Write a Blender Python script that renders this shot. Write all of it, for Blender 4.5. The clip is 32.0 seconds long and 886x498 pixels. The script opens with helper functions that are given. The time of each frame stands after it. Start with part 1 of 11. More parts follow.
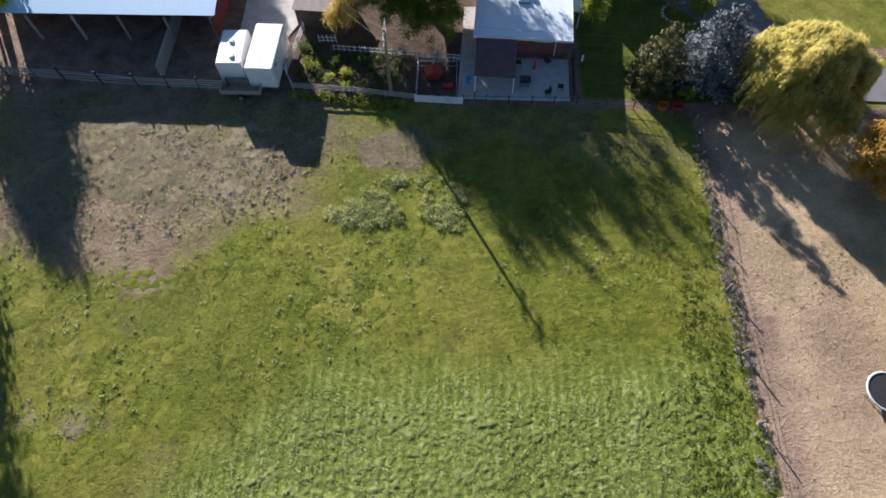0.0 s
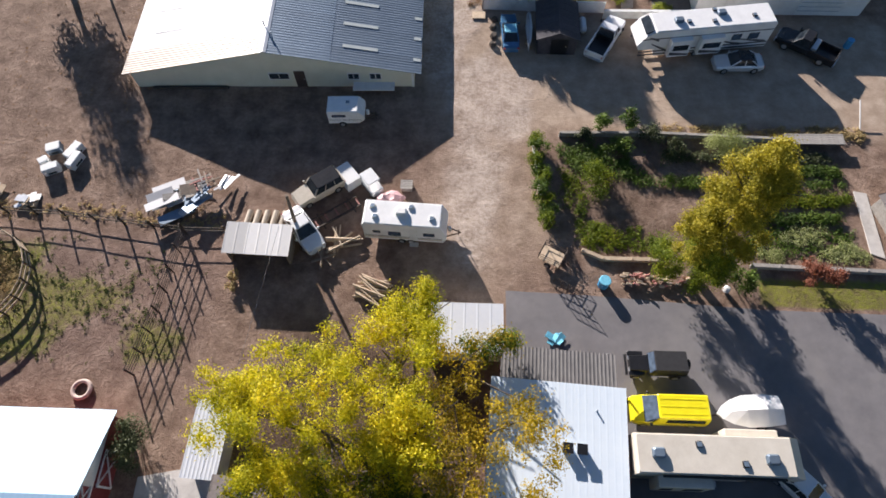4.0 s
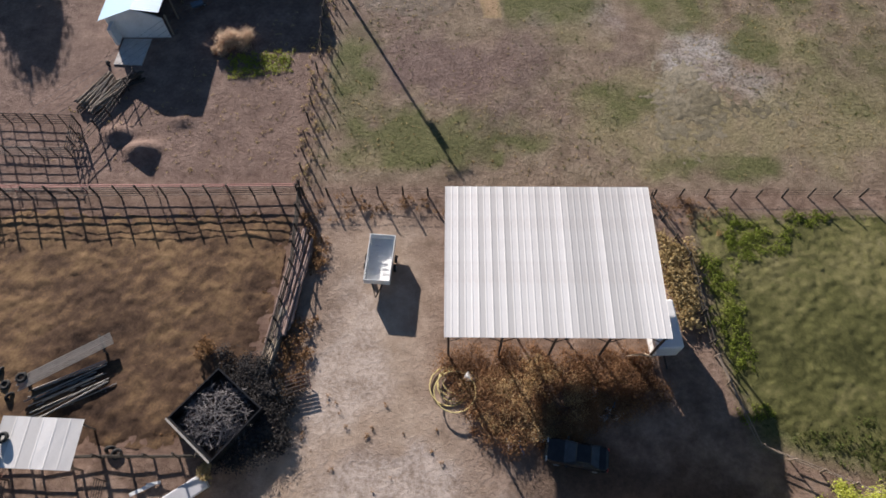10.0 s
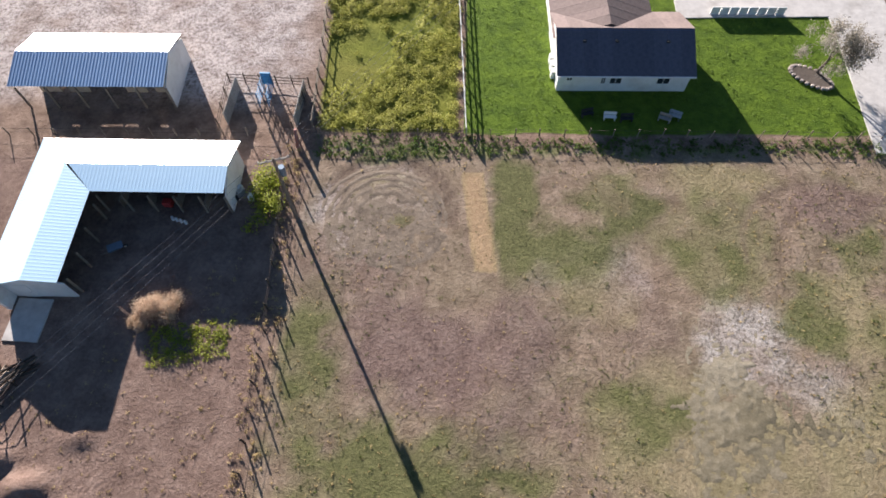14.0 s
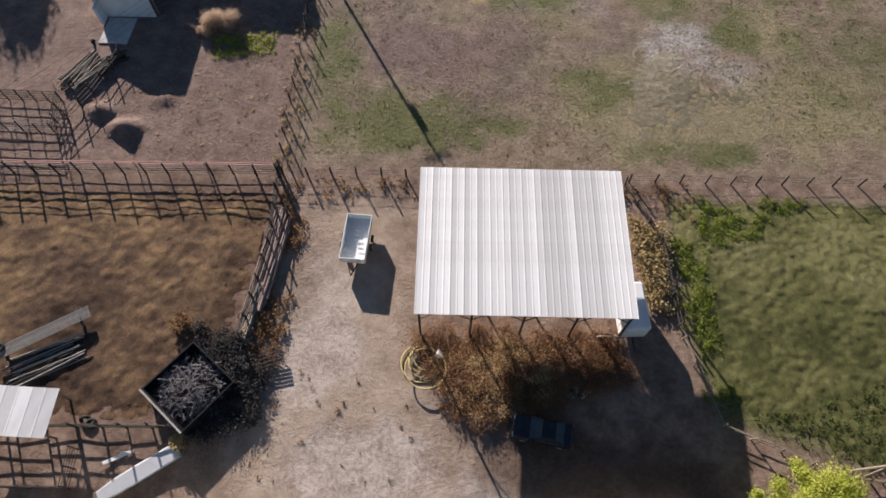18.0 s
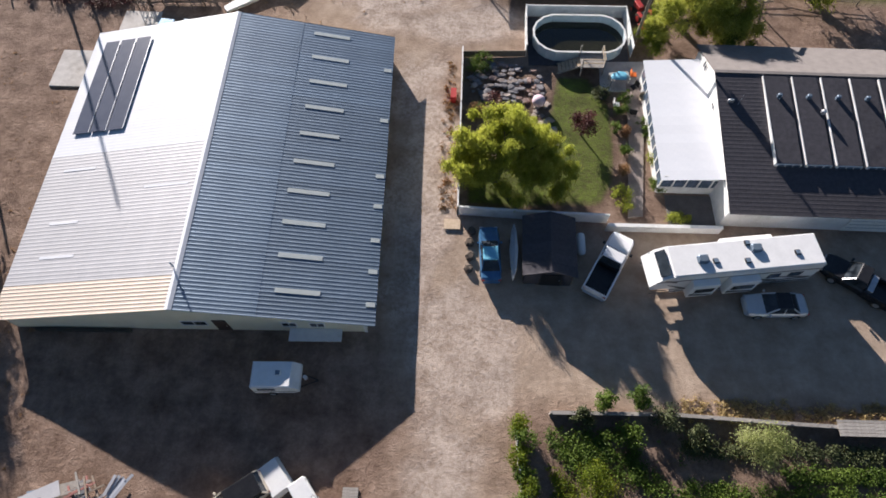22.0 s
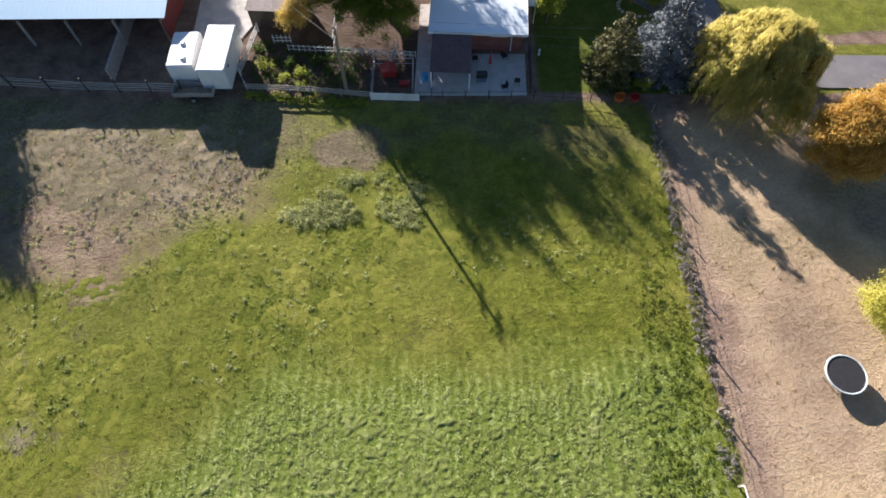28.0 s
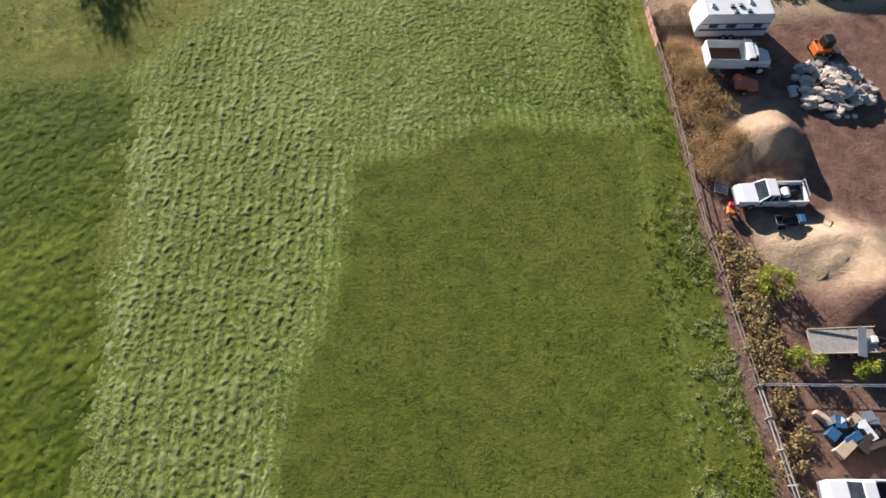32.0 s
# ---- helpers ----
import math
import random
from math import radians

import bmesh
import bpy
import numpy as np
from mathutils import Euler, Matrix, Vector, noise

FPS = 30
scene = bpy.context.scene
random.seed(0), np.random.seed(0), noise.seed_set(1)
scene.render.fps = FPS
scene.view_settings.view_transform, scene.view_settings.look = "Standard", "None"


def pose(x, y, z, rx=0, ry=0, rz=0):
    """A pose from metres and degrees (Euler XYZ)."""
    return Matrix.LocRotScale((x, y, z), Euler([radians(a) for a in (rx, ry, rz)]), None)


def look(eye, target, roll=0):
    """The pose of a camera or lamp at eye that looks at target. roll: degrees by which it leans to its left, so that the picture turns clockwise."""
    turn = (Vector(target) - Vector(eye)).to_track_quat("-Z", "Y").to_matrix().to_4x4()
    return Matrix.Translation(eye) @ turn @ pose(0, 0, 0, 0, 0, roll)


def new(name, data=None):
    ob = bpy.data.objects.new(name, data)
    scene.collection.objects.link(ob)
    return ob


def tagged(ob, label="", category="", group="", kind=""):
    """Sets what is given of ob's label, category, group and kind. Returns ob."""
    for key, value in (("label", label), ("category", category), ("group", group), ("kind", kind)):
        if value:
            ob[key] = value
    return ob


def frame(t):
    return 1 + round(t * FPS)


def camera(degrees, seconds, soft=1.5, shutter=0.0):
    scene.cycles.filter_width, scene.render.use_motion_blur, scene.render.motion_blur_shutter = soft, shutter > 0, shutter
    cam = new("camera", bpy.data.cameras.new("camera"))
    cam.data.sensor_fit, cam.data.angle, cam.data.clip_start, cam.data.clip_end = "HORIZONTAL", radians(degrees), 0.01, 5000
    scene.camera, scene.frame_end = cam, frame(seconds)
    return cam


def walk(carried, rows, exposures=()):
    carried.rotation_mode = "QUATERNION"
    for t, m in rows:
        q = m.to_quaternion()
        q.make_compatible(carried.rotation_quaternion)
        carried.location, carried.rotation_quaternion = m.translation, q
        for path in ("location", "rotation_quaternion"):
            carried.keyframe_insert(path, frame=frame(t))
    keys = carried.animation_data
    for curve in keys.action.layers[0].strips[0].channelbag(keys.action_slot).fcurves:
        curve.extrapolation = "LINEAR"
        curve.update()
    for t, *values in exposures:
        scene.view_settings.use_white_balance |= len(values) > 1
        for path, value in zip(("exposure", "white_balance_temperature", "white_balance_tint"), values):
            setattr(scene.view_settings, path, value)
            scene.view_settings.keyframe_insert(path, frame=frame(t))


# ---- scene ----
cam = camera(73.4, 32.0, 1.7)
PATH = [
    (0, (-0.717, 0.058, 42.03), (-0.754, 0.954, 40.243), -0.9),
    (0.5, (-0.904, 5.46, 41.962), (-0.933, 6.366, 40.179), -0.4),
    (1, (-0.697, 11.309, 42.117), (-0.737, 12.209, 40.332), -0.8),
    (1.5, (-0.592, 16.938, 42.078), (-0.639, 17.846, 40.297), -1.2),
    (2, (-0.655, 22.856, 42.185), (-0.702, 23.763, 40.403), -1.1),
    (2.5, (-0.603, 28.794, 42.282), (-0.655, 29.7, 40.5), -1.4),
    (3, (-0.745, 34.823, 42.416), (-0.796, 35.725, 40.632), -1.4),
    (3.5, (-0.796, 40.793, 42.378), (-0.847, 41.695, 40.594), -1.4),
    (4, (-0.822, 46.697, 42.48), (-0.874, 47.597, 40.694), -1.5),
    (4.5, (-0.649, 52.458, 42.28), (-0.712, 53.361, 40.496), -2.2),
    (6.5, (-0.411, 74.343, 42.635), (-0.483, 75.268, 40.862), -2.4),
    (7, (-0.5, 80.012, 42.65), (-0.57, 80.937, 40.878), -2.3),
    (7.5, (-0.741, 85.607, 42.686), (-0.806, 86.538, 40.916), -1.9),
    (8, (-0.859, 91.306, 42.727), (-0.922, 92.237, 40.958), -1.7),
    (8.5, (-0.864, 96.841, 42.615), (-0.93, 97.78, 40.85), -1.7),
    (9, (-1.179, 102.497, 42.714), (-1.236, 103.438, 40.95), -1.1),
    (9.5, (-1.294, 108.182, 42.875), (-1.348, 109.122, 41.111), -0.9),
    (9.8, (-1.388, 111.495, 42.839), (-1.441, 112.44, 41.077), -0.8),
    (10, (-1.517, 116.071, 42.789), (-1.569, 117.023, 41.031), -0.7),
    (10.5, (-1.564, 122.057, 42.891), (-1.618, 123.013, 41.135), -0.8),
    (11, (-1.652, 127.76, 43.096), (-1.705, 128.717, 41.341), -0.7),
    (11.5, (-1.675, 133.042, 43.281), (-1.729, 134.001, 41.527), -0.6),
    (12, (-1.719, 138.072, 43.57), (-1.773, 139.028, 41.815), -0.4),
    (12.5, (-1.858, 141.981, 43.912), (-1.906, 142.937, 42.156), 0.0),
    (13, (-1.626, 144.349, 43.981), (-1.678, 145.309, 42.227), 0.1),
    (13.5, (-1.404, 145.175, 43.993), (-1.454, 146.136, 42.24), 0.3),
    (15.5, (-0.458, 138.044, 44.126), (-0.503, 138.967, 42.352), 0.4),
    (16, (-0.009, 134.123, 43.85), (-0.062, 135.048, 42.078), -0.1),
    (16.5, (0.004, 129.843, 43.709), (-0.044, 130.765, 41.935), 0.2),
    (17, (0.213, 125.162, 43.482), (0.163, 126.086, 41.709), 0.1),
    (17.5, (0.3, 120.038, 43.044), (0.253, 120.971, 41.276), 0.4),
    (18, (0.454, 114.975, 42.851), (0.406, 115.907, 41.082), 0.4),
    (18.5, (0.274, 109.624, 42.278), (0.235, 110.562, 40.512), 0.8),
    (19, (0.122, 104.519, 42.361), (0.095, 105.444, 40.588), 1.3),
    (19.5, (-0.117, 99.014, 42.208), (-0.131, 99.939, 40.436), 1.9),
    (20, (-0.036, 93.37, 42.004), (-0.051, 94.297, 40.232), 1.7),
    (20.5, (0.355, 87.617, 41.752), (0.328, 88.548, 39.982), 1.0),
    (21, (0.344, 81.969, 41.708), (0.322, 82.894, 39.934), 1.1),
    (21.5, (0.499, 76.275, 41.663), (0.473, 77.194, 39.887), 0.8),
    (22, (0.658, 70.757, 41.68), (0.628, 71.665, 39.898), 0.4),
    (22.5, (0.671, 64.926, 41.619), (0.644, 65.834, 39.837), 0.3),
    (23, (0.628, 59.085, 41.506), (0.603, 59.994, 39.725), 0.4),
    (23.5, (0.702, 53.197, 41.315), (0.676, 54.11, 39.535), 0.2),
    (24, (0.982, 46.828, 41.01), (0.95, 47.759, 39.24), -0.1),
    (24.5, (0.94, 41.168, 41.073), (0.911, 42.089, 39.298), -0.1),
    (25, (0.9, 35.467, 41.043), (0.876, 36.381, 39.264), 0.0),
    (25.5, (0.907, 29.665, 40.965), (0.884, 30.576, 39.185), -0.0),
    (27.5, (1.464, 5.126, 41.057), (1.472, 6.059, 39.288), -0.1),
    (28, (1.627, -0.287, 41.154), (1.632, 0.628, 39.375), -0.3),
    (28.5, (1.672, -5.394, 41.554), (1.683, -4.512, 39.759), -0.6),
    (29, (1.482, -11.195, 41.623), (1.498, -10.318, 39.825), -0.3),
    (29.5, (1.664, -17.24, 41.563), (1.67, -16.36, 39.768), -0.8),
    (30, (1.5, -23.141, 41.558), (1.509, -22.262, 39.762), -0.6),
    (30.5, (1.554, -28.884, 41.693), (1.557, -28.012, 39.893), -0.9),
    (31, (1.339, -34.737, 41.725), (1.344, -33.866, 39.925), -0.7),
    (31.5, (1.17, -40.543, 41.72), (1.174, -39.673, 39.919), -0.9),
    (32, (0.804, -46.338, 41.753), (0.813, -45.471, 39.951), -0.5),
]
# the clip's camera stops down over the white roofs and opens up over dark ground
EXPOSURES = [(0, 1.45), (1, 1.68), (2, 1.68), (3, 1.55), (4, 1.24), (7, 1.08), (8, 1.04), (9, 1.11), (10, 1.0), (11, 1.0), (12, 1.56), (13, 1.56), (16, 1.56), (17, 1.06), (18, 1.02), (19, 1.18), (20, 1.2), (21, 1.04), (22.6, 1.36), (23, 1.52), (24, 1.52), (25, 1.32), (28, 1.66), (29, 1.38), (31, 1.2), (32, 1.2)]
walk(cam, [(t, look(eye, target, roll)) for t, eye, target, roll in PATH], exposures=[(t, stops, 6300 if t < 2.5 else 6600, 14.5) for t, stops in EXPOSURES])

# ---- world, sun, exposure ----
SUN_EL, SUN_TO = 16.4, Vector((-0.49, 0.872, 0)).normalized()
world = bpy.data.worlds.new("world")
scene.world = world
world.use_nodes = True
wn, wl = world.node_tree.nodes, world.node_tree.links
sky = wn.new("ShaderNodeTexSky")
sky.sky_type, sky.sun_disc = "NISHITA", False
sky.sun_elevation, sky.sun_rotation = radians(SUN_EL), math.atan2(SUN_TO.x, SUN_TO.y)
wl.new(sky.outputs[0], wn["Background"].inputs[0])
sky.ozone_density, sky.dust_density = 4.0, 0.3
wn["Background"].inputs[1].default_value = 0.042
sun = new("sun", bpy.data.lights.new("sun", "SUN"))
sun.data.energy, sun.data.angle, sun.data.color = 5.0, radians(0.55), (1.0, 0.95, 0.90)
sun.matrix_world = look(SUN_TO * 100 * math.cos(radians(SUN_EL)) + Vector((0, 0, 100 * math.sin(radians(SUN_EL)))), (0, 0, 0))
scene.view_settings.exposure = 1.42

R = random.Random(7)


# ---- mesh building ----
class M:
    """Collects vertices and faces of one mesh."""

    def __init__(self):
        self.v, self.f = [], []

    def add(self, verts, faces):
        n = len(self.v)
        self.v += [tuple(p) for p in verts]
        self.f += [tuple(i + n for i in f) for f in faces]
        return self

    def hexa(self, p):
        return self.add(p, [(3, 2, 1, 0), (4, 5, 6, 7), (0, 1, 5, 4), (1, 2, 6, 5), (2, 3, 7, 6), (3, 0, 4, 7)])

    def box(self, x0, x1, y0, y1, z0, z1):
        return self.hexa([(x0, y0, z0), (x1, y0, z0), (x1, y1, z0), (x0, y1, z0), (x0, y0, z1), (x1, y0, z1), (x1, y1, z1), (x0, y1, z1)])

    def cham(self, x0, x1, y0, y1, z0, z1, c=0.05):
        """A box with bevelled upright and top edges."""
        rings = []
        for z, k in ((z0, 0), (z1 - c, 0), (z1, c)):
            a, b, d, e = x0 + k, x1 - k, y0 + k, y1 - k
            q = c
            rings.append([(a + q, d, z), (b - q, d, z), (b, d + q, z), (b, e - q, z), (b - q, e, z), (a + q, e, z), (a, e - q, z), (a, d + q, z)])
        return self.rings(rings)

    def rings(self, rings, cap=True, closed=True):
        n, base = len(rings[0]), len(self.v)
        for r in rings:
            self.v += [tuple(p) for p in r]
        for i in range(len(rings) - 1):
            for j in range(n if closed else n - 1):
                k = (j + 1) % n
                self.f.append((base + i * n + j, base + i * n + k, base + (i + 1) * n + k, base + (i + 1) * n + j))
        if cap:
            self.f.append(tuple(base + j for j in reversed(range(n))))
            self.f.append(tuple(base + (len(rings) - 1) * n + j for j in range(n)))
        return self

    def beam(self, p, q, w, h=None, up=(0, 0, 1)):
        """A straight bar of w by h from p to q."""
        p, q, h = Vector(p), Vector(q), h or w
        d = (q - p).normalized()
        up = Vector(up) if abs(d.dot(Vector(up))) < 0.95 else Vector((1, 0, 0))
        s = d.cross(up).normalized() * w / 2
        t = s.cross(d).normalized() * h / 2
        return self.hexa([p - s - t, p + s - t, p + s + t, p - s + t, q - s - t, q + s - t, q + s + t, q - s + t])

    def rod(self, p, q, r, r2=None, n=8):
        p, q, r2 = Vector(p), Vector(q), r if r2 is None else r2
        d = (q - p).normalized()
        s = d.cross(Vector((0, 0, 1)) if abs(d.z) < 0.9 else Vector((1, 0, 0))).normalized()
        t = d.cross(s)
        ring = lambda c, a: [c + (s * math.cos(2 * math.pi * i / n) + t * math.sin(2 * math.pi * i / n)) * a for i in range(n)]
        return self.rings([ring(p, r), ring(q, r2)])

    def tube(self, pts, r, n=6):
        for a, b in zip(pts, pts[1:]):
            self.rod(a, b, r, n=n)
        return self

    def prism(self, poly, z0, z1):
        return self.rings([[(x, y, z0) for x, y in poly], [(x, y, z1) for x, y in poly]])

    def along(self, profile, y0, y1):
        """An outline in x and z drawn out from y0 to y1."""
        return self.rings([[(x, y0, z) for x, z in profile], [(x, y1, z) for x, z in profile]])

    def torus(self, c, r, a, n=16, k=6, axis="z"):
        rings = []
        for i in range(n):
            u = 2 * math.pi * i / n
            ring = []
            for j in range(k):
                w = 2 * math.pi * j / k
                x, y, z = (r + a * math.cos(w)) * math.cos(u), (r + a * math.cos(w)) * math.sin(u), a * math.sin(w)
                p = (x, y, z) if axis == "z" else (x, z, y) if axis == "y" else (z, x, y)
                ring.append(tuple(s + t for s, t in zip(p, c)))
            rings.append(ring)
        return self.rings(rings + [rings[0]], cap=False)

    def lump(self, c, s, rnd, n=7, m=5, rough=0.25):
        """A rough stone or clod about c with half sizes s."""
        rings = []
        for i in range(1, m):
            a = math.pi * i / m
            rings.append([(c[0] + s[0] * math.sin(a) * math.cos(2 * math.pi * j / n) * (1 + rnd.uniform(-rough, rough)),
                           c[1] + s[1] * math.sin(a) * math.sin(2 * math.pi * j / n) * (1 + rnd.uniform(-rough, rough)),
                           c[2] - s[2] * math.cos(a) * (1 + rnd.uniform(-rough, rough) * 0.6)) for j in range(n)])
        return self.rings(rings)

    def mesh(self, name, smooth=False):
        me = bpy.data.meshes.new(name)
        me.from_pydata(self.v, [], self.f)
        if smooth:
            me.shade_smooth()
        me.validate()
        return me


def fixed(me):
    bm = bmesh.new()
    bm.from_mesh(me)
    bmesh.ops.recalc_face_normals(bm, faces=bm.faces)
    bm.to_mesh(me)
    bm.free()
    return me


def part(name, m, mat, parent=None, label="", smooth=False, at=None):
    """One mesh object under a thing or a part."""
    me = fixed(m.mesh(name, smooth)) if isinstance(m, M) else m
    if mat is not None and not me.materials:
        me.materials.append(mat)
    ob = new(name, me)
    ob.parent = parent
    if at is not None:
        ob.matrix_basis = at
    return tagged(ob, label) if label else ob


def thing(name, label, category, x, y, z=0.0, rz=0.0, group="", kind=""):
    ob = new(name)
    ob.empty_display_size = 0.3
    ob.matrix_basis = pose(x, y, z, 0, 0, rz)
    return tagged(ob, label, category, group, kind)


def solo(name, m, mat, label, category, group="", kind="", smooth=False, at=None):
    return tagged(part(name, m, mat, None, "", smooth, at), label, category, group, kind)


# ---- materials ----
class N:
    """Short hand for a node tree."""

    def __init__(self, name):
        self.mat = bpy.data.materials.new(name)
        self.mat.use_nodes = True
        self.t = self.mat.node_tree
        self.p = self.t.nodes["Principled BSDF"]

    def node(self, kind, **kw):
        n = self.t.nodes.new(kind)
        for k, v in kw.items():
            n.inputs[k].default_value = v
        return n

    def link(self, a, b):
        self.t.links.new(a, b)

    def pos(self):
        return self.node("ShaderNodeNewGeometry").outputs["Position"]

    def obj(self):
        return self.node("ShaderNodeTexCoord").outputs["Object"]

    def noise(self, co, scale, detail=4.0, rough=0.6, stretch=None):
        if stretch:
            mp = self.node("ShaderNodeMapping")
            mp.inputs["Scale"].default_value = stretch
            self.link(co, mp.inputs["Vector"])
            co = mp.outputs[0]
        n = self.node("ShaderNodeTexNoise", Scale=scale, Detail=detail, Roughness=rough)
        self.link(co, n.inputs["Vector"])
        return n.outputs["Fac"]

    def ramp(self, fac, stops):
        n = self.node("ShaderNodeValToRGB")
        el = n.color_ramp.elements
        while len(el) < len(stops):
            el.new(0.5)
        for e, (p, c) in zip(el, stops):
            e.position, e.color = p, (*c, 1) if len(c) == 3 else c
        self.link(fac, n.inputs["Fac"])
        return n.outputs["Color"]

    def mix(self, fac, a, b, how="MIX"):
        n = self.t.nodes.new("ShaderNodeMix")
        n.data_type, n.blend_type = "RGBA", how
        for v, s in ((fac, n.inputs["Factor"]), (a, n.inputs["A"]), (b, n.inputs["B"])):
            if hasattr(v, "is_linked"):
                self.link(v, s)
            else:
                s.default_value = v if isinstance(v, (int, float)) else (*v, 1)
        return n.outputs["Result"]

    def math(self, op, a, b=0.5, clamp=False):
        n = self.t.nodes.new("ShaderNodeMath")
        n.operation, n.use_clamp = op, clamp
        for v, s in ((a, n.inputs[0]), (b, n.inputs[1])):
            if hasattr(v, "is_linked"):
                self.link(v, s)
            else:
                s.default_value = v
        return n.outputs[0]

    def bump(self, fac, strength, dist):
        n = self.node("ShaderNodeBump", Strength=strength, Distance=dist)
        self.link(fac, n.inputs["Height"])
        self.link(n.outputs["Normal"], self.p.inputs["Normal"])


def surf(name, dark, light, scale=3.0, rough=0.6, metal=0.0, fine=25.0, bump=0.15, dist=0.02, stretch=None, vary=0.0, grime=None, spec=0.5):
    """A procedural surface with blotches, grain and optional difference from piece to piece."""
    n = N(name)
    co = n.obj()
    a, b = n.noise(co, scale, 4, 0.65, stretch), n.noise(co, fine, 3, 0.6, stretch)
    fac = n.math("ADD", n.math("MULTIPLY", a, 0.65), n.math("MULTIPLY", b, 0.35))
    col = n.ramp(fac, [(0.32, dark), (0.68, light)])
    if grime:
        g = n.noise(co, scale * 0.35, 6, 0.7)
        col = n.mix(n.ramp(g, [(0.5, (0, 0, 0)), (0.75, (0.7, 0.7, 0.7))]), col, grime)
    if vary:
        rnd = n.node("ShaderNodeObjectInfo").outputs["Random"]
        v = n.math("ADD", n.math("MULTIPLY", rnd, vary), 1 - vary / 2)
        hsv = n.node("ShaderNodeHueSaturation")
        n.link(col, hsv.inputs["Color"])
        n.link(v, hsv.inputs["Value"])
        col = hsv.outputs[0]
    n.link(col, n.p.inputs["Base Color"])
    n.p.inputs["Roughness"].default_value, n.p.inputs["Metallic"].default_value = rough, metal
    n.p.inputs["Specular IOR Level"].default_value = spec
    if bump:
        n.bump(b, bump, dist)
    return n.mat


def glassy(name, col=(0.02, 0.025, 0.03), rough=0.08):
    n = N(name)
    n.link(n.ramp(n.noise(n.obj(), 2.0, 2), [(0.3, col), (0.8, tuple(c * 2.2 for c in col))]), n.p.inputs["Base Color"])
    n.p.inputs["Roughness"].default_value = rough
    return n.mat


def leafy(name, stops, scale=0.25, trans=0.34, rough=0.6):
    """Leaves: tint by leaf and by limb, some light through them."""
    n = N(name)
    isl = n.node("ShaderNodeNewGeometry").outputs["Random Per Island"]
    big = n.noise(n.pos(), scale, 3, 0.6)
    fac = n.math("ADD", n.math("MULTIPLY", isl, 0.30), n.math("MULTIPLY", big, 0.86), True)
    col = n.ramp(n.math("SUBTRACT", fac, 0.1), stops)
    n.link(col, n.p.inputs["Base Color"])
    n.p.inputs["Roughness"].default_value = rough
    n.p.inputs["Specular IOR Level"].default_value = 0.25
    tr = n.node("ShaderNodeBsdfTranslucent")
    n.link(col, tr.inputs["Color"])
    mx = n.node("ShaderNodeMixShader", Fac=trans)
    n.link(n.p.outputs[0], mx.inputs[1])
    n.link(tr.outputs[0], mx.inputs[2])
    n.link(mx.outputs[0], n.t.nodes["Material Output"].inputs["Surface"])
    return n.mat


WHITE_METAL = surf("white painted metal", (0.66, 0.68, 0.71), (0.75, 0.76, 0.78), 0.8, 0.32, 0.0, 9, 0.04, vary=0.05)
# brick house roof: skylight on its shaded white is part of this colour
SKYLIT_WHITE = surf("white roof coating with sky tint", (0.68, 0.77, 0.84), (0.76, 0.83, 0.88), 0.8, 0.28, 0.0, 9, 0.03, vary=0.03, spec=0.7)
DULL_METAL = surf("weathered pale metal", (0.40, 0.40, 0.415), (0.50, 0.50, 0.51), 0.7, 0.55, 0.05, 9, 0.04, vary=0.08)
# white roofs; the blue of the sky on them is mixed into the colour
SKY_TINTED_WHITE = surf("white roof metal with sky tint", (0.48, 0.715, 0.90), (0.55, 0.765, 0.92), 0.5, 0.36, 0.0, 9, 0.02, vary=0.015)
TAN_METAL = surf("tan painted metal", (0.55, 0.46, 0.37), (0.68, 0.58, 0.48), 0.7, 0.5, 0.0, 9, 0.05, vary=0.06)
# tuned on the barn's eastern slope, whose weaker sun is in the colour
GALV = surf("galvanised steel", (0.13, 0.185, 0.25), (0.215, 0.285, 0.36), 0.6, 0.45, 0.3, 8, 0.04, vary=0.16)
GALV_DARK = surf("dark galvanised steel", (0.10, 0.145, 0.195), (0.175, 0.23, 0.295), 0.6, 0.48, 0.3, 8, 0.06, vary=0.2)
BLUE_METAL = surf("blue painted metal", (0.27, 0.41, 0.60), (0.35, 0.50, 0.70), 0.9, 0.40, 0.1, 9, 0.05, vary=0.08)
CANOPY = surf("chalky roof sheet", (0.79, 0.75, 0.70), (0.88, 0.855, 0.81), 0.5, 0.6, 0.0, 5, 0.04, stretch=(1, 1, 1), vary=0.42, grime=(0.62, 0.53, 0.48))
WIRE = surf("dull cable", (0.10, 0.10, 0.11), (0.18, 0.18, 0.19), 2, 0.6, 0.2, 15, 0.0)
SKYLITE = surf("fibreglass skylight", (0.42, 0.47, 0.46), (0.56, 0.59, 0.56), 2, 0.4, 0.0, 12, 0.05)
CREAM = surf("cream siding", (0.62, 0.60, 0.46), (0.72, 0.70, 0.56), 0.8, 0.6, 0.0, 12, 0.1)
WHITE = surf("white paint", (0.68, 0.68, 0.66), (0.82, 0.82, 0.80), 1.5, 0.5, 0.0, 20, 0.08, grime=(0.5, 0.48, 0.44))
GELCOAT = surf("white gelcoat", (0.70, 0.70, 0.69), (0.83, 0.83, 0.82), 1.2, 0.3, 0.0, 20, 0.03)
IVORY = surf("ivory gelcoat", (0.55, 0.50, 0.42), (0.68, 0.63, 0.54), 1.0, 0.4, 0.0, 15, 0.04)
BRICK = surf("red brick", (0.16, 0.05, 0.04), (0.26, 0.09, 0.07), 3, 0.85, 0.0, 30, 0.3, vary=0.3)
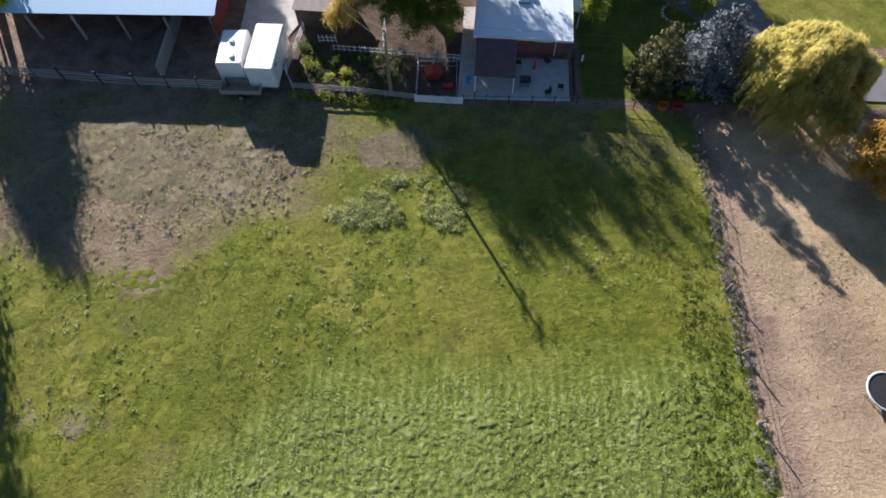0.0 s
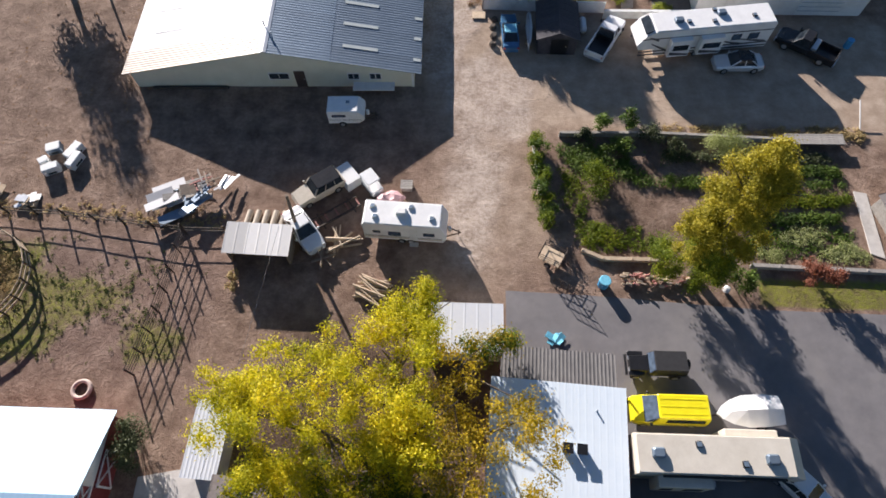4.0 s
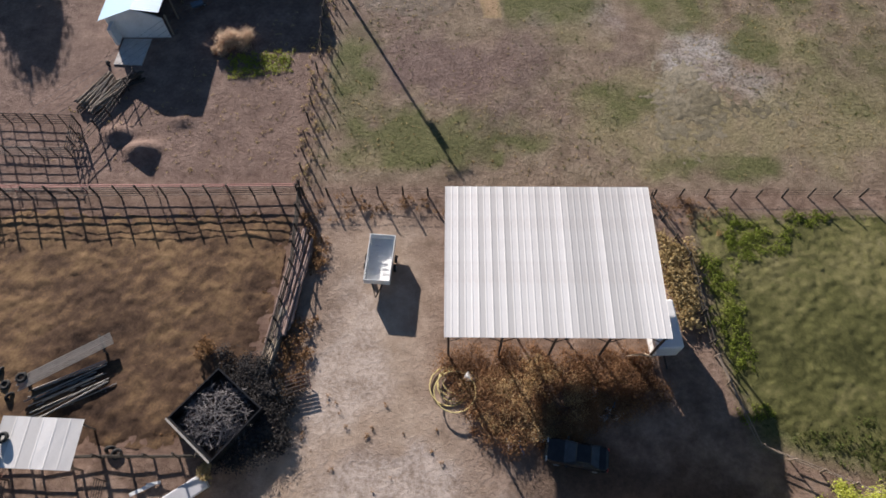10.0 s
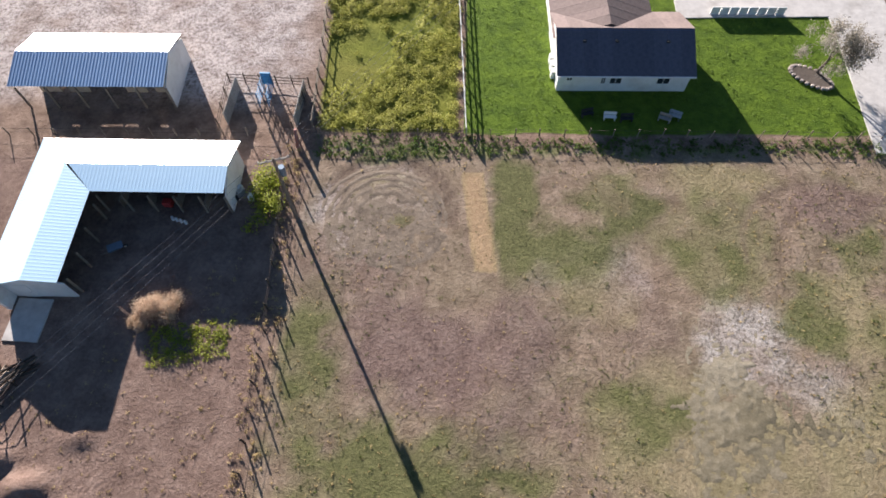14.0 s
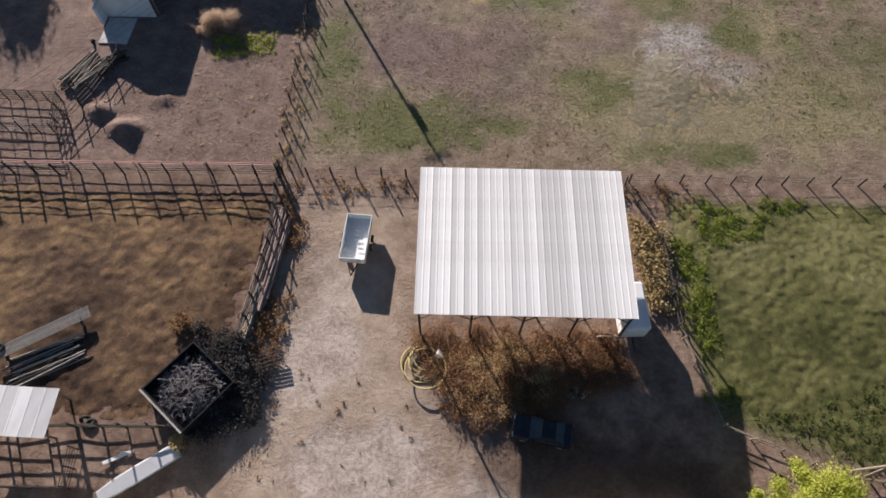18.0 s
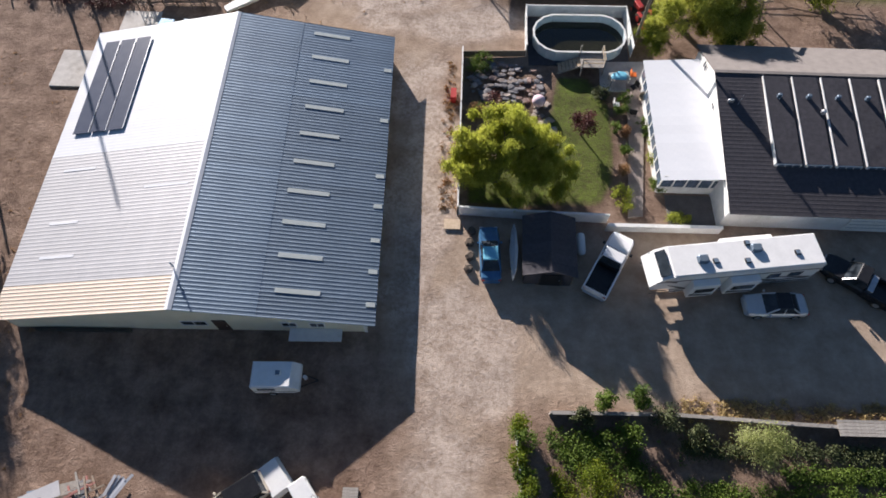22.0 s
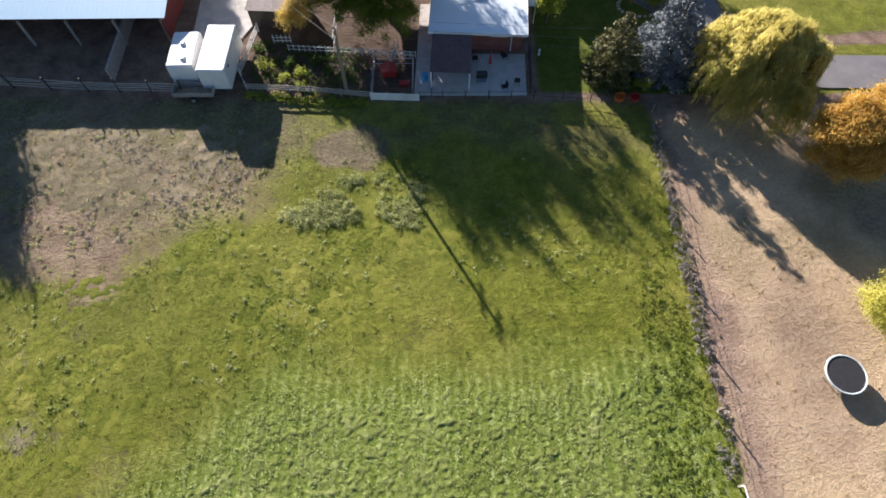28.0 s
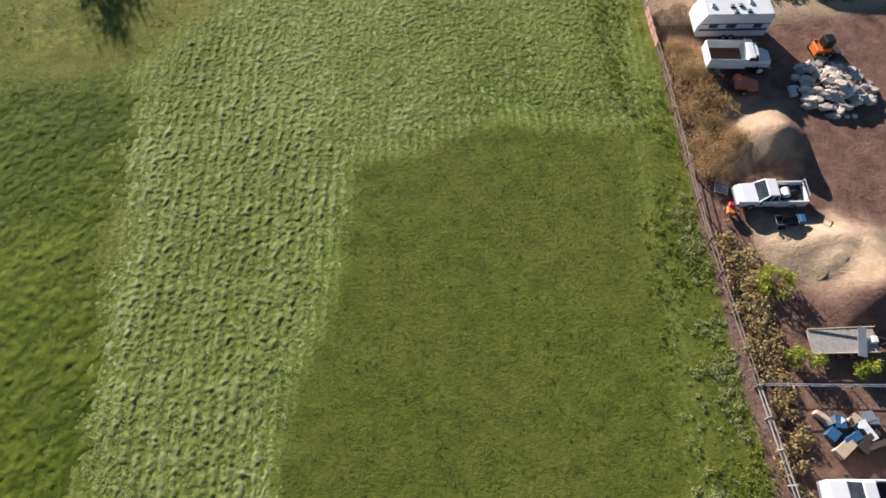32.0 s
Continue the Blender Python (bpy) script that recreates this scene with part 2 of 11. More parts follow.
RED_BARN = surf("red barn paint", (0.16, 0.022, 0.022), (0.25, 0.04, 0.038), 2, 0.7, 0.0, 20, 0.2)
SHINGLE = surf("dark shingle", (0.035, 0.033, 0.04), (0.075, 0.07, 0.08), 2.5, 0.9, 0.0, 30, 0.4, vary=0.25)
SHED_ROOF = surf("faded shed shingle", (0.21, 0.175, 0.16), (0.33, 0.285, 0.265), 2.5, 0.9, 0.0, 30, 0.4, vary=0.2)
SHINGLE_VIOLET = surf("violet grey shingle", (0.075, 0.072, 0.095), (0.135, 0.128, 0.16), 2.5, 0.9, 0.0, 30, 0.4, vary=0.2)
SHINGLE_BROWN = surf("brown shingle", (0.14, 0.10, 0.09), (0.24, 0.18, 0.16), 2.5, 0.9, 0.0, 30, 0.4, vary=0.25)
CARPORT = surf("dull corrugated carport sheet", (0.105, 0.10, 0.10), (0.175, 0.165, 0.16), 1.2, 0.7, 0.0, 20, 0.1, vary=0.15)
ROLLED = surf("rolled roofing", (0.17, 0.15, 0.14), (0.25, 0.225, 0.21), 1.2, 0.95, 0.0, 20, 0.2)
WOOD = surf("weathered wood", (0.16, 0.12, 0.09), (0.30, 0.24, 0.18), 4, 0.85, 0.0, 30, 0.4, stretch=(1, 1, 4), vary=0.3)
WOOD_GREY = surf("grey weathered wood", (0.22, 0.20, 0.18), (0.42, 0.39, 0.35), 4, 0.85, 0.0, 30, 0.4, vary=0.3)
WOOD_DARK = surf("dark creosoted wood", (0.035, 0.028, 0.022), (0.08, 0.065, 0.05), 4, 0.9, 0.0, 30, 0.4, vary=0.3)
WOOD_PALE = surf("pale cut wood", (0.40, 0.30, 0.20), (0.58, 0.46, 0.33), 4, 0.8, 0.0, 30, 0.3, vary=0.35)
PLANK_RED = surf("weathered reddish planks", (0.20, 0.125, 0.10), (0.40, 0.29, 0.245), 4, 0.85, 0.0, 30, 0.4, vary=0.4)
MESH_RED = surf("faded red mesh", (0.42, 0.17, 0.14), (0.60, 0.32, 0.27), 6, 0.8, 0.0, 40, 0.4, vary=0.2)
SALMON = surf("faded orange red plastic", (0.58, 0.14, 0.07), (0.72, 0.23, 0.13), 3, 0.5, 0.0, 20, 0.05)
RAIL_RED = surf("faded red rail", (0.30, 0.12, 0.10), (0.42, 0.20, 0.17), 4, 0.8, 0.0, 30, 0.3, vary=0.3)
STEEL = surf("rusty pipe", (0.045, 0.035, 0.03), (0.10, 0.07, 0.055), 4, 0.75, 0.3, 25, 0.2, vary=0.3)
ALU = surf("dull aluminium", (0.45, 0.47, 0.50), (0.62, 0.63, 0.65), 2, 0.35, 0.7, 15, 0.04, vary=0.1)
BLACK = surf("black paint", (0.008, 0.008, 0.009), (0.02, 0.02, 0.022), 3, 0.35, 0.0, 20, 0.03)
RUBBER = surf("tyre rubber", (0.012, 0.012, 0.012), (0.035, 0.033, 0.03), 6, 0.9, 0.0, 40, 0.3)
RIM = surf("wheel rim", (0.35, 0.35, 0.36), (0.55, 0.55, 0.56), 6, 0.35, 0.6, 30, 0.05)
GLASS = glassy("window glass")
GLASS_BLUE = glassy("sky window glass", (0.05, 0.07, 0.10))
SOLAR = surf("solar cell", (0.05, 0.058, 0.09), (0.08, 0.09, 0.125), 1.2, 0.3, 0.0, 10, 0.0)
CONCRETE = surf("concrete", (0.42, 0.395, 0.37), (0.60, 0.57, 0.53), 1.2, 0.9, 0.0, 18, 0.25, grime=(0.24, 0.21, 0.18))
WALK = surf("worn pinkish paving", (0.24, 0.19, 0.165), (0.40, 0.335, 0.30), 1.2, 0.9, 0.0, 14, 0.3, grime=(0.13, 0.11, 0.085))
SHADE_PAVING = surf("paving darkened for shade", (0.085, 0.08, 0.08), (0.16, 0.15, 0.145), 1.2, 0.9, 0.0, 14, 0.3)
ASPHALT = surf("asphalt", (0.138, 0.131, 0.136), (0.215, 0.203, 0.204), 0.6, 0.95, 0.0, 30, 0.35, grime=(0.23, 0.215, 0.205))
YELLOW = surf("yellow car paint", (0.72, 0.62, 0.01), (0.85, 0.75, 0.02), 2, 0.3, 0.0, 20, 0.0)
BLUE = surf("blue plastic", (0.03, 0.22, 0.45), (0.06, 0.35, 0.62), 3, 0.5, 0.0, 20, 0.1)
TEAL = surf("pale blue tarp", (0.10, 0.40, 0.55), (0.20, 0.58, 0.75), 4, 0.6, 0.0, 20, 0.3)
RED = surf("red paint", (0.35, 0.02, 0.02), (0.50, 0.05, 0.04), 3, 0.45, 0.0, 20, 0.05)
ORANGE = surf("orange paint", (0.60, 0.12, 0.02), (0.75, 0.20, 0.04), 3, 0.5, 0.0, 20, 0.1)
PINK = surf("faded pink plastic", (0.46, 0.27, 0.28), (0.62, 0.40, 0.40), 3, 0.5, 0.0, 20, 0.1)
BARK = surf("bark", (0.06, 0.045, 0.035), (0.14, 0.11, 0.085), 5, 0.95, 0.0, 25, 0.6, stretch=(1, 1, 0.3))
STONE_DULL = surf("dull garden stone", (0.11, 0.105, 0.11), (0.30, 0.285, 0.29), 2, 0.9, 0.0, 20, 0.4, vary=0.6)
STONE_PALE = surf("pale quarried stone", (0.46, 0.37, 0.30), (0.74, 0.63, 0.53), 2, 0.9, 0.0, 20, 0.4, vary=0.5)
STONE = surf("field stone", (0.23, 0.185, 0.16), (0.52, 0.44, 0.385), 2, 0.9, 0.0, 20, 0.4, vary=0.6)
NET = surf("black netting", (0.015, 0.015, 0.017), (0.03, 0.03, 0.033), 4, 0.8, 0.0, 30, 0.1)
SILVER_CAR = surf("silver car paint", (0.60, 0.61, 0.62), (0.68, 0.69, 0.70), 2, 0.28, 0.4, 20, 0.0)
BLUE_CAR = surf("blue car paint", (0.04, 0.12, 0.24), (0.07, 0.20, 0.36), 2, 0.3, 0.2, 20, 0.0)
DARK_CAR = surf("charcoal car paint", (0.012, 0.012, 0.014), (0.03, 0.03, 0.032), 2, 0.25, 0.1, 20, 0.0)
WHITE_CAR = surf("white car paint", (0.68, 0.69, 0.70), (0.80, 0.80, 0.80), 2, 0.28, 0.0, 20, 0.0)
TAN_CAR = surf("beige car paint", (0.45, 0.40, 0.32), (0.58, 0.52, 0.43), 2, 0.4, 0.0, 20, 0.05)
STRIPE = surf("grey graphic stripe", (0.05, 0.05, 0.055), (0.10, 0.10, 0.11), 2, 0.4, 0.0, 20, 0.0)
WATER = surf("murky pool water", (0.012, 0.012, 0.006), (0.024, 0.022, 0.010), 0.8, 0.06, 0.0, 6, 0.05)

Y_LEAF = leafy("yellow green leaves", [(0.12, (0.10, 0.14, 0.010)), (0.36, (0.38, 0.37, 0.012)), (0.62, (0.72, 0.60, 0.015)), (0.95, (0.80, 0.50, 0.03))], 0.22, 0.42)
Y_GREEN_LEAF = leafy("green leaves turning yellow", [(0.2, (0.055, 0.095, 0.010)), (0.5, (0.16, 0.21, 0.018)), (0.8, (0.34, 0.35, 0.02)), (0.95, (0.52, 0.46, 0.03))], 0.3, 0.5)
GARDEN_WILLOW = leafy("pale willow leaves", [(0.2, (0.19, 0.23, 0.03)), (0.5, (0.42, 0.45, 0.07)), (0.9, (0.66, 0.64, 0.15))], 0.4, 0.6)
PASTURE_TUFT = leafy("dull pasture grass", [(0.2, (0.048, 0.068, 0.014)), (0.5, (0.095, 0.12, 0.028)), (0.9, (0.18, 0.19, 0.06))], 0.15, 0.35, 0.9)
TUSSOCK = leafy("yellowing tussock grass", [(0.2, (0.22, 0.235, 0.045)), (0.5, (0.43, 0.43, 0.11)), (0.9, (0.70, 0.65, 0.28))], 0.4, 0.5, 0.9)
GOLD_LEAF = leafy("golden leaves", [(0.2, (0.12, 0.125, 0.012)), (0.5, (0.36, 0.31, 0.022)), (0.9, (0.60, 0.47, 0.05))], 0.3)
ORANGE_LEAF = leafy("orange leaves", [(0.2, (0.30, 0.17, 0.04)), (0.5, (0.66, 0.43, 0.11)), (0.9, (0.84, 0.64, 0.22))], 0.5, 0.6)
WILLOW_LEAF = leafy("willow leaves", [(0.15, (0.34, 0.31, 0.08)), (0.5, (0.64, 0.56, 0.18)), (0.9, (0.88, 0.79, 0.35))], 0.7, 0.62)
LIME_LEAF = leafy("lime leaves", [(0.2, (0.13, 0.17, 0.02)), (0.5, (0.33, 0.37, 0.05)), (0.9, (0.58, 0.58, 0.12))], 0.4, 0.46)
GREEN_LEAF = leafy("green leaves", [(0.2, (0.035, 0.065, 0.012)), (0.5, (0.10, 0.16, 0.022)), (0.9, (0.21, 0.28, 0.05))], 0.4)
DARK_LEAF = leafy("dark evergreen needles", [(0.2, (0.03, 0.04, 0.016)), (0.5, (0.075, 0.09, 0.035)), (0.9, (0.15, 0.165, 0.07))], 0.5, 0.1)
OLIVE_NEEDLE = leafy("olive juniper needles", [(0.2, (0.06, 0.06, 0.022)), (0.5, (0.14, 0.135, 0.05)), (0.9, (0.25, 0.23, 0.10))], 0.5, 0.15)
SPRUCE_LEAF = leafy("blue spruce needles", [(0.2, (0.07, 0.085, 0.095)), (0.5, (0.17, 0.195, 0.21)), (0.9, (0.30, 0.33, 0.35))], 0.5, 0.1)
AMBER_LEAF = leafy("amber leaves", [(0.2, (0.16, 0.13, 0.012)), (0.5, (0.50, 0.36, 0.015)), (0.9, (0.72, 0.46, 0.03))], 0.3, 0.42)
PURPLE_LEAF = leafy("purple leaves", [(0.2, (0.05, 0.02, 0.02)), (0.6, (0.13, 0.05, 0.045)), (0.9, (0.22, 0.09, 0.07))], 0.5)
RED_LEAF = leafy("reddish leaves", [(0.2, (0.14, 0.05, 0.03)), (0.6, (0.28, 0.10, 0.06)), (0.9, (0.40, 0.18, 0.10))], 0.5)
BROWN_WEED = leafy("dry brown weeds", [(0.2, (0.10, 0.06, 0.03)), (0.5, (0.30, 0.17, 0.08)), (0.9, (0.50, 0.33, 0.17))], 0.5, 0.42, 0.9)
CHAR = leafy("blackened twigs", [(0.2, (0.016, 0.014, 0.014)), (0.5, (0.05, 0.045, 0.043)), (0.9, (0.13, 0.12, 0.115))], 0.5, 0.1, 0.9)
PALE_TWIG = leafy("pale grey thinning leaves", [(0.2, (0.22, 0.19, 0.15)), (0.5, (0.38, 0.34, 0.28)), (0.9, (0.58, 0.54, 0.47))], 0.5, 0.4, 0.9)
STRAW = leafy("dry straw", [(0.2, (0.26, 0.19, 0.09)), (0.5, (0.46, 0.35, 0.17)), (0.9, (0.62, 0.50, 0.28))], 0.5, 0.42, 0.9)
GRASS_TUFT = leafy("grass tuft", [(0.2, (0.11, 0.15, 0.018)), (0.5, (0.20, 0.25, 0.035)), (0.9, (0.36, 0.38, 0.10))], 0.15, 0.42, 0.9)
RUST_WEED = leafy("rusty dry weeds", [(0.2, (0.12, 0.062, 0.034)), (0.5, (0.30, 0.165, 0.085)), (0.9, (0.52, 0.33, 0.18))], 0.6, 0.45, 0.9)
PALE_TUMBLE = leafy("bleached tumbleweed", [(0.2, (0.36, 0.255, 0.17)), (0.5, (0.62, 0.47, 0.345)), (0.9, (0.84, 0.69, 0.54))], 0.6, 0.55, 0.9)
POLE_LEAF = leafy("sunlit lime leaves", [(0.2, (0.20, 0.24, 0.03)), (0.5, (0.45, 0.47, 0.08)), (0.9, (0.68, 0.66, 0.19))], 0.4, 0.5)
BALL_LEAF = leafy("bright lime yellow leaves", [(0.2, (0.25, 0.25, 0.04)), (0.5, (0.54, 0.51, 0.11)), (0.9, (0.80, 0.74, 0.26))], 0.4, 0.55)
STRAW_LEAF = leafy("straw yellow leaves", [(0.2, (0.30, 0.215, 0.05)), (0.5, (0.60, 0.45, 0.12)), (0.9, (0.82, 0.66, 0.26))], 0.5, 0.55)
DEAD_WEED = leafy("grey dead weeds", [(0.2, (0.17, 0.15, 0.13)), (0.5, (0.32, 0.29, 0.26)), (0.9, (0.52, 0.48, 0.44))], 0.4, 0.3, 0.9)
GOLD_BRUSH = leafy("golden dry brush", [(0.2, (0.30, 0.19, 0.09)), (0.5, (0.56, 0.39, 0.20)), (0.9, (0.80, 0.62, 0.36))], 0.5, 0.5, 0.9)
HAY_TUFT = leafy("mown hay", [(0.2, (0.24, 0.275, 0.09)), (0.5, (0.42, 0.45, 0.19)), (0.9, (0.66, 0.66, 0.40))], 0.15, 0.5, 0.9)

# ---- the ground: one sheet, with what grows on it held in masks ----
def grid_noise(x, y, cell, seed):
    """Smooth value noise of about 0 to 1 at places x, y."""
    rs = np.random.RandomState(seed)
    tab = rs.rand(64, 64)
    u, v = x / cell, y / cell
    i, j = np.floor(u).astype(int), np.floor(v).astype(int)
    a, b = u - i, v - j
    a, b = a * a * (3 - 2 * a), b * b * (3 - 2 * b)
    g = lambda p, q: tab[p % 64, q % 64]
    return (g(i, j) * (1 - a) + g(i + 1, j) * a) * (1 - b) + (g(i, j + 1) * (1 - a) + g(i + 1, j + 1) * a) * b


def fractal(x, y, cell, seed):
    return sum(grid_noise(x, y, cell / 2 ** k, seed + k) * 0.5 ** k for k in range(4)) / 1.875


def inside(x, y, poly, soft=0.8, wob=1.2, seed=3):
    """1 inside the polygon and 0 outside, with a soft and uneven border."""
    d = np.full(x.shape, 1e9)
    odd = np.zeros(x.shape, bool)
    for (x0, y0), (x1, y1) in zip(poly, poly[1:] + poly[:1]):
        dx, dy = x1 - x0, y1 - y0
        t = np.clip(((x - x0) * dx + (y - y0) * dy) / (dx * dx + dy * dy), 0, 1)
        d = np.minimum(d, np.hypot(x - x0 - t * dx, y - y0 - t * dy))
        odd ^= ((y0 > y) != (y1 > y)) & (x < dx * (y - y0) / (dy if dy else 1e-9) + x0)
    s = np.where(odd, d, -d) + (fractal(x, y, 5.0, seed) - 0.5) * 2 * wob
    return np.clip(s / soft * 0.5 + 0.5, 0, 1)


def rect(x0, x1, y0, y1):
    return [(x0, y0), (x1, y0), (x1, y1), (x0, y1)]


def spaced(lo, hi, step, far):
    mid = np.arange(lo, hi + step / 2, step)
    out = step * 1.35 ** np.arange(1, 40)
    out = np.cumsum(out)
    out = out[out < far]
    return np.concatenate([lo - out[::-1], mid, hi + out])


MOUNDS = [  # x, y, radius x, radius y, height
    (29.0, -16.5, 3.4, 3.6, 2.2), (31.5, -26.6, 6.0, 3.2, 1.7), (33.5, -30.5, 5.0, 4.0, 2.6),
    (-30.3, 148.2, 2.0, 1.3, 1.1), (-33.2, 150.0, 1.8, 1.2, 0.8), (-27.8, 151.8, 1.8, 1.2, 0.4), (-24.5, 72.0, 3.5, 2.0, 0.25),
    (4.0, 126.5, 7.0, 2.6, 0.35), (-29.5, 156.0, 1.6, 1.0, 0.4),
]


def build_ground():
    gx, gy = spaced(-62, 62, 0.5, 2500), spaced(-80, 228, 0.5, 2500)
    x, y = np.meshgrid(gx, gy)
    z = (fractal(x, y, 9.0, 21) - 0.5) * 0.10 + (fractal(x, y, 4.0, 25) - 0.5) * 0.07
    for mx, my, rx, ry, h in MOUNDS:
        q = np.hypot((x - mx) / rx, (y - my) / ry) * (0.85 + 0.3 * fractal(x, y, 2.0, 40))
        z += h * np.clip(1 - q, 0, 1) ** 1.1 * (0.85 + 0.3 * fractal(x, y, 0.9, 44))
    big, mid, fin = fractal(x, y, 22.0, 1), fractal(x, y, 7.0, 5), fractal(x, y, 2.2, 9)

    def blot(lo, hi, f):
        return np.clip((f - lo) / (hi - lo), 0, 1)

    F = lambda poly, soft=0.8, wob=1.2, seed=3: inside(x, y, poly, soft, wob, seed)
    south = F([(-2600, -2600), (60, -2600), (23.5, -90), (21.5, -20), (20.4, 34), (20, 35.6), (-90, 37.5), (-2600, 60)], 0.5, 0.5)
    bare = F([(-40, 37), (-15, 37), (-13, 31), (-15, 25), (-22, 21.5), (-34, 21), (-40, 24)], 5, 3)
    smooth = F([(5.9, -14), (-1, -17), (-6, -18), (-7.8, -32), (-10.2, -38), (-10.5, -90), (18, -90), (17, -15.5)], 0.9, 0.7)
    hay = south * F([(-18, 4), (-12, 8.6), (-8, 11), (6, 11.5), (19.5, 12), (20.8, -14), (17, -15.5), (18, -90), (-20, -90), (-24.5, -28), (-27, -8)], 2.5, 1.6) * (1 - smooth)
    pasture = F([(18.2, 143.5), (70, 145), (70, 120), (29, 122), (20, 125), (18.5, 132)], 0.8, 0.8)
    north = F([(-15, 145), (70, 147), (70, 182), (-15, 179.5)], 0.7, 0.6)
    lawn_n = F([(-1.2, 181.2), (37, 183.2), (38.5, 196), (36, 240), (-2.6, 240)], 0.25, 0.2)
    tuss = F([(-15.4, 180.4), (-1.8, 181), (-3, 240), (-18, 240)], 0.6, 0.5)
    mud = F([(-80, 183), (-17, 184), (-18, 240), (-80, 240)], 2, 2)
    lawn_h = F([(10.5, 36.6), (31, 36), (28.5, 41.5), (19.6, 49.4), (10.8, 49.6)], 0.3, 0.3)
    lawn_i = F([(29.2, 47), (28.7, 52.5), (31, 57.5), (36, 59.6), (48, 59.8), (48, 44), (34, 43)], 0.3, 0.2)
    lawn_e = F([(31, 36), (60, 36), (60, 43), (31, 42)], 0.6, 0.6)
    lawn_g = F([(8.6, 107), (7.6, 101), (1.6, 99), (1.6, 96), (13, 96.2), (14.3, 99), (14.6, 107), (13, 110.6), (9.5, 110.6)], 0.5, 0.5)
    verge = F([(22, 63.7), (60, 63.3), (60, 66.3), (22, 66.6)], 0.3, 0.3)
    strip = F([(-14, 176.2), (37, 180), (37, 183), (-14, 180.3)], 1.2, 1.0) * blot(0.35, 0.5, fin)
    corral = F([(-36, 57), (-20.5, 57), (-18.5, 66.5), (-19.5, 68.8), (-45, 68.6), (-60, 57)], 1.5, 1.0)
    manure = F([(-45, 122.2), (-20, 122.2), (-15.2, 130), (-15.6, 143.3), (-45, 142)], 1.2, 1.0)
    red_nw = F([(-60, 143.5), (-15.8, 144.6), (-16, 178), (-60, 176)], 1.0, 1.0)
    garden = F([(6.3, 70), (10.5, 67.6), (31, 67.2), (32, 79), (8, 79)], 0.4, 0.4)
    yard_s = F([(-16.8, 36.4), (0.6, 36.2), (1, 58), (-13, 62), (-16.8, 45)], 1.2, 0.8)
    east_dry = F([(20.6, 34), (60, 34), (60, 1), (21, -4)], 1.2, 1.0)
    east_dirt = F([(21.4, -4), (60, 1), (60, -90), (24, -90)], 1.5, 1.0)
    pale = F([(-26, 113), (-16, 116), (-13, 130), (-11, 142), (-5, 142), (-3, 128), (0, 122), (7, 118), (6, 113), (0, 112), (-1, 84), (4, 80), (5.5, 70), (2, 64.6), (-3, 66), (-1, 78), (-5, 84), (-6, 112)], 3.0, 1.2)
    drive_e = F([(0, 80), (8, 80.2), (40, 80.3), (40, 94), (1, 94.5), (-2, 90)], 1.2, 0.6)

    green = south * (1 - 0.85 * bare) * (0.75 + 0.25 * blot(0.3, 0.5, mid))
    green = np.maximum(green, north * (0.25 + 0.6 * blot(0.45, 0.62, big)) * blot(0.25, 0.5, fin))
    green = np.maximum(green, np.maximum(tuss * 0.8, pasture * (0.04 + 0.22 * blot(0.42, 0.62, fin))))
    green = np.maximum(green, corral * 0.55 * blot(0.38, 0.6, mid))
    green = np.maximum(green, verge * 0.6)
    straw = south * 0.55 * blot(0.48, 0.66, mid) * (1 - hay) * np.clip((y + 8) / 10, 0, 1) + south * bare * 0.55 * blot(0.4, 0.6, fin)
    straw = np.maximum(straw, north * 0.75 * blot(0.42, 0.60, fractal(x, y, 12.0, 61)))
    straw = np.maximum(straw, np.maximum(east_dry, 0.4 * tuss) * (0.45 + 0.4 * blot(0.4, 0.6, mid)))
    patch = F([(-1.4, 176.8), (0.8, 176.8), (2.2, 166.6), (0.3, 166.8)], 0.4, 0.4, 8)
    straw = np.maximum(straw, patch * 0.9)
    green = green * (1 - patch)
    green = np.maximum(green, np.maximum(lawn_i, np.maximum(lawn_e, lawn_h)))
    lawn = np.clip(lawn_n + lawn_g * 0.56 + strip * 0.5, 0, 1)
    gravel = np.clip(np.maximum(pale * (0.6 + 0.4 * blot(0.35, 0.6, mid)), drive_e * 0.85), 0, 1)
    # the lawn_g term darkens the house lawn in place of shade lying on it
    dark = np.clip(yard_s * 0.9 + lawn_g * 0.7 + garden * (0.15 + 0.35 * blot(0.4, 0.6, fin)) + manure * (0.25 + 0.5 * blot(0.35, 0.6, mid)) + east_dirt * (0.35 + 0.5 * blot(0.35, 0.6, mid)), 0, 1)
    ruddy = np.clip(red_nw * 0.55 + manure * 0.25 + east_dirt * 0.6 + corral * 0.4 + 0.35 * east_dry * blot(0.5, 0.7, fin), 0, 1)
    white = np.clip(mud * (0.55 + 0.45 * blot(0.3, 0.5, fin)), 0, 1)
    mow = np.clip(hay, 0, 1)
    # mask of darker green; on lawn_h it stands for shade over the grass
    deep_green = np.clip(lawn_h + smooth * 0.8 + 0.5 * south * blot(0.5, 0.7, big), 0, 1)
    tracks = np.zeros(x.shape)
    for tx, ty, r, k in ((-7.5, 172, 5.9, 1.0), (-7.5, 172, 5.3, 1.0), (-7.5, 172, 4.6, 0.8), (30, 170, 7.0, 0.8), (31, 169, 5.5, 0.7), (30.5, 170, 6.2, 0.6)):
        ring = np.exp(-((np.hypot(x - tx, y - ty) - r) / 0.36) ** 2) * (y > ty - 1.5) * k
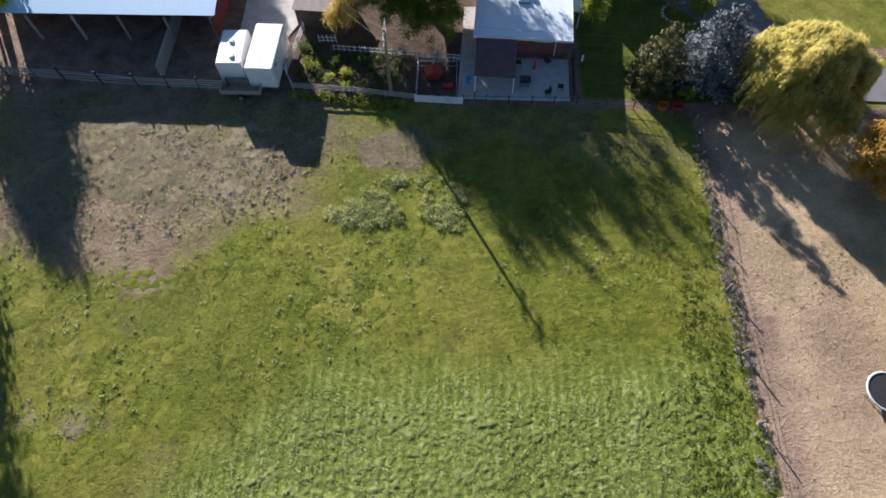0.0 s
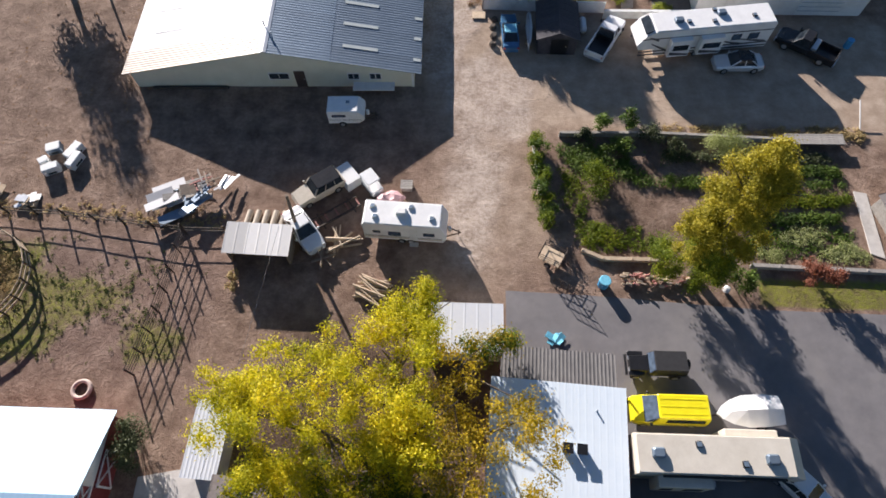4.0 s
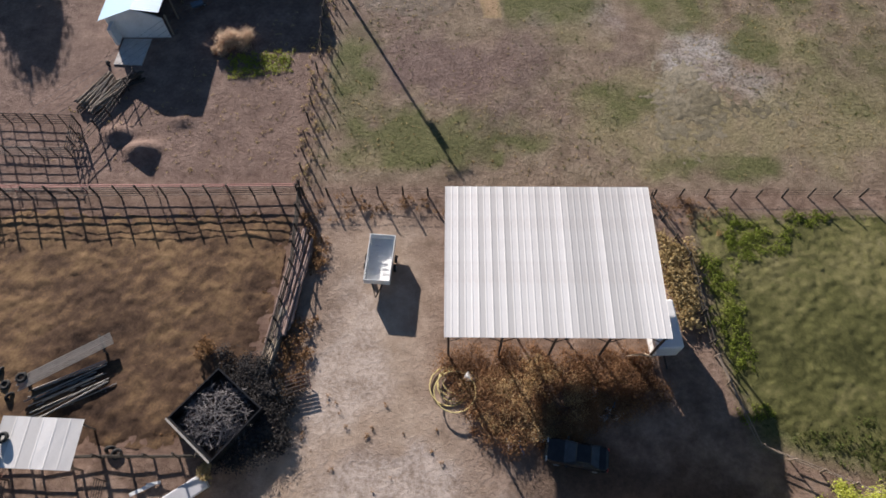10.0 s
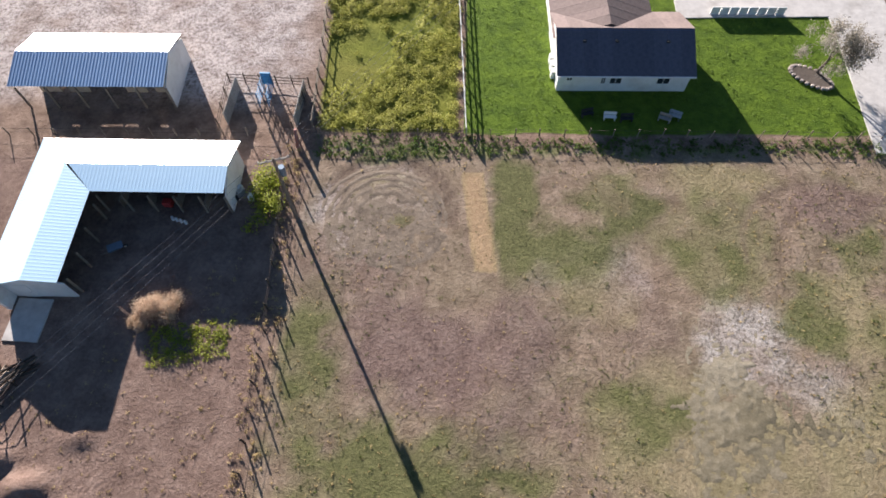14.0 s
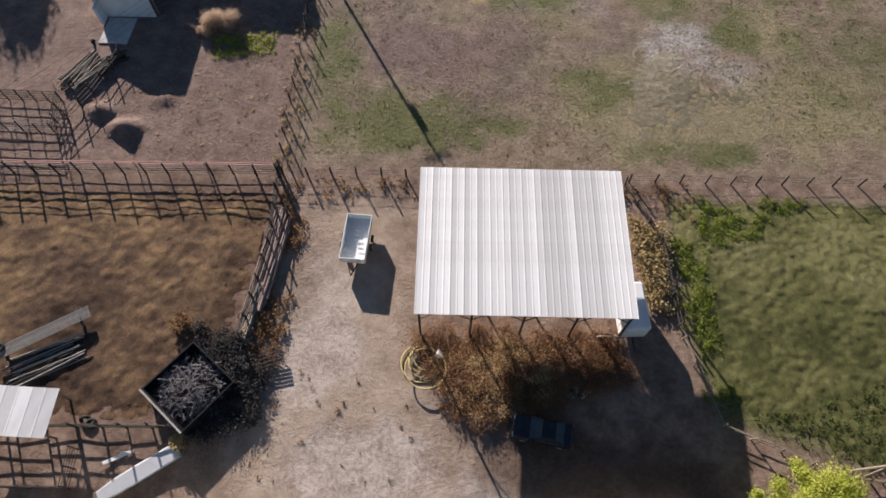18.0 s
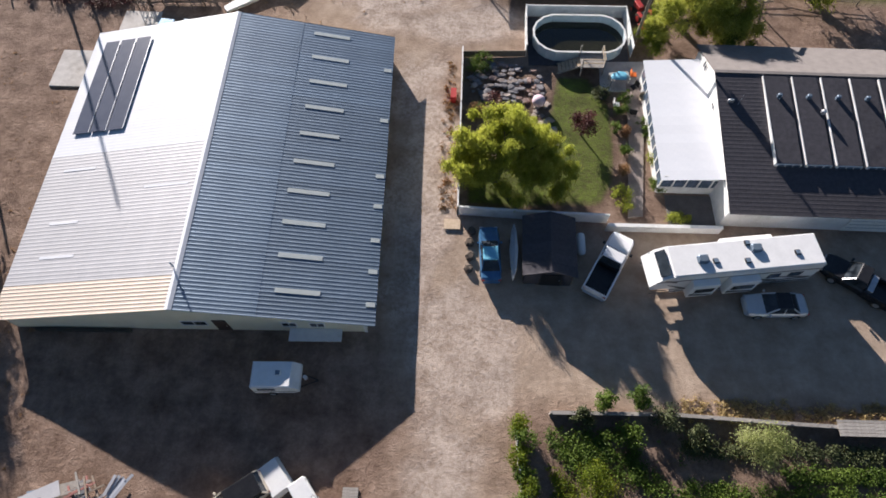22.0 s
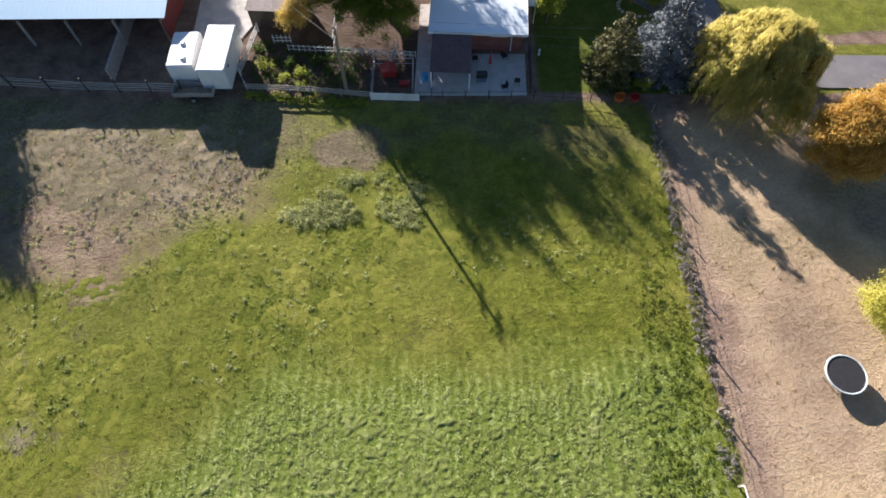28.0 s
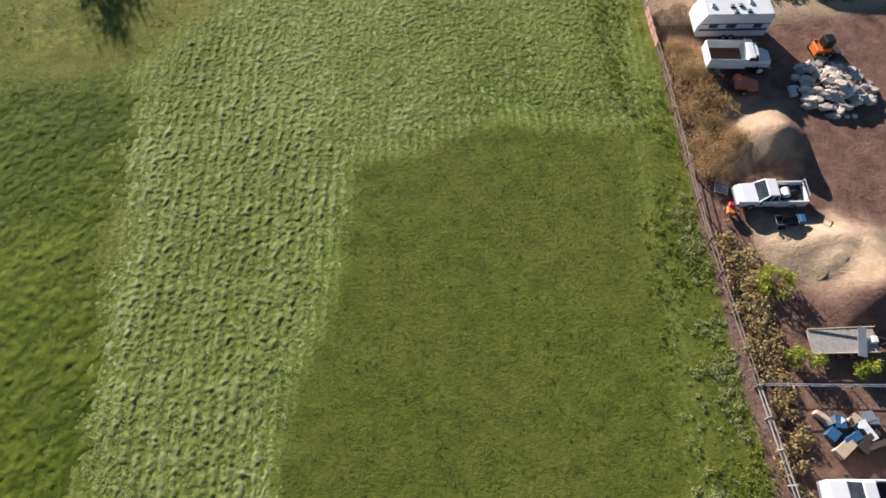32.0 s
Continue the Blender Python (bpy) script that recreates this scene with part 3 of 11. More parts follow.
        green, straw, z = green * (1 - ring), straw * (1 - ring), z - 0.05 * ring
        dark, tracks = np.maximum(dark, 0.7 * ring), np.maximum(tracks, ring)

    ragged = (fractal(x, y, 4.0, 77) - 0.5) * 1.6 + (fractal(x, y, 1.6, 81) - 0.5) * 0.9

    def spot(cx, cy, rx, ry, k=1.0):
        """A soft ragged blotch."""
        q = np.hypot((x - cx) / rx, (y - cy) / ry) + ragged
        return k * np.clip((1.22 - q) * 1.8, 0, 1)

    # what the brown northern field carries, patch by patch
    red_n, green_n, straw_n, grey_n = (np.zeros(x.shape) for _ in range(4))
    for cx, cy, rx, ry, k in ((-3.2, 160, 6.5, 5.0, 1.0), (3.5, 161.0, 4.5, 4.5, 0.8), (5.0, 154.0, 6.0, 3.0, 0.7), (-9.5, 166, 4.5, 3.5, 0.6), (31, 174.6, 4.5, 2.6, 0.9), (14, 163, 3.2, 5.0, 0.5)):
        red_n = np.maximum(red_n, spot(cx, cy, rx, ry, k))
    for cx, cy, rx, ry, k in ((3.6, 172.0, 1.9, 6.5, 1.0), (7.6, 170, 4.4, 3.6, 0.6), (12.6, 174, 5.0, 3.0, 0.6), (-4.5, 151.2, 10.5, 3.0, 0.95), (-12, 156, 2.4, 9.0, 0.6), (12, 155.6, 4.2, 2.6, 0.7), (27, 164, 2.4, 4.0, 0.7), (21.5, 170.5, 5.6, 4.6, 0.55), (33, 172, 3.0, 5.0, 0.6), (-6.3, 171.4, 1.8, 1.2, 0.8), (38, 160, 6, 8, 0.4), (22, 148.4, 5, 1.4, 0.8)):
        green_n = np.maximum(green_n, spot(cx, cy, rx, ry, k))
    for cx, cy, rx, ry, k in ((20.9, 177, 7, 2.2, 0.8), (20.9, 170.6, 5.4, 4.6, 0.5), (9.6, 164.7, 3.0, 2.6, 0.7), (18, 153.5, 13, 4.6, 0.9), (30.6, 165, 3.4, 4.4, 0.95), (34, 154, 9, 6, 0.8), (-9, 175, 3, 2, 0.5), (15, 158, 3, 3, 0.6), (-10, 148.2, 5, 1.2, 0.6)):
        straw_n = np.maximum(straw_n, spot(cx, cy, rx, ry, k))
    for cx, cy, rx, ry, k in ((21.8, 161, 4.2, 4.0, 1.0), (26, 158.6, 3.4, 3.0, 0.6), (-8.5, 173, 5.0, 4.4, 0.5), (9.5, 167.5, 5.0, 2.4, 0.4)):
        grey_n = np.maximum(grey_n, spot(cx, cy, rx, ry, k))
    patch_in = 1 - patch
    green = np.maximum(green * (1 - north), north * np.clip(0.30 * blot(0.5, 0.65, fin), 0, 1) * patch_in)
    deep_green = np.maximum(deep_green, np.maximum(north, pasture))
    gravel = np.maximum(gravel, north * 0.14 * (1 - red_n))
    straw = np.where(north > 0.5, np.maximum(np.clip(0.30 * blot(0.45, 0.62, fin), 0, 1) * (1 - red_n * 0.7), patch), straw)
    ruddy = np.maximum(ruddy, north * red_n * 1.0)
    dark = np.maximum(dark, north * red_n * 0.30)
    white = np.maximum(white, north * (0.04 + grey_n * 0.75) * (0.6 + 0.8 * blot(0.35, 0.6, fin)))
    olive = np.clip(0.6 * south * bare * blot(0.35, 0.6, mid) + north * (0.24 + 1.0 * green_n) * (0.75 + 0.5 * blot(0.35, 0.6, fin)) * patch_in * (1 - 0.95 * red_n) + pasture * (0.7 + 0.3 * blot(0.35, 0.55, mid)), 0, 1)
    tawny = np.clip(0.75 * south * bare * blot(0.3, 0.55, fin) + north * 1.2 * straw_n * (1 - 0.6 * red_n) * (0.75 + 0.5 * blot(0.35, 0.6, fin)), 0, 1)
    olive, tawny = olive * (1 - 0.85 * tracks), tawny * (1 - 0.85 * tracks)
    olive = np.maximum(olive, 0.5 * lawn_i)
    green = green * (1 - 0.35 * lawn_i * blot(0.4, 0.6, fin))
    dull = south * np.clip((y - 20) / 12, 0, 1) * (0.4 + 0.6 * blot(0.35, 0.6, mid)) * (x > -60)
    green, olive = green * (1 - 0.5 * dull), np.maximum(olive, 0.75 * dull)
    # the pale worn turning place in the yard, rusty and black patches in the pen
    for cx, cy, rx, ry, k in ((-6, 120.5, 7.0, 3.0, 0.45), (-9.5, 129, 2.6, 6.0, 0.35), (0.5, 116.5, 6.0, 2.2, 0.4), (-2.5, 100, 2.6, 11, 0.4), (0.5, 74, 2.6, 7.0, 0.35), (1.5, 84, 3.6, 4.5, 0.35)):
        white = np.maximum(white, spot(cx, cy, rx, ry, k) * (1 - pasture))
        gravel = np.maximum(gravel, spot(cx, cy, rx, ry, 1.0))
    for cx, cy, rx, ry, k in ((-22, 128.5, 3.2, 2.6, 0.8), (-30, 137, 5, 2.6, 0.6), (-18, 138.5, 2.0, 4.0, 0.7), (-36, 130, 3, 5, 0.6), (-26, 141, 6, 1.2, 0.7)):
        dark = np.maximum(dark, manure * spot(cx, cy, rx, ry, k))
    for cx, cy, rx, ry, k in ((-25, 134, 5.0, 3.0, 0.9), (-20, 133, 3.0, 2.0, 0.7)):
        dark = dark * (1 - 0.7 * manure * spot(cx, cy, rx, ry, k))
    # blackish soil, darkened further for the canopy's shadow; like blots by tractor and rocks
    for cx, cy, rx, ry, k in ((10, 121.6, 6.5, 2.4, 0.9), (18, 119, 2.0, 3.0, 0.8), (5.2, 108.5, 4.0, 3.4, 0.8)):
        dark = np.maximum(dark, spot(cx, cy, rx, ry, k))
    dark = np.maximum(dark, red_nw * 0.12 * blot(0.35, 0.6, mid))
    # dry ochre and pale weedy patches of the southern field, sandy ground beyond the fence
    for cx, cy, rx, ry, k in ((-26.5, 19.6, 5.5, 2.2, 0.6), (-24, 14.5, 5.0, 3.0, 0.55), (-23.8, 4, 4.5, 5.0, 0.7), (-11, 9.6, 3.6, 1.6, 0.4), (-2.3, 15.4, 6.0, 2.4, 0.3), (-19.5, 3.8, 4.0, 3.2, 0.4)):
        worn = south * spot(cx, cy, rx, ry, 0.6 * k)
        straw, green = np.maximum(straw, worn), green * (1 - 0.6 * worn)
    for cx, cy, rx, ry, k in ((-31.5, 12, 3.0, 2.6, 0.7), (-28.1, 7.2, 2.6, 2.2, 0.6), (-34, 5, 4, 4, 0.6)):
        worn = south * spot(cx, cy, rx, ry, 0.6 * k)
        white, green = np.maximum(white, worn), green * (1 - 0.5 * worn)
    for cx, cy, rx, ry in ((19.0, -25.6, 1.1, 3.2), (18.8, -30, 1.3, 3.4), (18.4, -34.6, 1.2, 3.0), (20.2, -40, 1.2, 4.0)):
        worn = south * spot(cx, cy, rx, ry, 0.9)
        green, straw, gravel = green * (1 - worn), straw * (1 - worn), np.maximum(gravel, 0.6 * worn)
    rust = spot(-6.3, 30.6, 2.4, 1.6, 0.8)
    ruddy, green = np.maximum(ruddy, rust), green * (1 - rust)
    litter = F([(20.6, 34), (22.3, 30), (23.2, 8), (23.4, -3), (21.4, -3)], 1.4, 1.2)
    sand = np.clip(east_dry * (1 - 0.8 * litter) * (0.55 + 0.45 * blot(0.35, 0.6, mid)) + 0.75 * spot(28.5, -16.5, 3.8, 3.8) + 0.9 * spot(31, -27, 5.5, 3.0), 0, 1)
    for cx, cy, rx, ry, k in ((37, 25, 5, 3.4, 0.7), (36, 3.4, 5, 2.0, 0.6), (28, 12, 2.0, 4.0, 0.45), (24.5, 22, 2.0, 5.0, 0.5), (31, 21, 3.4, 2.0, 0.4), (42, 12, 4, 5, 0.5)):
        worn = east_dry * spot(cx, cy, rx, ry, k)
        sand, ruddy = sand * (1 - worn), np.maximum(ruddy, worn)
    # other farms' fields, out to the horizon
    far = 1 - F(rect(-70, 66, -90, 226), 12, 6)
    wide = fractal(x, y, 160.0, 71)
    straw = np.maximum(straw, far * (1 - south) * 0.8 * blot(0.42, 0.5, wide))
    olive = np.maximum(olive, far * (1 - south) * 0.9 * blot(0.47, 0.40, wide))
    uncut = south * (1 - hay) * np.clip((-4 - y) / 6, 0, 1)
    deep_green, green = np.maximum(deep_green, 0.95 * uncut), np.maximum(green, uncut)
    ruddy = np.maximum(ruddy, east_dry * litter * 0.8)
    straw = straw * (1 - 0.75 * east_dry * litter)

    h, w = x.shape
    me = bpy.data.meshes.new("ground")
    idx = np.arange(h * w).reshape(h, w)
    quads = np.stack([idx[:-1, :-1], idx[:-1, 1:], idx[1:, 1:], idx[1:, :-1]], -1).reshape(-1, 4)
    me.vertices.add(h * w)
    me.vertices.foreach_set("co", np.stack([x, y, z], -1).astype(np.float32).ravel())
    me.loops.add(quads.size)
    me.loops.foreach_set("vertex_index", quads.ravel().astype(np.int32))
    me.polygons.add(len(quads))
    me.polygons.foreach_set("loop_start", np.arange(0, quads.size, 4, dtype=np.int32))
    me.update()
    me.shade_smooth()
    for name, chans in (("growth", (green, straw, lawn, mow)), ("soil", (gravel, dark, ruddy, white)), ("cover_tone", (deep_green, tuss, patch, sand)), ("field", (olive, tawny, np.clip(0.9 * east_dirt * (1 - sand) + 0.35 * manure, 0, 1), olive * 0))):
        at = me.color_attributes.new(name, "FLOAT_COLOR", "POINT")
        at.data.foreach_set("color", np.stack(chans, -1).astype(np.float32).ravel())
    return me, (gx, gy, z)


def ground_material():
    n = N("ground")
    co = n.pos()
    big, mid, fin, tiny = n.noise(co, 0.10, 4), n.noise(co, 0.6, 5, 0.65), n.noise(co, 3.0, 5, 0.7), n.noise(co, 11.0, 4, 0.7)

    def chans(name):
        a = n.node("ShaderNodeVertexColor")
        a.layer_name = name
        s = n.node("ShaderNodeSeparateColor")
        n.link(a.outputs["Color"], s.inputs[0])
        return [s.outputs[0], s.outputs[1], s.outputs[2], a.outputs["Alpha"]]

    green, straw, lawn, mow = chans("growth")
    gravel, dark, ruddy, white = chans("soil")
    deep_green, tuss, patch, sand = chans("cover_tone")
    olive, tawny, rusty, _ = chans("field")
    grain = n.math("ADD", n.math("ADD", n.math("MULTIPLY", fin, 0.50), n.math("MULTIPLY", mid, 0.24)), n.math("MULTIPLY", tiny, 0.26))

    def edge(mask, k=0.55):
        """Breaks a mask up by the grain, as growth thins out."""
        a = n.math("ADD", mask, n.math("MULTIPLY", n.math("SUBTRACT", grain, 0.5), k * 2.2))
        return n.ramp(a, [(0.38, (0, 0, 0)), (0.66, (1, 1, 1))])

    soil = n.ramp(n.math("ADD", n.math("MULTIPLY", mid, 0.5), n.math("MULTIPLY", grain, 0.5)), [(0.35, (0.120, 0.077, 0.054)), (0.5, (0.225, 0.153, 0.114)), (0.65, (0.345, 0.250, 0.191))])
    soil = n.mix(n.math("MULTIPLY", ruddy, 0.7), soil, n.ramp(grain, [(0.36, (0.118, 0.075, 0.066)), (0.63, (0.29, 0.198, 0.175))]))
    soil = n.mix(gravel, soil, n.ramp(n.math("ADD", n.math("MULTIPLY", mid, 0.6), n.math("MULTIPLY", grain, 0.4)), [(0.34, (0.32, 0.238, 0.173)), (0.66, (0.52, 0.412, 0.318))]))
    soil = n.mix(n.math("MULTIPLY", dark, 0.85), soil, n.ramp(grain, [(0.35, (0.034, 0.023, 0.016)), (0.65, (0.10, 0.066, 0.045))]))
    soil = n.mix(n.math("MULTIPLY", white, 0.9), soil, n.ramp(grain, [(0.42, (0.17, 0.135, 0.12)), (0.55, (0.62, 0.55, 0.52))]))
    soil = n.mix(n.math("MULTIPLY", sand, 0.85), soil, n.ramp(grain, [(0.35, (0.50, 0.35, 0.215)), (0.65, (0.74, 0.56, 0.365))]))
    soil = n.mix(n.math("MULTIPLY", rusty, 0.85), soil, n.ramp(n.math("ADD", n.math("MULTIPLY", mid, 0.5), n.math("MULTIPLY", grain, 0.5)), [(0.36, (0.120, 0.062, 0.044)), (0.64, (0.305, 0.175, 0.125))]))
    strw = n.ramp(grain, [(0.36, (0.16, 0.125, 0.06)), (0.63, (0.44, 0.35, 0.20))])
    strw = n.mix(n.math("MULTIPLY", patch, 0.55), strw, (0.42, 0.265, 0.165))
    col = n.mix(n.math("MULTIPLY", edge(straw, 0.5), n.math("SUBTRACT", 1.0, n.math("MULTIPLY", sand, 0.8))), soil, strw)
    col = n.mix(n.math("MULTIPLY", tawny, 0.8), col, n.ramp(grain, [(0.36, (0.17, 0.135, 0.07)), (0.63, (0.41, 0.34, 0.20))]))
    col = n.mix(n.math("MULTIPLY", olive, 0.95), col, n.ramp(grain, [(0.36, (0.054, 0.061, 0.022)), (0.63, (0.175, 0.174, 0.070))]))
    grs = n.ramp(n.math("ADD", n.math("MULTIPLY", mid, 0.45), n.math("MULTIPLY", grain, 0.55)), [(0.35, (0.058, 0.074, 0.008)), (0.5, (0.14, 0.158, 0.018)), (0.66, (0.27, 0.268, 0.05))])
    grs = n.mix(n.ramp(big, [(0.42, (0, 0, 0)), (0.60, (0.6, 0.6, 0.6))]), grs, n.ramp(grain, [(0.36, (0.105, 0.110, 0.016)), (0.64, (0.28, 0.25, 0.06))]))
    grs = n.mix(n.math("MULTIPLY", deep_green, 0.7), grs, n.ramp(grain, [(0.36, (0.040, 0.064, 0.007)), (0.64, (0.104, 0.138, 0.022))]))
    wav = n.node("ShaderNodeTexWave", Scale=0.42, Distortion=3.4, Detail=4.0)
    wav.inputs["Detail Scale"].default_value = 1.6
    n.link(co, wav.inputs["Vector"])
    cut = n.ramp(n.math("ADD", n.math("MULTIPLY", wav.outputs["Fac"], 0.09), n.math("MULTIPLY", grain, 0.98)), [(0.40, (0.070, 0.108, 0.014)), (0.54, (0.165, 0.215, 0.038)), (0.68, (0.40, 0.45, 0.19))])
    grs = n.mix(mow, grs, cut)
    col = n.mix(edge(green, 0.55), col, grs)
    lwn = n.ramp(n.math("ADD", n.math("MULTIPLY", mid, 0.5), n.math("MULTIPLY", grain, 0.5)), [(0.36, (0.046, 0.086, 0.008)), (0.64, (0.128, 0.196, 0.018))])
    col = n.mix(edge(lawn, 0.3), col, lwn)
    n.link(col, n.p.inputs["Base Color"])
    n.p.inputs["Roughness"].default_value = 0.95
    n.p.inputs["Specular IOR Level"].default_value = 0.15
    hgt = n.math("ADD", n.math("MULTIPLY", grain, n.math("SUBTRACT", 1.0, n.math("MULTIPLY", gravel, 0.55))), n.math("MULTIPLY", n.math("MULTIPLY", wav.outputs["Fac"], mow), 0.11))
    n.bump(hgt, 1.0, 0.19)
    return n.mat


ground_mesh, (GX, GY, GZ) = build_ground()
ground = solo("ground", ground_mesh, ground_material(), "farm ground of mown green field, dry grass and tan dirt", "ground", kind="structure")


def gz(x, y):
    """The ground's height."""
    i, j = int(np.clip(np.searchsorted(GX, x) - 1, 0, len(GX) - 2)), int(np.clip(np.searchsorted(GY, y) - 1, 0, len(GY) - 2))
    return float(GZ[j:j + 2, i:i + 2].min())


def slab(name, poly, z0, z1, mat, label, category, kind="structure"):
    return solo(name, M().prism(poly, z0, z1), mat, label, category, kind=kind)


# The asphalt drive, broken at its verge by the lawn island
slab("driveway", [(2.9, 64.6), (2.9, 60.2), (10.6, 58.6), (10.6, 49.9), (19.4, 49.7), (26.7, 42.2), (27.5, 40.2), (36, 36.8), (48, 36.5), (48, 40.5), (34.0, 40.8), (31.2, 42.4), (29.4, 45.6), (28.6, 49.0), (28.8, 53.4), (30.4, 57.0), (33.0, 59.0), (36.0, 59.9), (60, 60.2), (60, 63.2), (36.6, 63.4), (22.1, 63.6), (9, 64.4)], -0.3, 0.10, ASPHALT, "grey asphalt driveway with long tree shadows", "driveway")
slab("kerb", [(28.45, 49.0), (28.65, 53.4), (30.3, 57.1), (32.9, 59.15), (36.0, 60.05), (60, 60.35), (60, 60.2), (36.0, 59.9), (33.0, 59.0), (30.4, 57.0), (28.8, 53.4), (28.6, 49.0)], -0.3, 0.15, WALK, "worn tan edging round the lawn island", "kerb")
slab("concrete_apron", [(-21.9, 43.2), (-17.3, 43.4), (-15.9, 46.2), (-15.6, 50.2), (-17.6, 51.2), (-22.0, 50.3)], -0.3, 0.11, CONCRETE, "stained pale concrete slab between the barn and sheds", "concrete slab")
slab("patio", [(0.9, 36.4), (9.4, 36.2), (9.6, 41.2), (1.1, 41.4)], -0.3, 0.12, CONCRETE, "shaded grey concrete patio behind the brick house", "patio")
slab("side_path", [(-0.7, 36.4), (0.8, 36.4), (1.2, 48), (-0.2, 48)], -0.3, 0.10, CONCRETE, "narrow concrete path beside the brick house", "path")
slab("barn_pad", rect(-36.6, -31.8, 107.2, 111.6), -0.3, 0.10, CONCRETE, "pale concrete pad against the metal barn", "concrete pad")
slab("barn_pad_north", rect(-32.2, -28.6, 112.6, 117.0), -0.3, 0.09, CONCRETE, "small pale concrete pad behind the metal barn", "concrete pad")
slab("garden_walk", [(14.8, 95.4), (16.0, 95.6), (16.9, 103), (17.6, 109.5), (16.0, 109.6), (15.7, 104)], -0.3, 0.10, WALK, "pale stone garden walk along the sunroom", "path")
# added slab; the sunroom's shadow is put into its dark grey
slab("sunroom_patio", [(18.0, 94.6), (21.8, 94.6), (21.8, 97.7), (18.0, 97.7)], -0.3, 0.11, SHADE_PAVING, "grey paving darkened for the sunroom's shade", "patio")
slab("stable_pad", rect(-36.2, -33.4, 158.6, 162.2), -0.3, 0.10, CONCRETE, "pale concrete pad before the stable end", "concrete pad")
slab("village_road", [(37.0, 181), (44, 181.5), (44, 240), (36.5, 240), (37.3, 196)], -0.3, 0.09, CONCRETE, "pale grey road past the northern lawn", "road")
slab("house_drive", [(21, 198.2), (37.3, 199.4), (37.1, 206), (21, 205)], -0.3, 0.10, CONCRETE, "pale concrete drive beside the white house", "driveway")

# ---- buildings ----
def roof_slope(parent, mat, a, b, c, width=0.92, rib=0.30, rh=0.035, name="roof_sheet", label="", c0=0.0, c1=0.0):
    """Ribbed sheets over a slope: a and b are the eave's ends, c stands upslope of a. c0 and c1 shift the ridge's ends along the
    eave, inwards for a hip and outwards for a valley."""
    a, b, c = Vector(a), Vector(b), Vector(c)
    u, v = b - a, c - a
    L, T = u.length, v.length
    lo, hi = min(0.0, c0), max(L, L + c1)
    count = max(1, round((hi - lo) / width))
    w = (hi - lo) / count
    x, y = u.normalized(), v.normalized()
    z = x.cross(y)
    if z.z < 0:
        z = -z
    k = max(1, round(w / rib))
    prof = []
    for i in range(k):
        s = w * i / k
        prof += [(s, rh), (s + 0.07, rh), (s + 0.11, 0.0), (s + w / k - 0.04, 0.0)]
    prof += [(w, rh), (w, -0.02), (0, -0.02)]

    def span(s):
        lower, upper = 0.0, T
        if c0 > 0 and s < c0:
            upper = min(upper, T * s / c0)
        if c0 < 0 and s < 0:
            lower = max(lower, T * s / c0)
        if c1 < 0 and s > L + c1:
            upper = min(upper, T * (L - s) / -c1)
        if c1 > 0 and s > L:
            lower = max(lower, T * (s - L) / c1)
        return lower, max(upper, lower + 0.01)

    basis = Matrix((x, y, z)).transposed().to_4x4()
    whole = None
    for i in range(count):
        s0 = lo + w * i
        ends = [span(s0 + p) for p, q in prof]
        if all(e == (0.0, T) for e in ends) and whole:
            me = whole
        else:
            me = fixed(M().rings([[(p, e[0], q) for (p, q), e in zip(prof, ends)], [(p, e[1], q) for (p, q), e in zip(prof, ends)]]).mesh(name))
            me.materials.append(mat)
            if all(e == (0.0, T) for e in ends):
                whole = me
        part(name, me, None, parent, label, at=Matrix.Translation(a + x * s0) @ basis)


def window(parent, x, y, z, w, h, face, frame=WHITE, glass=GLASS, d=0.05):
    """A window on a wall; face: which way it looks (n, s, e, w)."""
    def put(x0, x1, z0, z1, t0, t1):
        if face in "ns":
            s = -1 if face == "s" else 1
            return (x + x0, x + x1, *sorted((y + s * t0, y + s * t1)), z + z0, z + z1)
        s = -1 if face == "w" else 1
        return (*sorted((x + s * t0, x + s * t1)), y + x0, y + x1, z + z0, z + z1)
    fr = M()
    for q in ((-w / 2, w / 2, h - 0.07, h), (-w / 2, w / 2, 0, 0.07), (-w / 2, -w / 2 + 0.07, 0.07, h - 0.07), (w / 2 - 0.07, w / 2, 0.07, h - 0.07), (-0.025, 0.025, 0.07, h - 0.07)):
        fr.box(*put(*q, 0, d))
    win = part("window", fr, frame, parent)
    part("pane", M().box(*put(-w / 2 + 0.07, -0.025, 0.07, h - 0.07, 0.003, d * 0.5)), glass, win)
    part("pane", M().box(*put(0.025, w / 2 - 0.07, 0.07, h - 0.07, 0.003, d * 0.5)), glass, win)
    return win


def door(parent, x, y, z, w, h, face, mat):
    s = -1 if face in "sw" else 1
    box = (x - w / 2, x + w / 2, *sorted((y, y + s * 0.06)), z, z + h) if face in "ns" else (*sorted((x, x + s * 0.06)), y - w / 2, y + w / 2, z, z + h)
    d = part("door", M().box(*box), mat, parent)
    knob = (x + w * 0.38, y + s * 0.09, z + 1.0) if face in "ns" else (x + s * 0.09, y + w * 0.38, z + 1.0)
    part("handle", M().box(knob[0] - 0.04, knob[0] + 0.04, knob[1] - 0.03, knob[1] + 0.03, knob[2] - 0.04, knob[2] + 0.04), ALU, d)
    return d


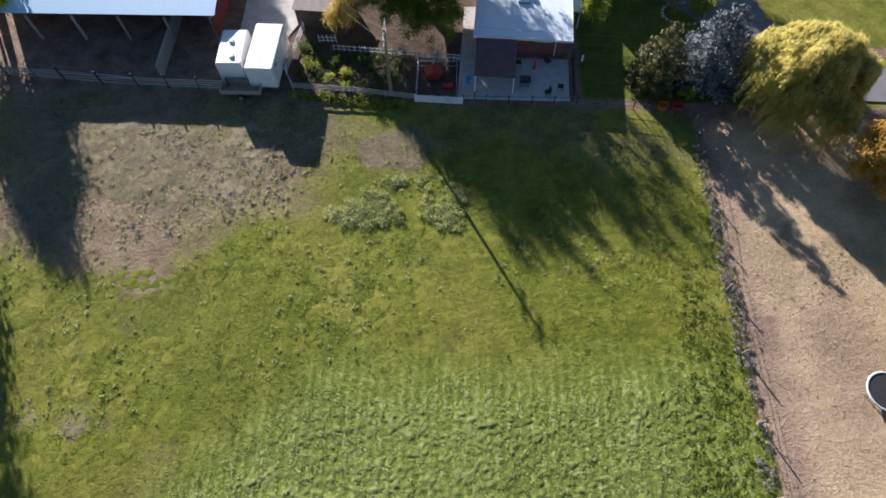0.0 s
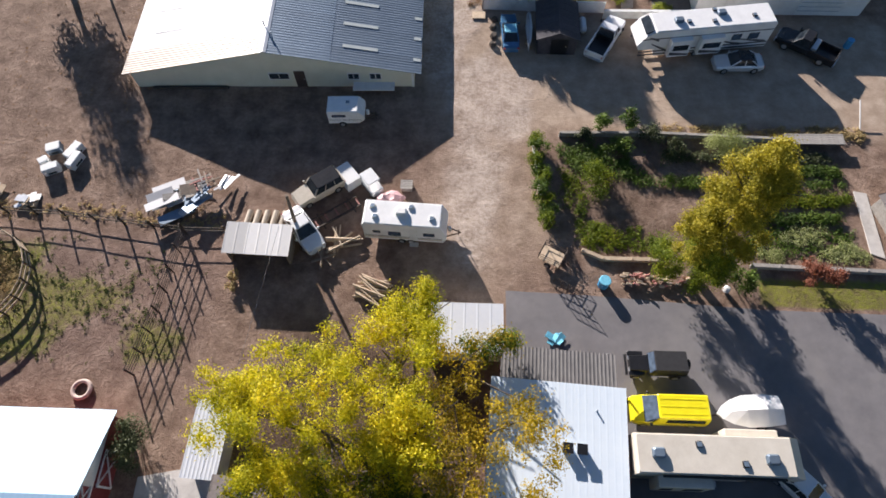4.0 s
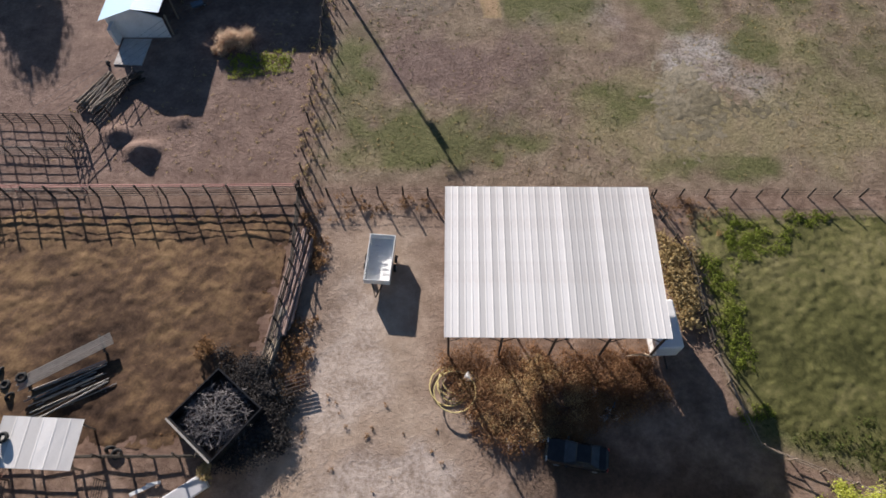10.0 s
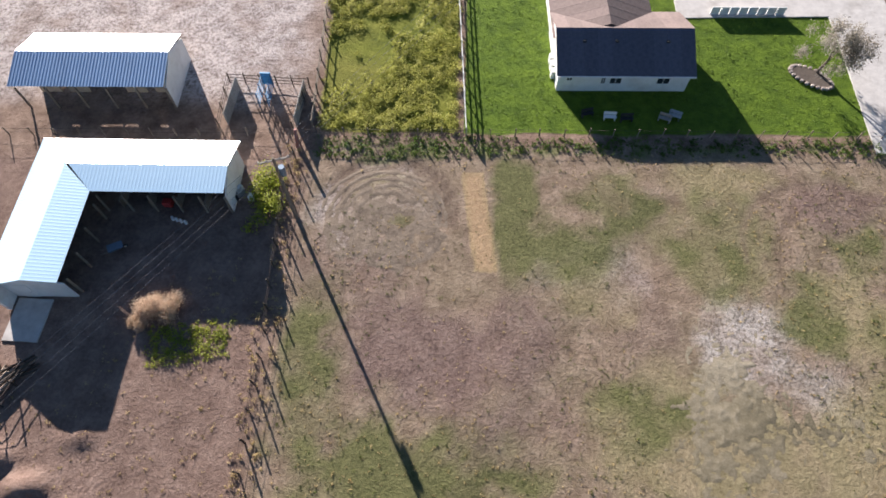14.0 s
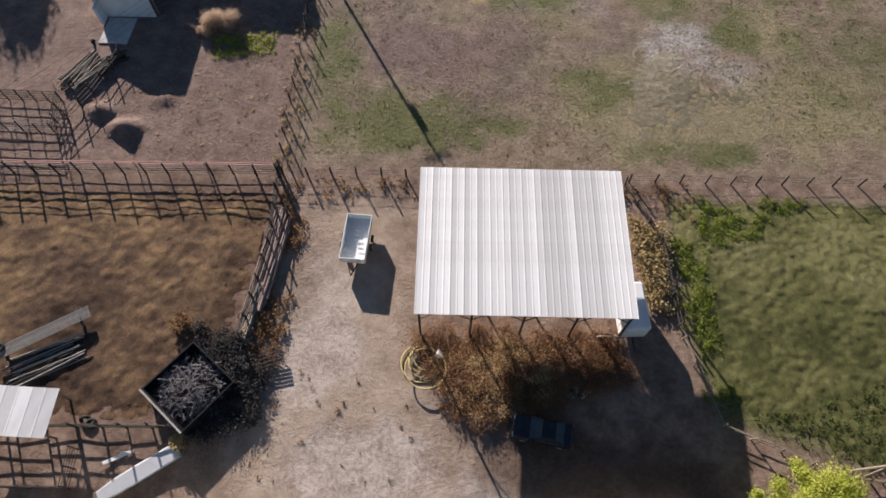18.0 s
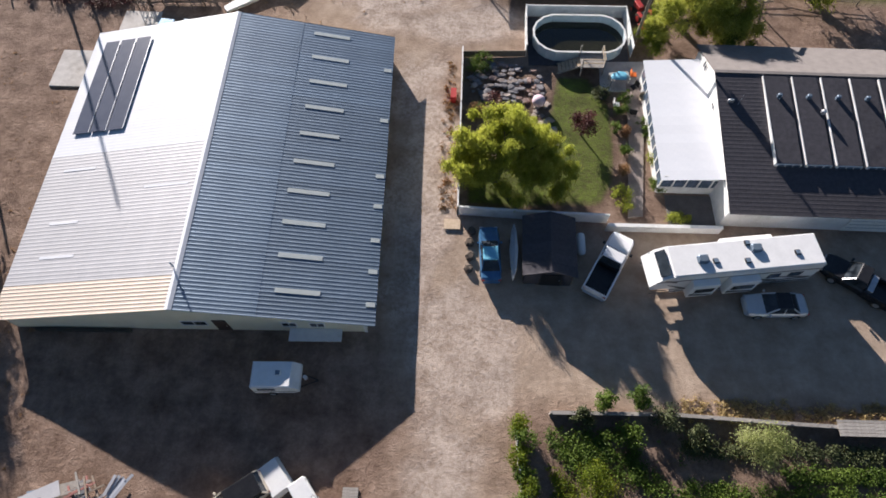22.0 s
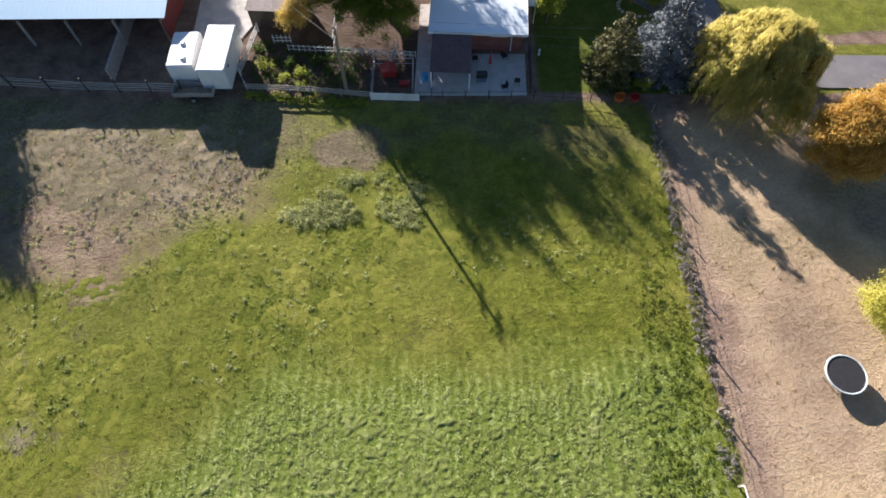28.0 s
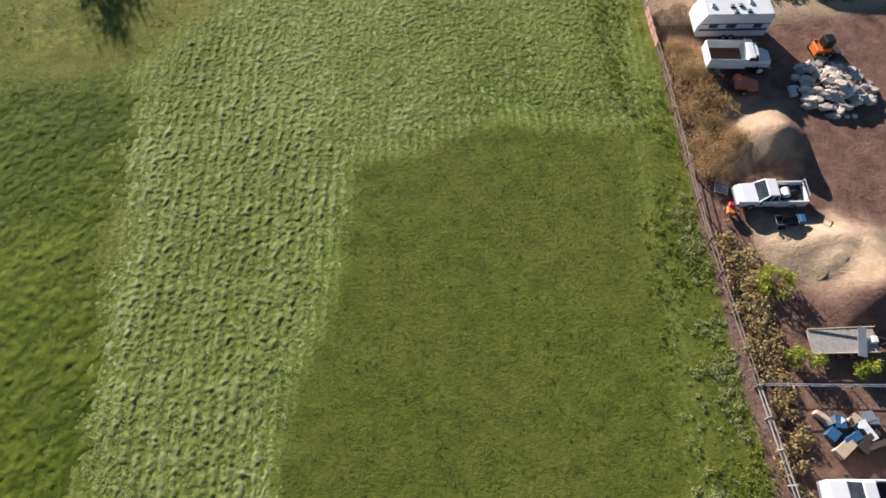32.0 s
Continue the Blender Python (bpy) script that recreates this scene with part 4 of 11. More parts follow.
def clad(parent, mat, p, q, h, h2=None, t=0.14, name="wall"):
    """An upright wall from p to q, of height h at p and h2 at q."""
    h2 = h if h2 is None else h2
    p, q = Vector((*p, 0)), Vector((*q, 0))
    s = (q - p).normalized().cross(Vector((0, 0, 1))) * t / 2
    up = Vector((0, 0, 1))
    return part(name, M().hexa([p - s, q - s, q + s, p + s, p - s + up * h, q - s + up * h2, q + s + up * h2, p + s + up * h]), mat, parent)


def gable_wall(parent, mat, p, q, h, peak, t=0.14, name="wall"):
    clad(parent, mat, p, ((p[0] + q[0]) / 2, (p[1] + q[1]) / 2), h, peak, t, name)
    clad(parent, mat, ((p[0] + q[0]) / 2, (p[1] + q[1]) / 2), q, peak, h, t, name)


def metal_barn():
    b = thing("metal_barn", "large cream metal barn with white and grey ribbed roof", "barn", -18.5, 98.2, rz=1.42)
    W, S, Nn, E, P = 13.6, -13.8, 14.2, 1.86, 4.5
    x0, x1 = -12.9, 12.8
    gable_wall(b, CREAM, (x0, S + 0.3), (x1, S + 0.3), E, P - 0.15)
    gable_wall(b, CREAM, (x0, Nn - 0.3), (x1, Nn - 0.3), E, P - 0.15)
    clad(b, CREAM, (x0, S + 0.3), (x0, Nn - 0.3), E)
    clad(b, CREAM, (x1, S + 0.3), (x1, Nn - 0.3), E)
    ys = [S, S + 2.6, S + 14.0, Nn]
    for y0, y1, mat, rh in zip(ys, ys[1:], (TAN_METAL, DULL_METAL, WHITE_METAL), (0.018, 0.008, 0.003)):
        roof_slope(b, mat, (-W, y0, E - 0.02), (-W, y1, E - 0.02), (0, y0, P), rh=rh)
    # eastern sheets bluer and darker: the slopes' unequal sunlight is partly in their colour
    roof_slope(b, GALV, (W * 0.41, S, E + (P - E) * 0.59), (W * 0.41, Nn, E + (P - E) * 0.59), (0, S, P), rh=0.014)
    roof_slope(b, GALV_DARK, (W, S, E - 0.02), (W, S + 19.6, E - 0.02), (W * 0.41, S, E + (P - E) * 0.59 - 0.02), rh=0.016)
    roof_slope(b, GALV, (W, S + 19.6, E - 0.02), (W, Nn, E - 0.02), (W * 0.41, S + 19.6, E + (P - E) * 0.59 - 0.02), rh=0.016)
    part("ridge_cap", M().along([(-0.25, P - 0.02), (0, P + 0.07), (0.25, P - 0.02), (0, P)], S, Nn), WHITE_METAL, b)
    sl = (P - E) / W
    lights = [(6.55 + 0.2 * math.sin(i * 0.7), 12.9 - i * 2.755, 3.1) for i in range(10)] + [(12.85, y, 0.65) for y in (9.8, 4.2, -1.4, -4.2, -7.2, -9.8, -12.4)]
    for xx, y, ln in lights:
        z = P - sl * xx
        part("skylight", M().hexa([(xx, y, z + 0.005), (xx + ln, y, z - sl * ln + 0.005), (xx + ln, y + 0.36, z - sl * ln + 0.005), (xx, y + 0.36, z + 0.005), (xx, y, z + 0.03), (xx + ln, y, z - sl * ln + 0.03), (xx + ln, y + 0.36, z - sl * ln + 0.03), (xx, y + 0.36, z + 0.03)]), SKYLITE, b, "translucent fibreglass skylight")
    for xx, y, ln in ((-12.0, -1.4, 2.8), (-11.6, -6.3, 2.4), (-4.4, -3.7, 3.6), (-11.4, -9.2, 2.8)):
        z = P + sl * xx
        part("skylight", M().hexa([(xx, y, z + 0.002), (xx + ln, y, z + sl * ln + 0.002), (xx + ln, y + 0.22, z + sl * ln + 0.002), (xx, y + 0.22, z + 0.002), (xx, y, z + 0.014), (xx + ln, y, z + sl * ln + 0.014), (xx + ln, y + 0.22, z + sl * ln + 0.014), (xx, y + 0.22, z + 0.014)]), WHITE_METAL, b)
    for i in range(3):
        xx, y = -12.35 + i * 1.55, 2.3
        z = P + sl * xx
        pan = part("solar_panel", M().hexa([(xx, y, z + 0.12), (xx + 1.38, y, z + sl * 1.38 + 0.12), (xx + 1.38, y + 10.3, z + sl * 1.38 + 0.12), (xx, y + 10.3, z + 0.12), (xx, y, z + 0.16), (xx + 1.38, y, z + sl * 1.38 + 0.16), (xx + 1.38, y + 10.3, z + sl * 1.38 + 0.16), (xx, y + 10.3, z + 0.16)]), SOLAR, b, "dark blue black solar panel row")
        part("frame_strip", M().beam((xx + 1.41, y, z + sl * 1.41 + 0.13), (xx + 1.41, y + 10.3, z + sl * 1.41 + 0.13), 0.06, 0.05), ALU, pan, "pale aluminium frame strip")
    window(b, 0.6, S + 0.23, 0.95, 1.9, 0.85, "s")
    window(b, 7.4, S + 0.23, 0.95, 1.1, 0.8, "s")
    window(b, 9.4, S + 0.23, 0.95, 1.1, 0.8, "s")
    door(b, 2.5, S + 0.23, 0.05, 0.95, 1.95, "s", surf("brown door", (0.05, 0.03, 0.025), (0.09, 0.06, 0.045), 3, 0.6))
    for xx in (8.3, 10.2):
        part("porch_shelf", M().box(xx - 1.0, xx + 0.9, S - 0.75, S + 0.2, 0.5, 0.62), WHITE, b)
    part("trim", M().box(x1 - 0.12, x1 + 0.1, S + 0.18, S + 0.23, 0, E - 0.05), WHITE, b)
    part("base_rail", M().box(x0 + 1.5, x0 + 8.5, S - 0.1, S + 0.1, 0.02, 0.25), WOOD_DARK, b)
    part("vent_pipe", M().rod((-0.3, S + 3.2, P), (-0.3, S + 3.2, P + 0.6), 0.06), GALV, b)
    part("vent_pipe", M().rod((0.7, S + 1.5, P - 0.3), (0.7, S + 1.5, P + 0.9), 0.05), GALV, b)
    return b


def brick_house():
    b = thing("brick_house", "low red brick house with a white metal roof", "house", 5.6, 49.0, rz=-3.6)
    x0, x1, y0, y1, H = -4.0, 4.0, -7.0, 7.2, 2.66
    for p, q in (((x0, y0), (x1, y0)), ((x1, y0), (x1, y1)), ((x1, y1), (x0, y1)), ((x0, y1), (x0, y0))):
        clad(b, BRICK, p, q, H, t=0.25)
    roof_slope(b, SKYLIT_WHITE, (-4.5, -7.9, 2.72), (4.45, -7.9, 2.72), (-4.5, 7.9, 2.95), 0.9, 0.45, 0.003)
    part("fascia", M().box(-4.5, 4.45, -7.93, -7.9, 2.5, 2.76), WHITE, b)
    part("fascia", M().box(4.45, 4.48, -7.9, 7.9, 2.55, 2.8), WHITE, b)
    for x in (-2.9, 1.9):
        window(b, x, y0 - 0.125, 1.7, 1.5, 0.7, "s")
    for x in (-3.4, 3.3):
        part("downpipe", M().tube([(x, -7.7, 2.6), (x - 0.2, -7.2, 2.2), (x - 0.2, -7.2, 0.1)], 0.05), WHITE, b)
    part("porch_roof", M().hexa([(-4.1, -12.2, 2.2), (-0.5, -12.2, 2.2), (-0.5, -7.25, 2.5), (-4.1, -7.25, 2.5), (-4.1, -12.2, 2.28), (-0.5, -12.2, 2.28), (-0.5, -7.25, 2.58), (-4.1, -7.25, 2.58)]), surf("maroon porch roof", (0.09, 0.05, 0.05), (0.15, 0.09, 0.09), 1.5, 0.7), b, "flat maroon porch roof")
    for x in (-4.0, -0.6):
        part("porch_post", M().box(x - 0.06, x + 0.06, -12.1, -11.98, 0.1, 2.2), WHITE, b)
    for x, y in ((0.3, 3.4), (1.2, 3.4)):
        v = part("roof_vent", M().cham(x, x + 0.55, y, y + 0.55, 2.9, 3.35), GALV_DARK, b)
        part("hood", M().box(x - 0.06, x + 0.6, y - 0.06, y + 0.6, 3.352, 3.4), BLACK, v)
    part("roof_hatch", M().cham(-0.6, 0.5, -3.6, -2.7, 2.8, 2.98), GALV, b, "square grey roof hatch")
    for x, y in ((-1.9, -1.2), (0.6, -2.0), (-2.6, 5.0), (2.5, 6.2)):
        part("vent_pipe", M().rod((x, y, 2.8), (x, y, 3.15), 0.06), GALV, b)
    part("chimney", M().box(0.0, 0.5, -2.2, -1.8, 2.8, 3.3), GALV, b)
    part("side_porch", M().box(4.5, 5.4, -3.5, 0.8, 2.1, 2.25), WHITE, b, "white side porch roof")
    for y in (-3.3, 0.6):
        part("porch_post", M().box(5.25, 5.35, y - 0.05, y + 0.05, 0, 2.1), WHITE, b)
    # carport behind, with a ribbed dark roof
    roof_slope(b, CARPORT, (-3.9, 7.9, 2.62), (3.9, 7.9, 2.62), (-3.9, 10.3, 2.45), 1.3, 0.26, 0.03, "carport_sheet")
    for x in (-3.4, 3.4):
        part("carport_post", M().rod((x, 10.3, 0), (x, 10.3, 2.4), 0.06), WHITE, b)
    return b


def white_barn():
    b = thing("white_barn", "white metal roofed red barn with a long lean-to", "barn", -32.5, 48, rz=0)
    x0, x1 = -13.0, 9.2
    roof_slope(b, SKY_TINTED_WHITE, (x0, 6.2, 2.5), (x1, 6.2, 2.5), (x0, 0.8, 4.38), 0.9, 0.45, 0.003)
    roof_slope(b, SKY_TINTED_WHITE, (x0, -1.2, 4.09), (x1 - 0.1, -1.2, 4.09), (x0, 0.8, 4.385), 0.9, 0.45, 0.003)
    roof_slope(b, SKY_TINTED_WHITE, (x0, -5.3, 3.36), (x1 + 0.3, -5.3, 3.36), (x0, -1.22, 4.03), 0.9, 0.45, 0.003)
    section = ((-1.15, 2.2), (5.9, 2.2), (5.9, 2.45), (0.8, 4.3), (-1.15, 3.88))
    lower = ((-1.15, 0), (5.9, 0), (5.9, 2.19), (-1.15, 2.19))
    part("gable", M().rings([[(x, y, z) for y, z in section] for x in (x1 - 0.5, x1 - 0.36)]), WHITE, b, "white upper gable boards")
    part("wall", M().rings([[(x, y, z) for y, z in lower] for x in (x1 - 0.5, x1 - 0.36)]), RED_BARN, b, "dark red end wall")
    part("wall", M().box(x0, x1 - 0.5, 5.75, 5.9, 0, 2.45), RED_BARN, b)
    part("wall", M().box(x0, x1 - 0.5, -1.15, -1.0, 0, 3.88), RED_BARN, b)
    part("wall", M().box(x1 - 0.3, x1 - 0.18, -5.1, -1.2, 0.6, 2.8), RED_BARN, b)
    hatch = part("loft_hatch", M().box(x1 - 0.355, x1 - 0.31, 0.0, 1.5, 2.55, 3.75), RED_BARN, b, "dark red loft hatch with white cross bracing")
    lines = [((0.05, 2.6), (1.45, 3.7)), ((1.45, 2.6), (0.05, 3.7)), ((0.05, 2.6), (0.05, 3.7)), ((1.45, 2.6), (1.45, 3.7)), ((0.05, 3.7), (1.45, 3.7)), ((0.05, 2.6), (1.45, 2.6))]
    for p, q in lines:
        part("brace", M().beam((x1 - 0.28, *p), (x1 - 0.28, *q), 0.1, 0.05), WHITE, hatch)
    d = part("barn_door", M().box(x1 - 0.35, x1 - 0.3, 1.4, 3.8, 0.1, 2.1), RED_BARN, b, "open red barn door with white bracing")
    for p, q in (((1.5, 0.2), (3.7, 2.0)), ((3.7, 0.2), (1.5, 2.0)), ((1.5, 0.2), (1.5, 2.0)), ((3.7, 0.2), (3.7, 2.0)), ((1.5, 2.0), (3.7, 2.0))):
        part("brace", M().beam((x1 - 0.27, *p), (x1 - 0.27, *q), 0.14, 0.05), WHITE, d)
    for i in range(6):
        x = x0 + 0.3 + i * (x1 - x0 - 0.6) / 5
        part("post", M().box(x - 0.1, x + 0.1, -5.1, -4.9, 0, 2.9), WOOD_GREY, b)
    part("stall_wall", M().box(4.3, 4.5, -9.6, -1.2, 0, 1.5), WOOD_GREY, b, "pale plank dividing wall")
    return b


def stable():
    b = thing("l_shaped_stable", "L-shaped open stable with a white metal roof", "stable", -20.9, 172, rz=2.35)
    W, E, P = 13.4, 3.37, 3.75
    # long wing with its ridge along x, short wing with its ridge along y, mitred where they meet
    roof_slope(b, SKY_TINTED_WHITE, (-17.2, 5.2, 2.4), (0.2, 5.2, 2.4), (-17.2, 1.5, P), 0.9, 0.3, 0.004, c0=3.8)
    roof_slope(b, SKY_TINTED_WHITE, (-10.8, -1.0, E), (0.2, -1.0, E), (-10.8, 1.5, P), 0.9, 0.3, 0.004, c0=-2.35)
    roof_slope(b, SKY_TINTED_WHITE, (-17.2, -9.3, 2.4), (-17.2, 5.2, 2.4), (-13.4, -9.3, P), 0.9, 0.3, 0.004, c1=-3.7)
    roof_slope(b, SKY_TINTED_WHITE, (-10.8, -9.3, E), (-10.8, -1.0, E), (-13.4, -9.3, P), 0.9, 0.3, 0.004, c1=2.5)
    gable_wall(b, WHITE, (-16.6, -8.9), (-11.0, -8.9), 2.35, 3.6)
    clad(b, WHITE, (-16.6, -8.9), (-16.6, 4.3), 2.35)
    clad(b, WHITE, (-16.6, 4.3), (0, 4.3), 2.35)
    gable_wall(b, WHITE, (0, -0.7), (0, 4.3), 2.35, 3.6)
    for i in range(6):
        part("post", M().box(-10.9 + i * 2.15, -10.75 + i * 2.15, -0.85, -0.7, 0, 2.45), WOOD, b)
    for i in range(4):
        part("post", M().box(-10.9, -10.75, -8.6 + i * 2.3, -8.45 + i * 2.3, 0, 2.45), WOOD, b)
    door(b, -14.6, -8.97, 0.05, 1.1, 2.1, "s", WHITE)
    part("open_door", M().box(-16.2, -15.9, -10.2, -9.0, 0.1, 2.1), WHITE, b, "white stable door standing open")
    for x in (-9.5, -7.0, -4.6, -2.2):
        part("stall_panel", M().box(x, x + 0.08, -0.6, 3.8, 0.2, 1.4), WOOD, b)
    return b


def blue_barn():
    b = thing("blue_roofed_barn", "open pole barn with a bluish ribbed roof, sunny slope coloured paler", "barn", -36.2, 185.5, rz=3.0)
    # one bluish roof: the sun on its northern slope is put in as paler sheets
    roof_slope(b, SKY_TINTED_WHITE, (-7.2, 3.6, 3.0), (7.1, 3.6, 3.0), (-7.2, 0, 4.1), 0.9, 0.3, 0.006)
    roof_slope(b, BLUE_METAL, (-7.2, -3.6, 3.25), (7.1, -3.6, 3.25), (-7.2, 0, 4.1), 0.9, 0.3, 0.018)
    gable_wall(b, WHITE, (7.0, -3.2), (7.0, 3.3), 2.7, 4.0)
    clad(b, WOOD, (-7.0, 3.3), (7.0, 3.3), 2.8)
    for i in range(6):
        x = -7.0 + i * 2.8
        part("post", M().box(x - 0.08, x + 0.08, -3.3, -3.14, 0, 2.7), WOOD, b)
    for i in range(5):
        if i != 2:
            part("stall_wall", M().box(-6.6 + i * 2.8, -4.6 + i * 2.8, -1.2, -1.1, 0, 1.8), WOOD_PALE, b)
    return b


def white_house():
    b = thing("white_house", "white sided house with dark and brown shingle roof", "house", 13.6, 192.5, rz=3.0)
    x0, x1, y0, y1, E, P = -6.2, 6.4, -5.0, 3.0, 2.5, 4.2
    for p, q in (((x0, y0), (x1, y0)), ((x1, y1), (x0, y1))):
        clad(b, WHITE, p, q, E, t=0.2)
    for x in (x0, x1):
        gable_wall(b, WHITE, (x, y0), (x, y1), E, P - 0.1)
    roof_slope(b, SHINGLE_VIOLET, (x0 - 0.35, y0 - 0.5, E - 0.15), (x1 + 0.35, y0 - 0.5, E - 0.15), (x0 - 0.35, -1.0, P), 1.3, 1.3, 0.012, "roof_strip")
    roof_slope(b, SHINGLE_BROWN, (x0 - 0.35, y1 + 0.5, E - 0.15), (x1 + 0.35, y1 + 0.5, E - 0.15), (x0 - 0.35, -1.0, P), 1.3, 1.3, 0.012, "roof_strip")
    # cross wing towards the road
    gable_wall(b, WHITE, (-6.1, 9.5), (3.4, 9.5), E, P)
    clad(b, WHITE, (-6.1, 3.1), (-6.1, 9.5), E)
    clad(b, WHITE, (3.4, 3.1), (3.4, 9.5), E)
    roof_slope(b, SHINGLE_BROWN, (-6.5, -0.5, E - 0.1), (-6.5, 9.9, E - 0.1), (-1.2, -0.5, P + 0.05), 1.3, 1.3, 0.012, "roof_strip")
    roof_slope(b, SHINGLE_BROWN, (3.9, -0.5, E - 0.1), (3.9, 9.9, E - 0.1), (-1.2, -0.5, P + 0.05), 1.3, 1.3, 0.012, "roof_strip")
    for x, w in ((-1.9, 0.5), (-0.7, 1.2), (3.9, 1.3)):
        window(b, x, y0 - 0.1, 1.0, w, 1.1, "s")
    window(b, -5.2, y0 - 0.1, 1.4, 0.6, 0.6, "s")
    for x in (-4.0, -0.9, 4.0):
        part("roof_vent", M().cham(x, x + 0.35, -2.4, -2.1, 3.45, 3.8), BLACK, b)
    part("gutter", M().box(x0 - 0.3, x1 + 0.3, y0 - 0.62, y0 - 0.5, E - 0.25, E - 0.12), WHITE, b)
    for i in range(3):
        part("meter_box", M().box(x0 - 0.45, x0 - 0.1, -3.5 + i * 1.0, -2.9 + i * 1.0, 0.0, 0.9), WHITE, b)
    return b


def dark_house():
    b = thing("dark_roofed_house", "long house with charcoal metal roof and sunroom", "house", 29.0, 101, rz=0)
    x0, x1, y0, y1 = -7.2, 9.0, -6.4, 10.6
    clad(b, WHITE, (x0 + 0.2, y0 + 0.5), (x1, y0 + 0.5), 2.5, t=0.2)
    clad(b, WHITE, (x0 + 0.2, y0 + 0.5), (x0 + 0.2, y1 - 0.5), 2.5, t=0.2)
    clad(b, WHITE, (x1, y0 + 0.5), (x1, y1 - 0.5), 2.5, t=0.2)
    clad(b, WHITE, (x0 + 0.2, y1 - 0.5), (x1, y1 - 0.5), 2.5, t=0.2)
    rise = lambda y: 2.5 + 2.2 * (y - y0) / (6.0 - y0)
    roof_slope(b, SHINGLE, (x0, y0, 2.5), (x0, 6.0, 4.7), (x1 + 0.4, y0, 2.5), 1.03, 0.34, 0.006, "roof_course")
    roof_slope(b, ROLLED, (x0, y1 + 0.5, 2.7), (x1 + 0.4, y1 + 0.5, 2.7), (x0, 6.0, 4.7), 2.2, 2.2, 0.006, "roof_strip")
    part("ridge_cap", M().along([(x0, 4.69), (x1 + 0.4, 4.69), (x1 + 0.4, 4.74), (x0, 4.74)], 5.85, 6.15), ROLLED, b)
    for x in (x0 + 0.2, x1):
        part("gable", M().rings([[(xx, y, z) for y, z in ((y0 + 0.5, 2.5), (6.0, 4.62), (y1 - 0.4, 2.75), (y1 - 0.4, 2.5))] for xx in (x - 0.1, x + 0.1)]), WHITE, b, "white gable wall over the sunroom roof")
    for i in range(5):
        x = -3.3 + i * 2.35
        za, zb = rise(-2.3) + 0.35, rise(5.6) + 0.12
        pan = part("roof_monitor", M().hexa([(x, -2.3, za - 0.5), (x + 1.95, -2.3, za - 0.5), (x + 1.95, 5.6, zb - 0.3), (x, 5.6, zb - 0.3), (x, -2.3, za), (x + 1.95, -2.3, za), (x + 1.95, 5.6, zb), (x, 5.6, zb)]), SHINGLE, b, "raised dark roof monitor panel")
        part("light_strip", M().box(x, x + 1.95, -2.36, -2.3, za - 0.32, za - 0.02), WHITE, pan)
        part("light_strip", M().hexa([(x - 0.09, -2.3, za - 0.3), (x - 0.01, -2.3, za - 0.3), (x - 0.01, 5.6, zb - 0.2), (x - 0.09, 5.6, zb - 0.2), (x - 0.09, -2.3, za + 0.04), (x - 0.01, -2.3, za + 0.04), (x - 0.01, 5.6, zb + 0.03), (x - 0.09, 5.6, zb + 0.03)]), WHITE, pan)
        for k in range(3):
            part("pane", M().box(x + 0.15 + k * 0.6, x + 0.65 + k * 0.6, -2.39, -2.36, za - 0.28, za - 0.06), GLASS_BLUE, pan)
        part("roof_vent", M().cham(x + 0.8, x + 1.15, 3.5, 3.8, zb - 0.5, zb + 0.08, 0.06), GALV_DARK, pan)
    part("garage_door", M().box(2.6, 6.8, y0 + 0.3, y0 + 0.4, 0.1, 2.2), WHITE, b, "white panelled garage door")
    for z in (0.6, 1.1, 1.6):
        part("door_groove", M().box(2.7, 6.7, y0 + 0.28, y0 + 0.3, z, z + 0.04), GALV, b)
    part("antenna", M().rod((-5.6, 3.0, 4.0), (-5.6, 3.0, 5.2), 0.03), ALU, b)
    part("satellite_dish", M().lump((-6.2, 3.2, 4.3), (0.3, 0.12, 0.3), R, 9, 6, 0.0), ALU, b)
    part("roof_turbine", M().lump((0.9, 2.2, 4.5), (0.22, 0.22, 0.28), R, 9, 6, 0.05), ALU, b)
    # sunroom with its own white roof
    sx0, sx1, sy0, sy1 = -11.7, -6.6, -3.0, 9.0
    roof_slope(b, WHITE_METAL, (sx0 - 0.3, sy0 - 0.4, 2.35), (sx0 - 0.3, sy1 + 0.3, 2.35), (sx1, sy0 - 0.4, 2.75), 0.9, 0.9, 0.0015, "sunroom_sheet")
    for x in (sx0, sx1):
        part("sunroom_wall", M().box(x - 0.06, x + 0.06, sy0, sy1, 0, 0.8), WHITE, b)
    part("sunroom_wall", M().box(sx0, sx1, sy0 - 0.06, sy0 + 0.06, 0, 0.9), WHITE, b)
    part("sunroom_wall", M().box(sx0, sx1, sy1 - 0.06, sy1 + 0.06, 0, 2.3), WHITE, b)
    part("header", M().box(sx0, sx1, sy0 - 0.06, sy0 + 0.06, 2.0, 2.4), WHITE, b)
    part("header", M().box(sx0 - 0.06, sx0 + 0.06, sy0, sy1, 2.0, 2.33), WHITE, b)
    for i in range(6):
        x = sx0 + i * (sx1 - sx0) / 5
        part("mullion", M().box(x - 0.06, x + 0.06, sy0 - 0.05, sy0 + 0.05, 0.9, 2.0), WHITE, b)
        if i < 5:
            part("pane", M().box(x + 0.06, x + 0.96, sy0 - 0.02, sy0 + 0.02, 0.9, 2.0), GLASS_BLUE, b)
    for i in range(11):
        y = sy0 + i * (sy1 - sy0) / 10
        part("mullion", M().box(sx0 - 0.05, sx0 + 0.05, y - 0.06, y + 0.06, 0.8, 2.0), WHITE, b)
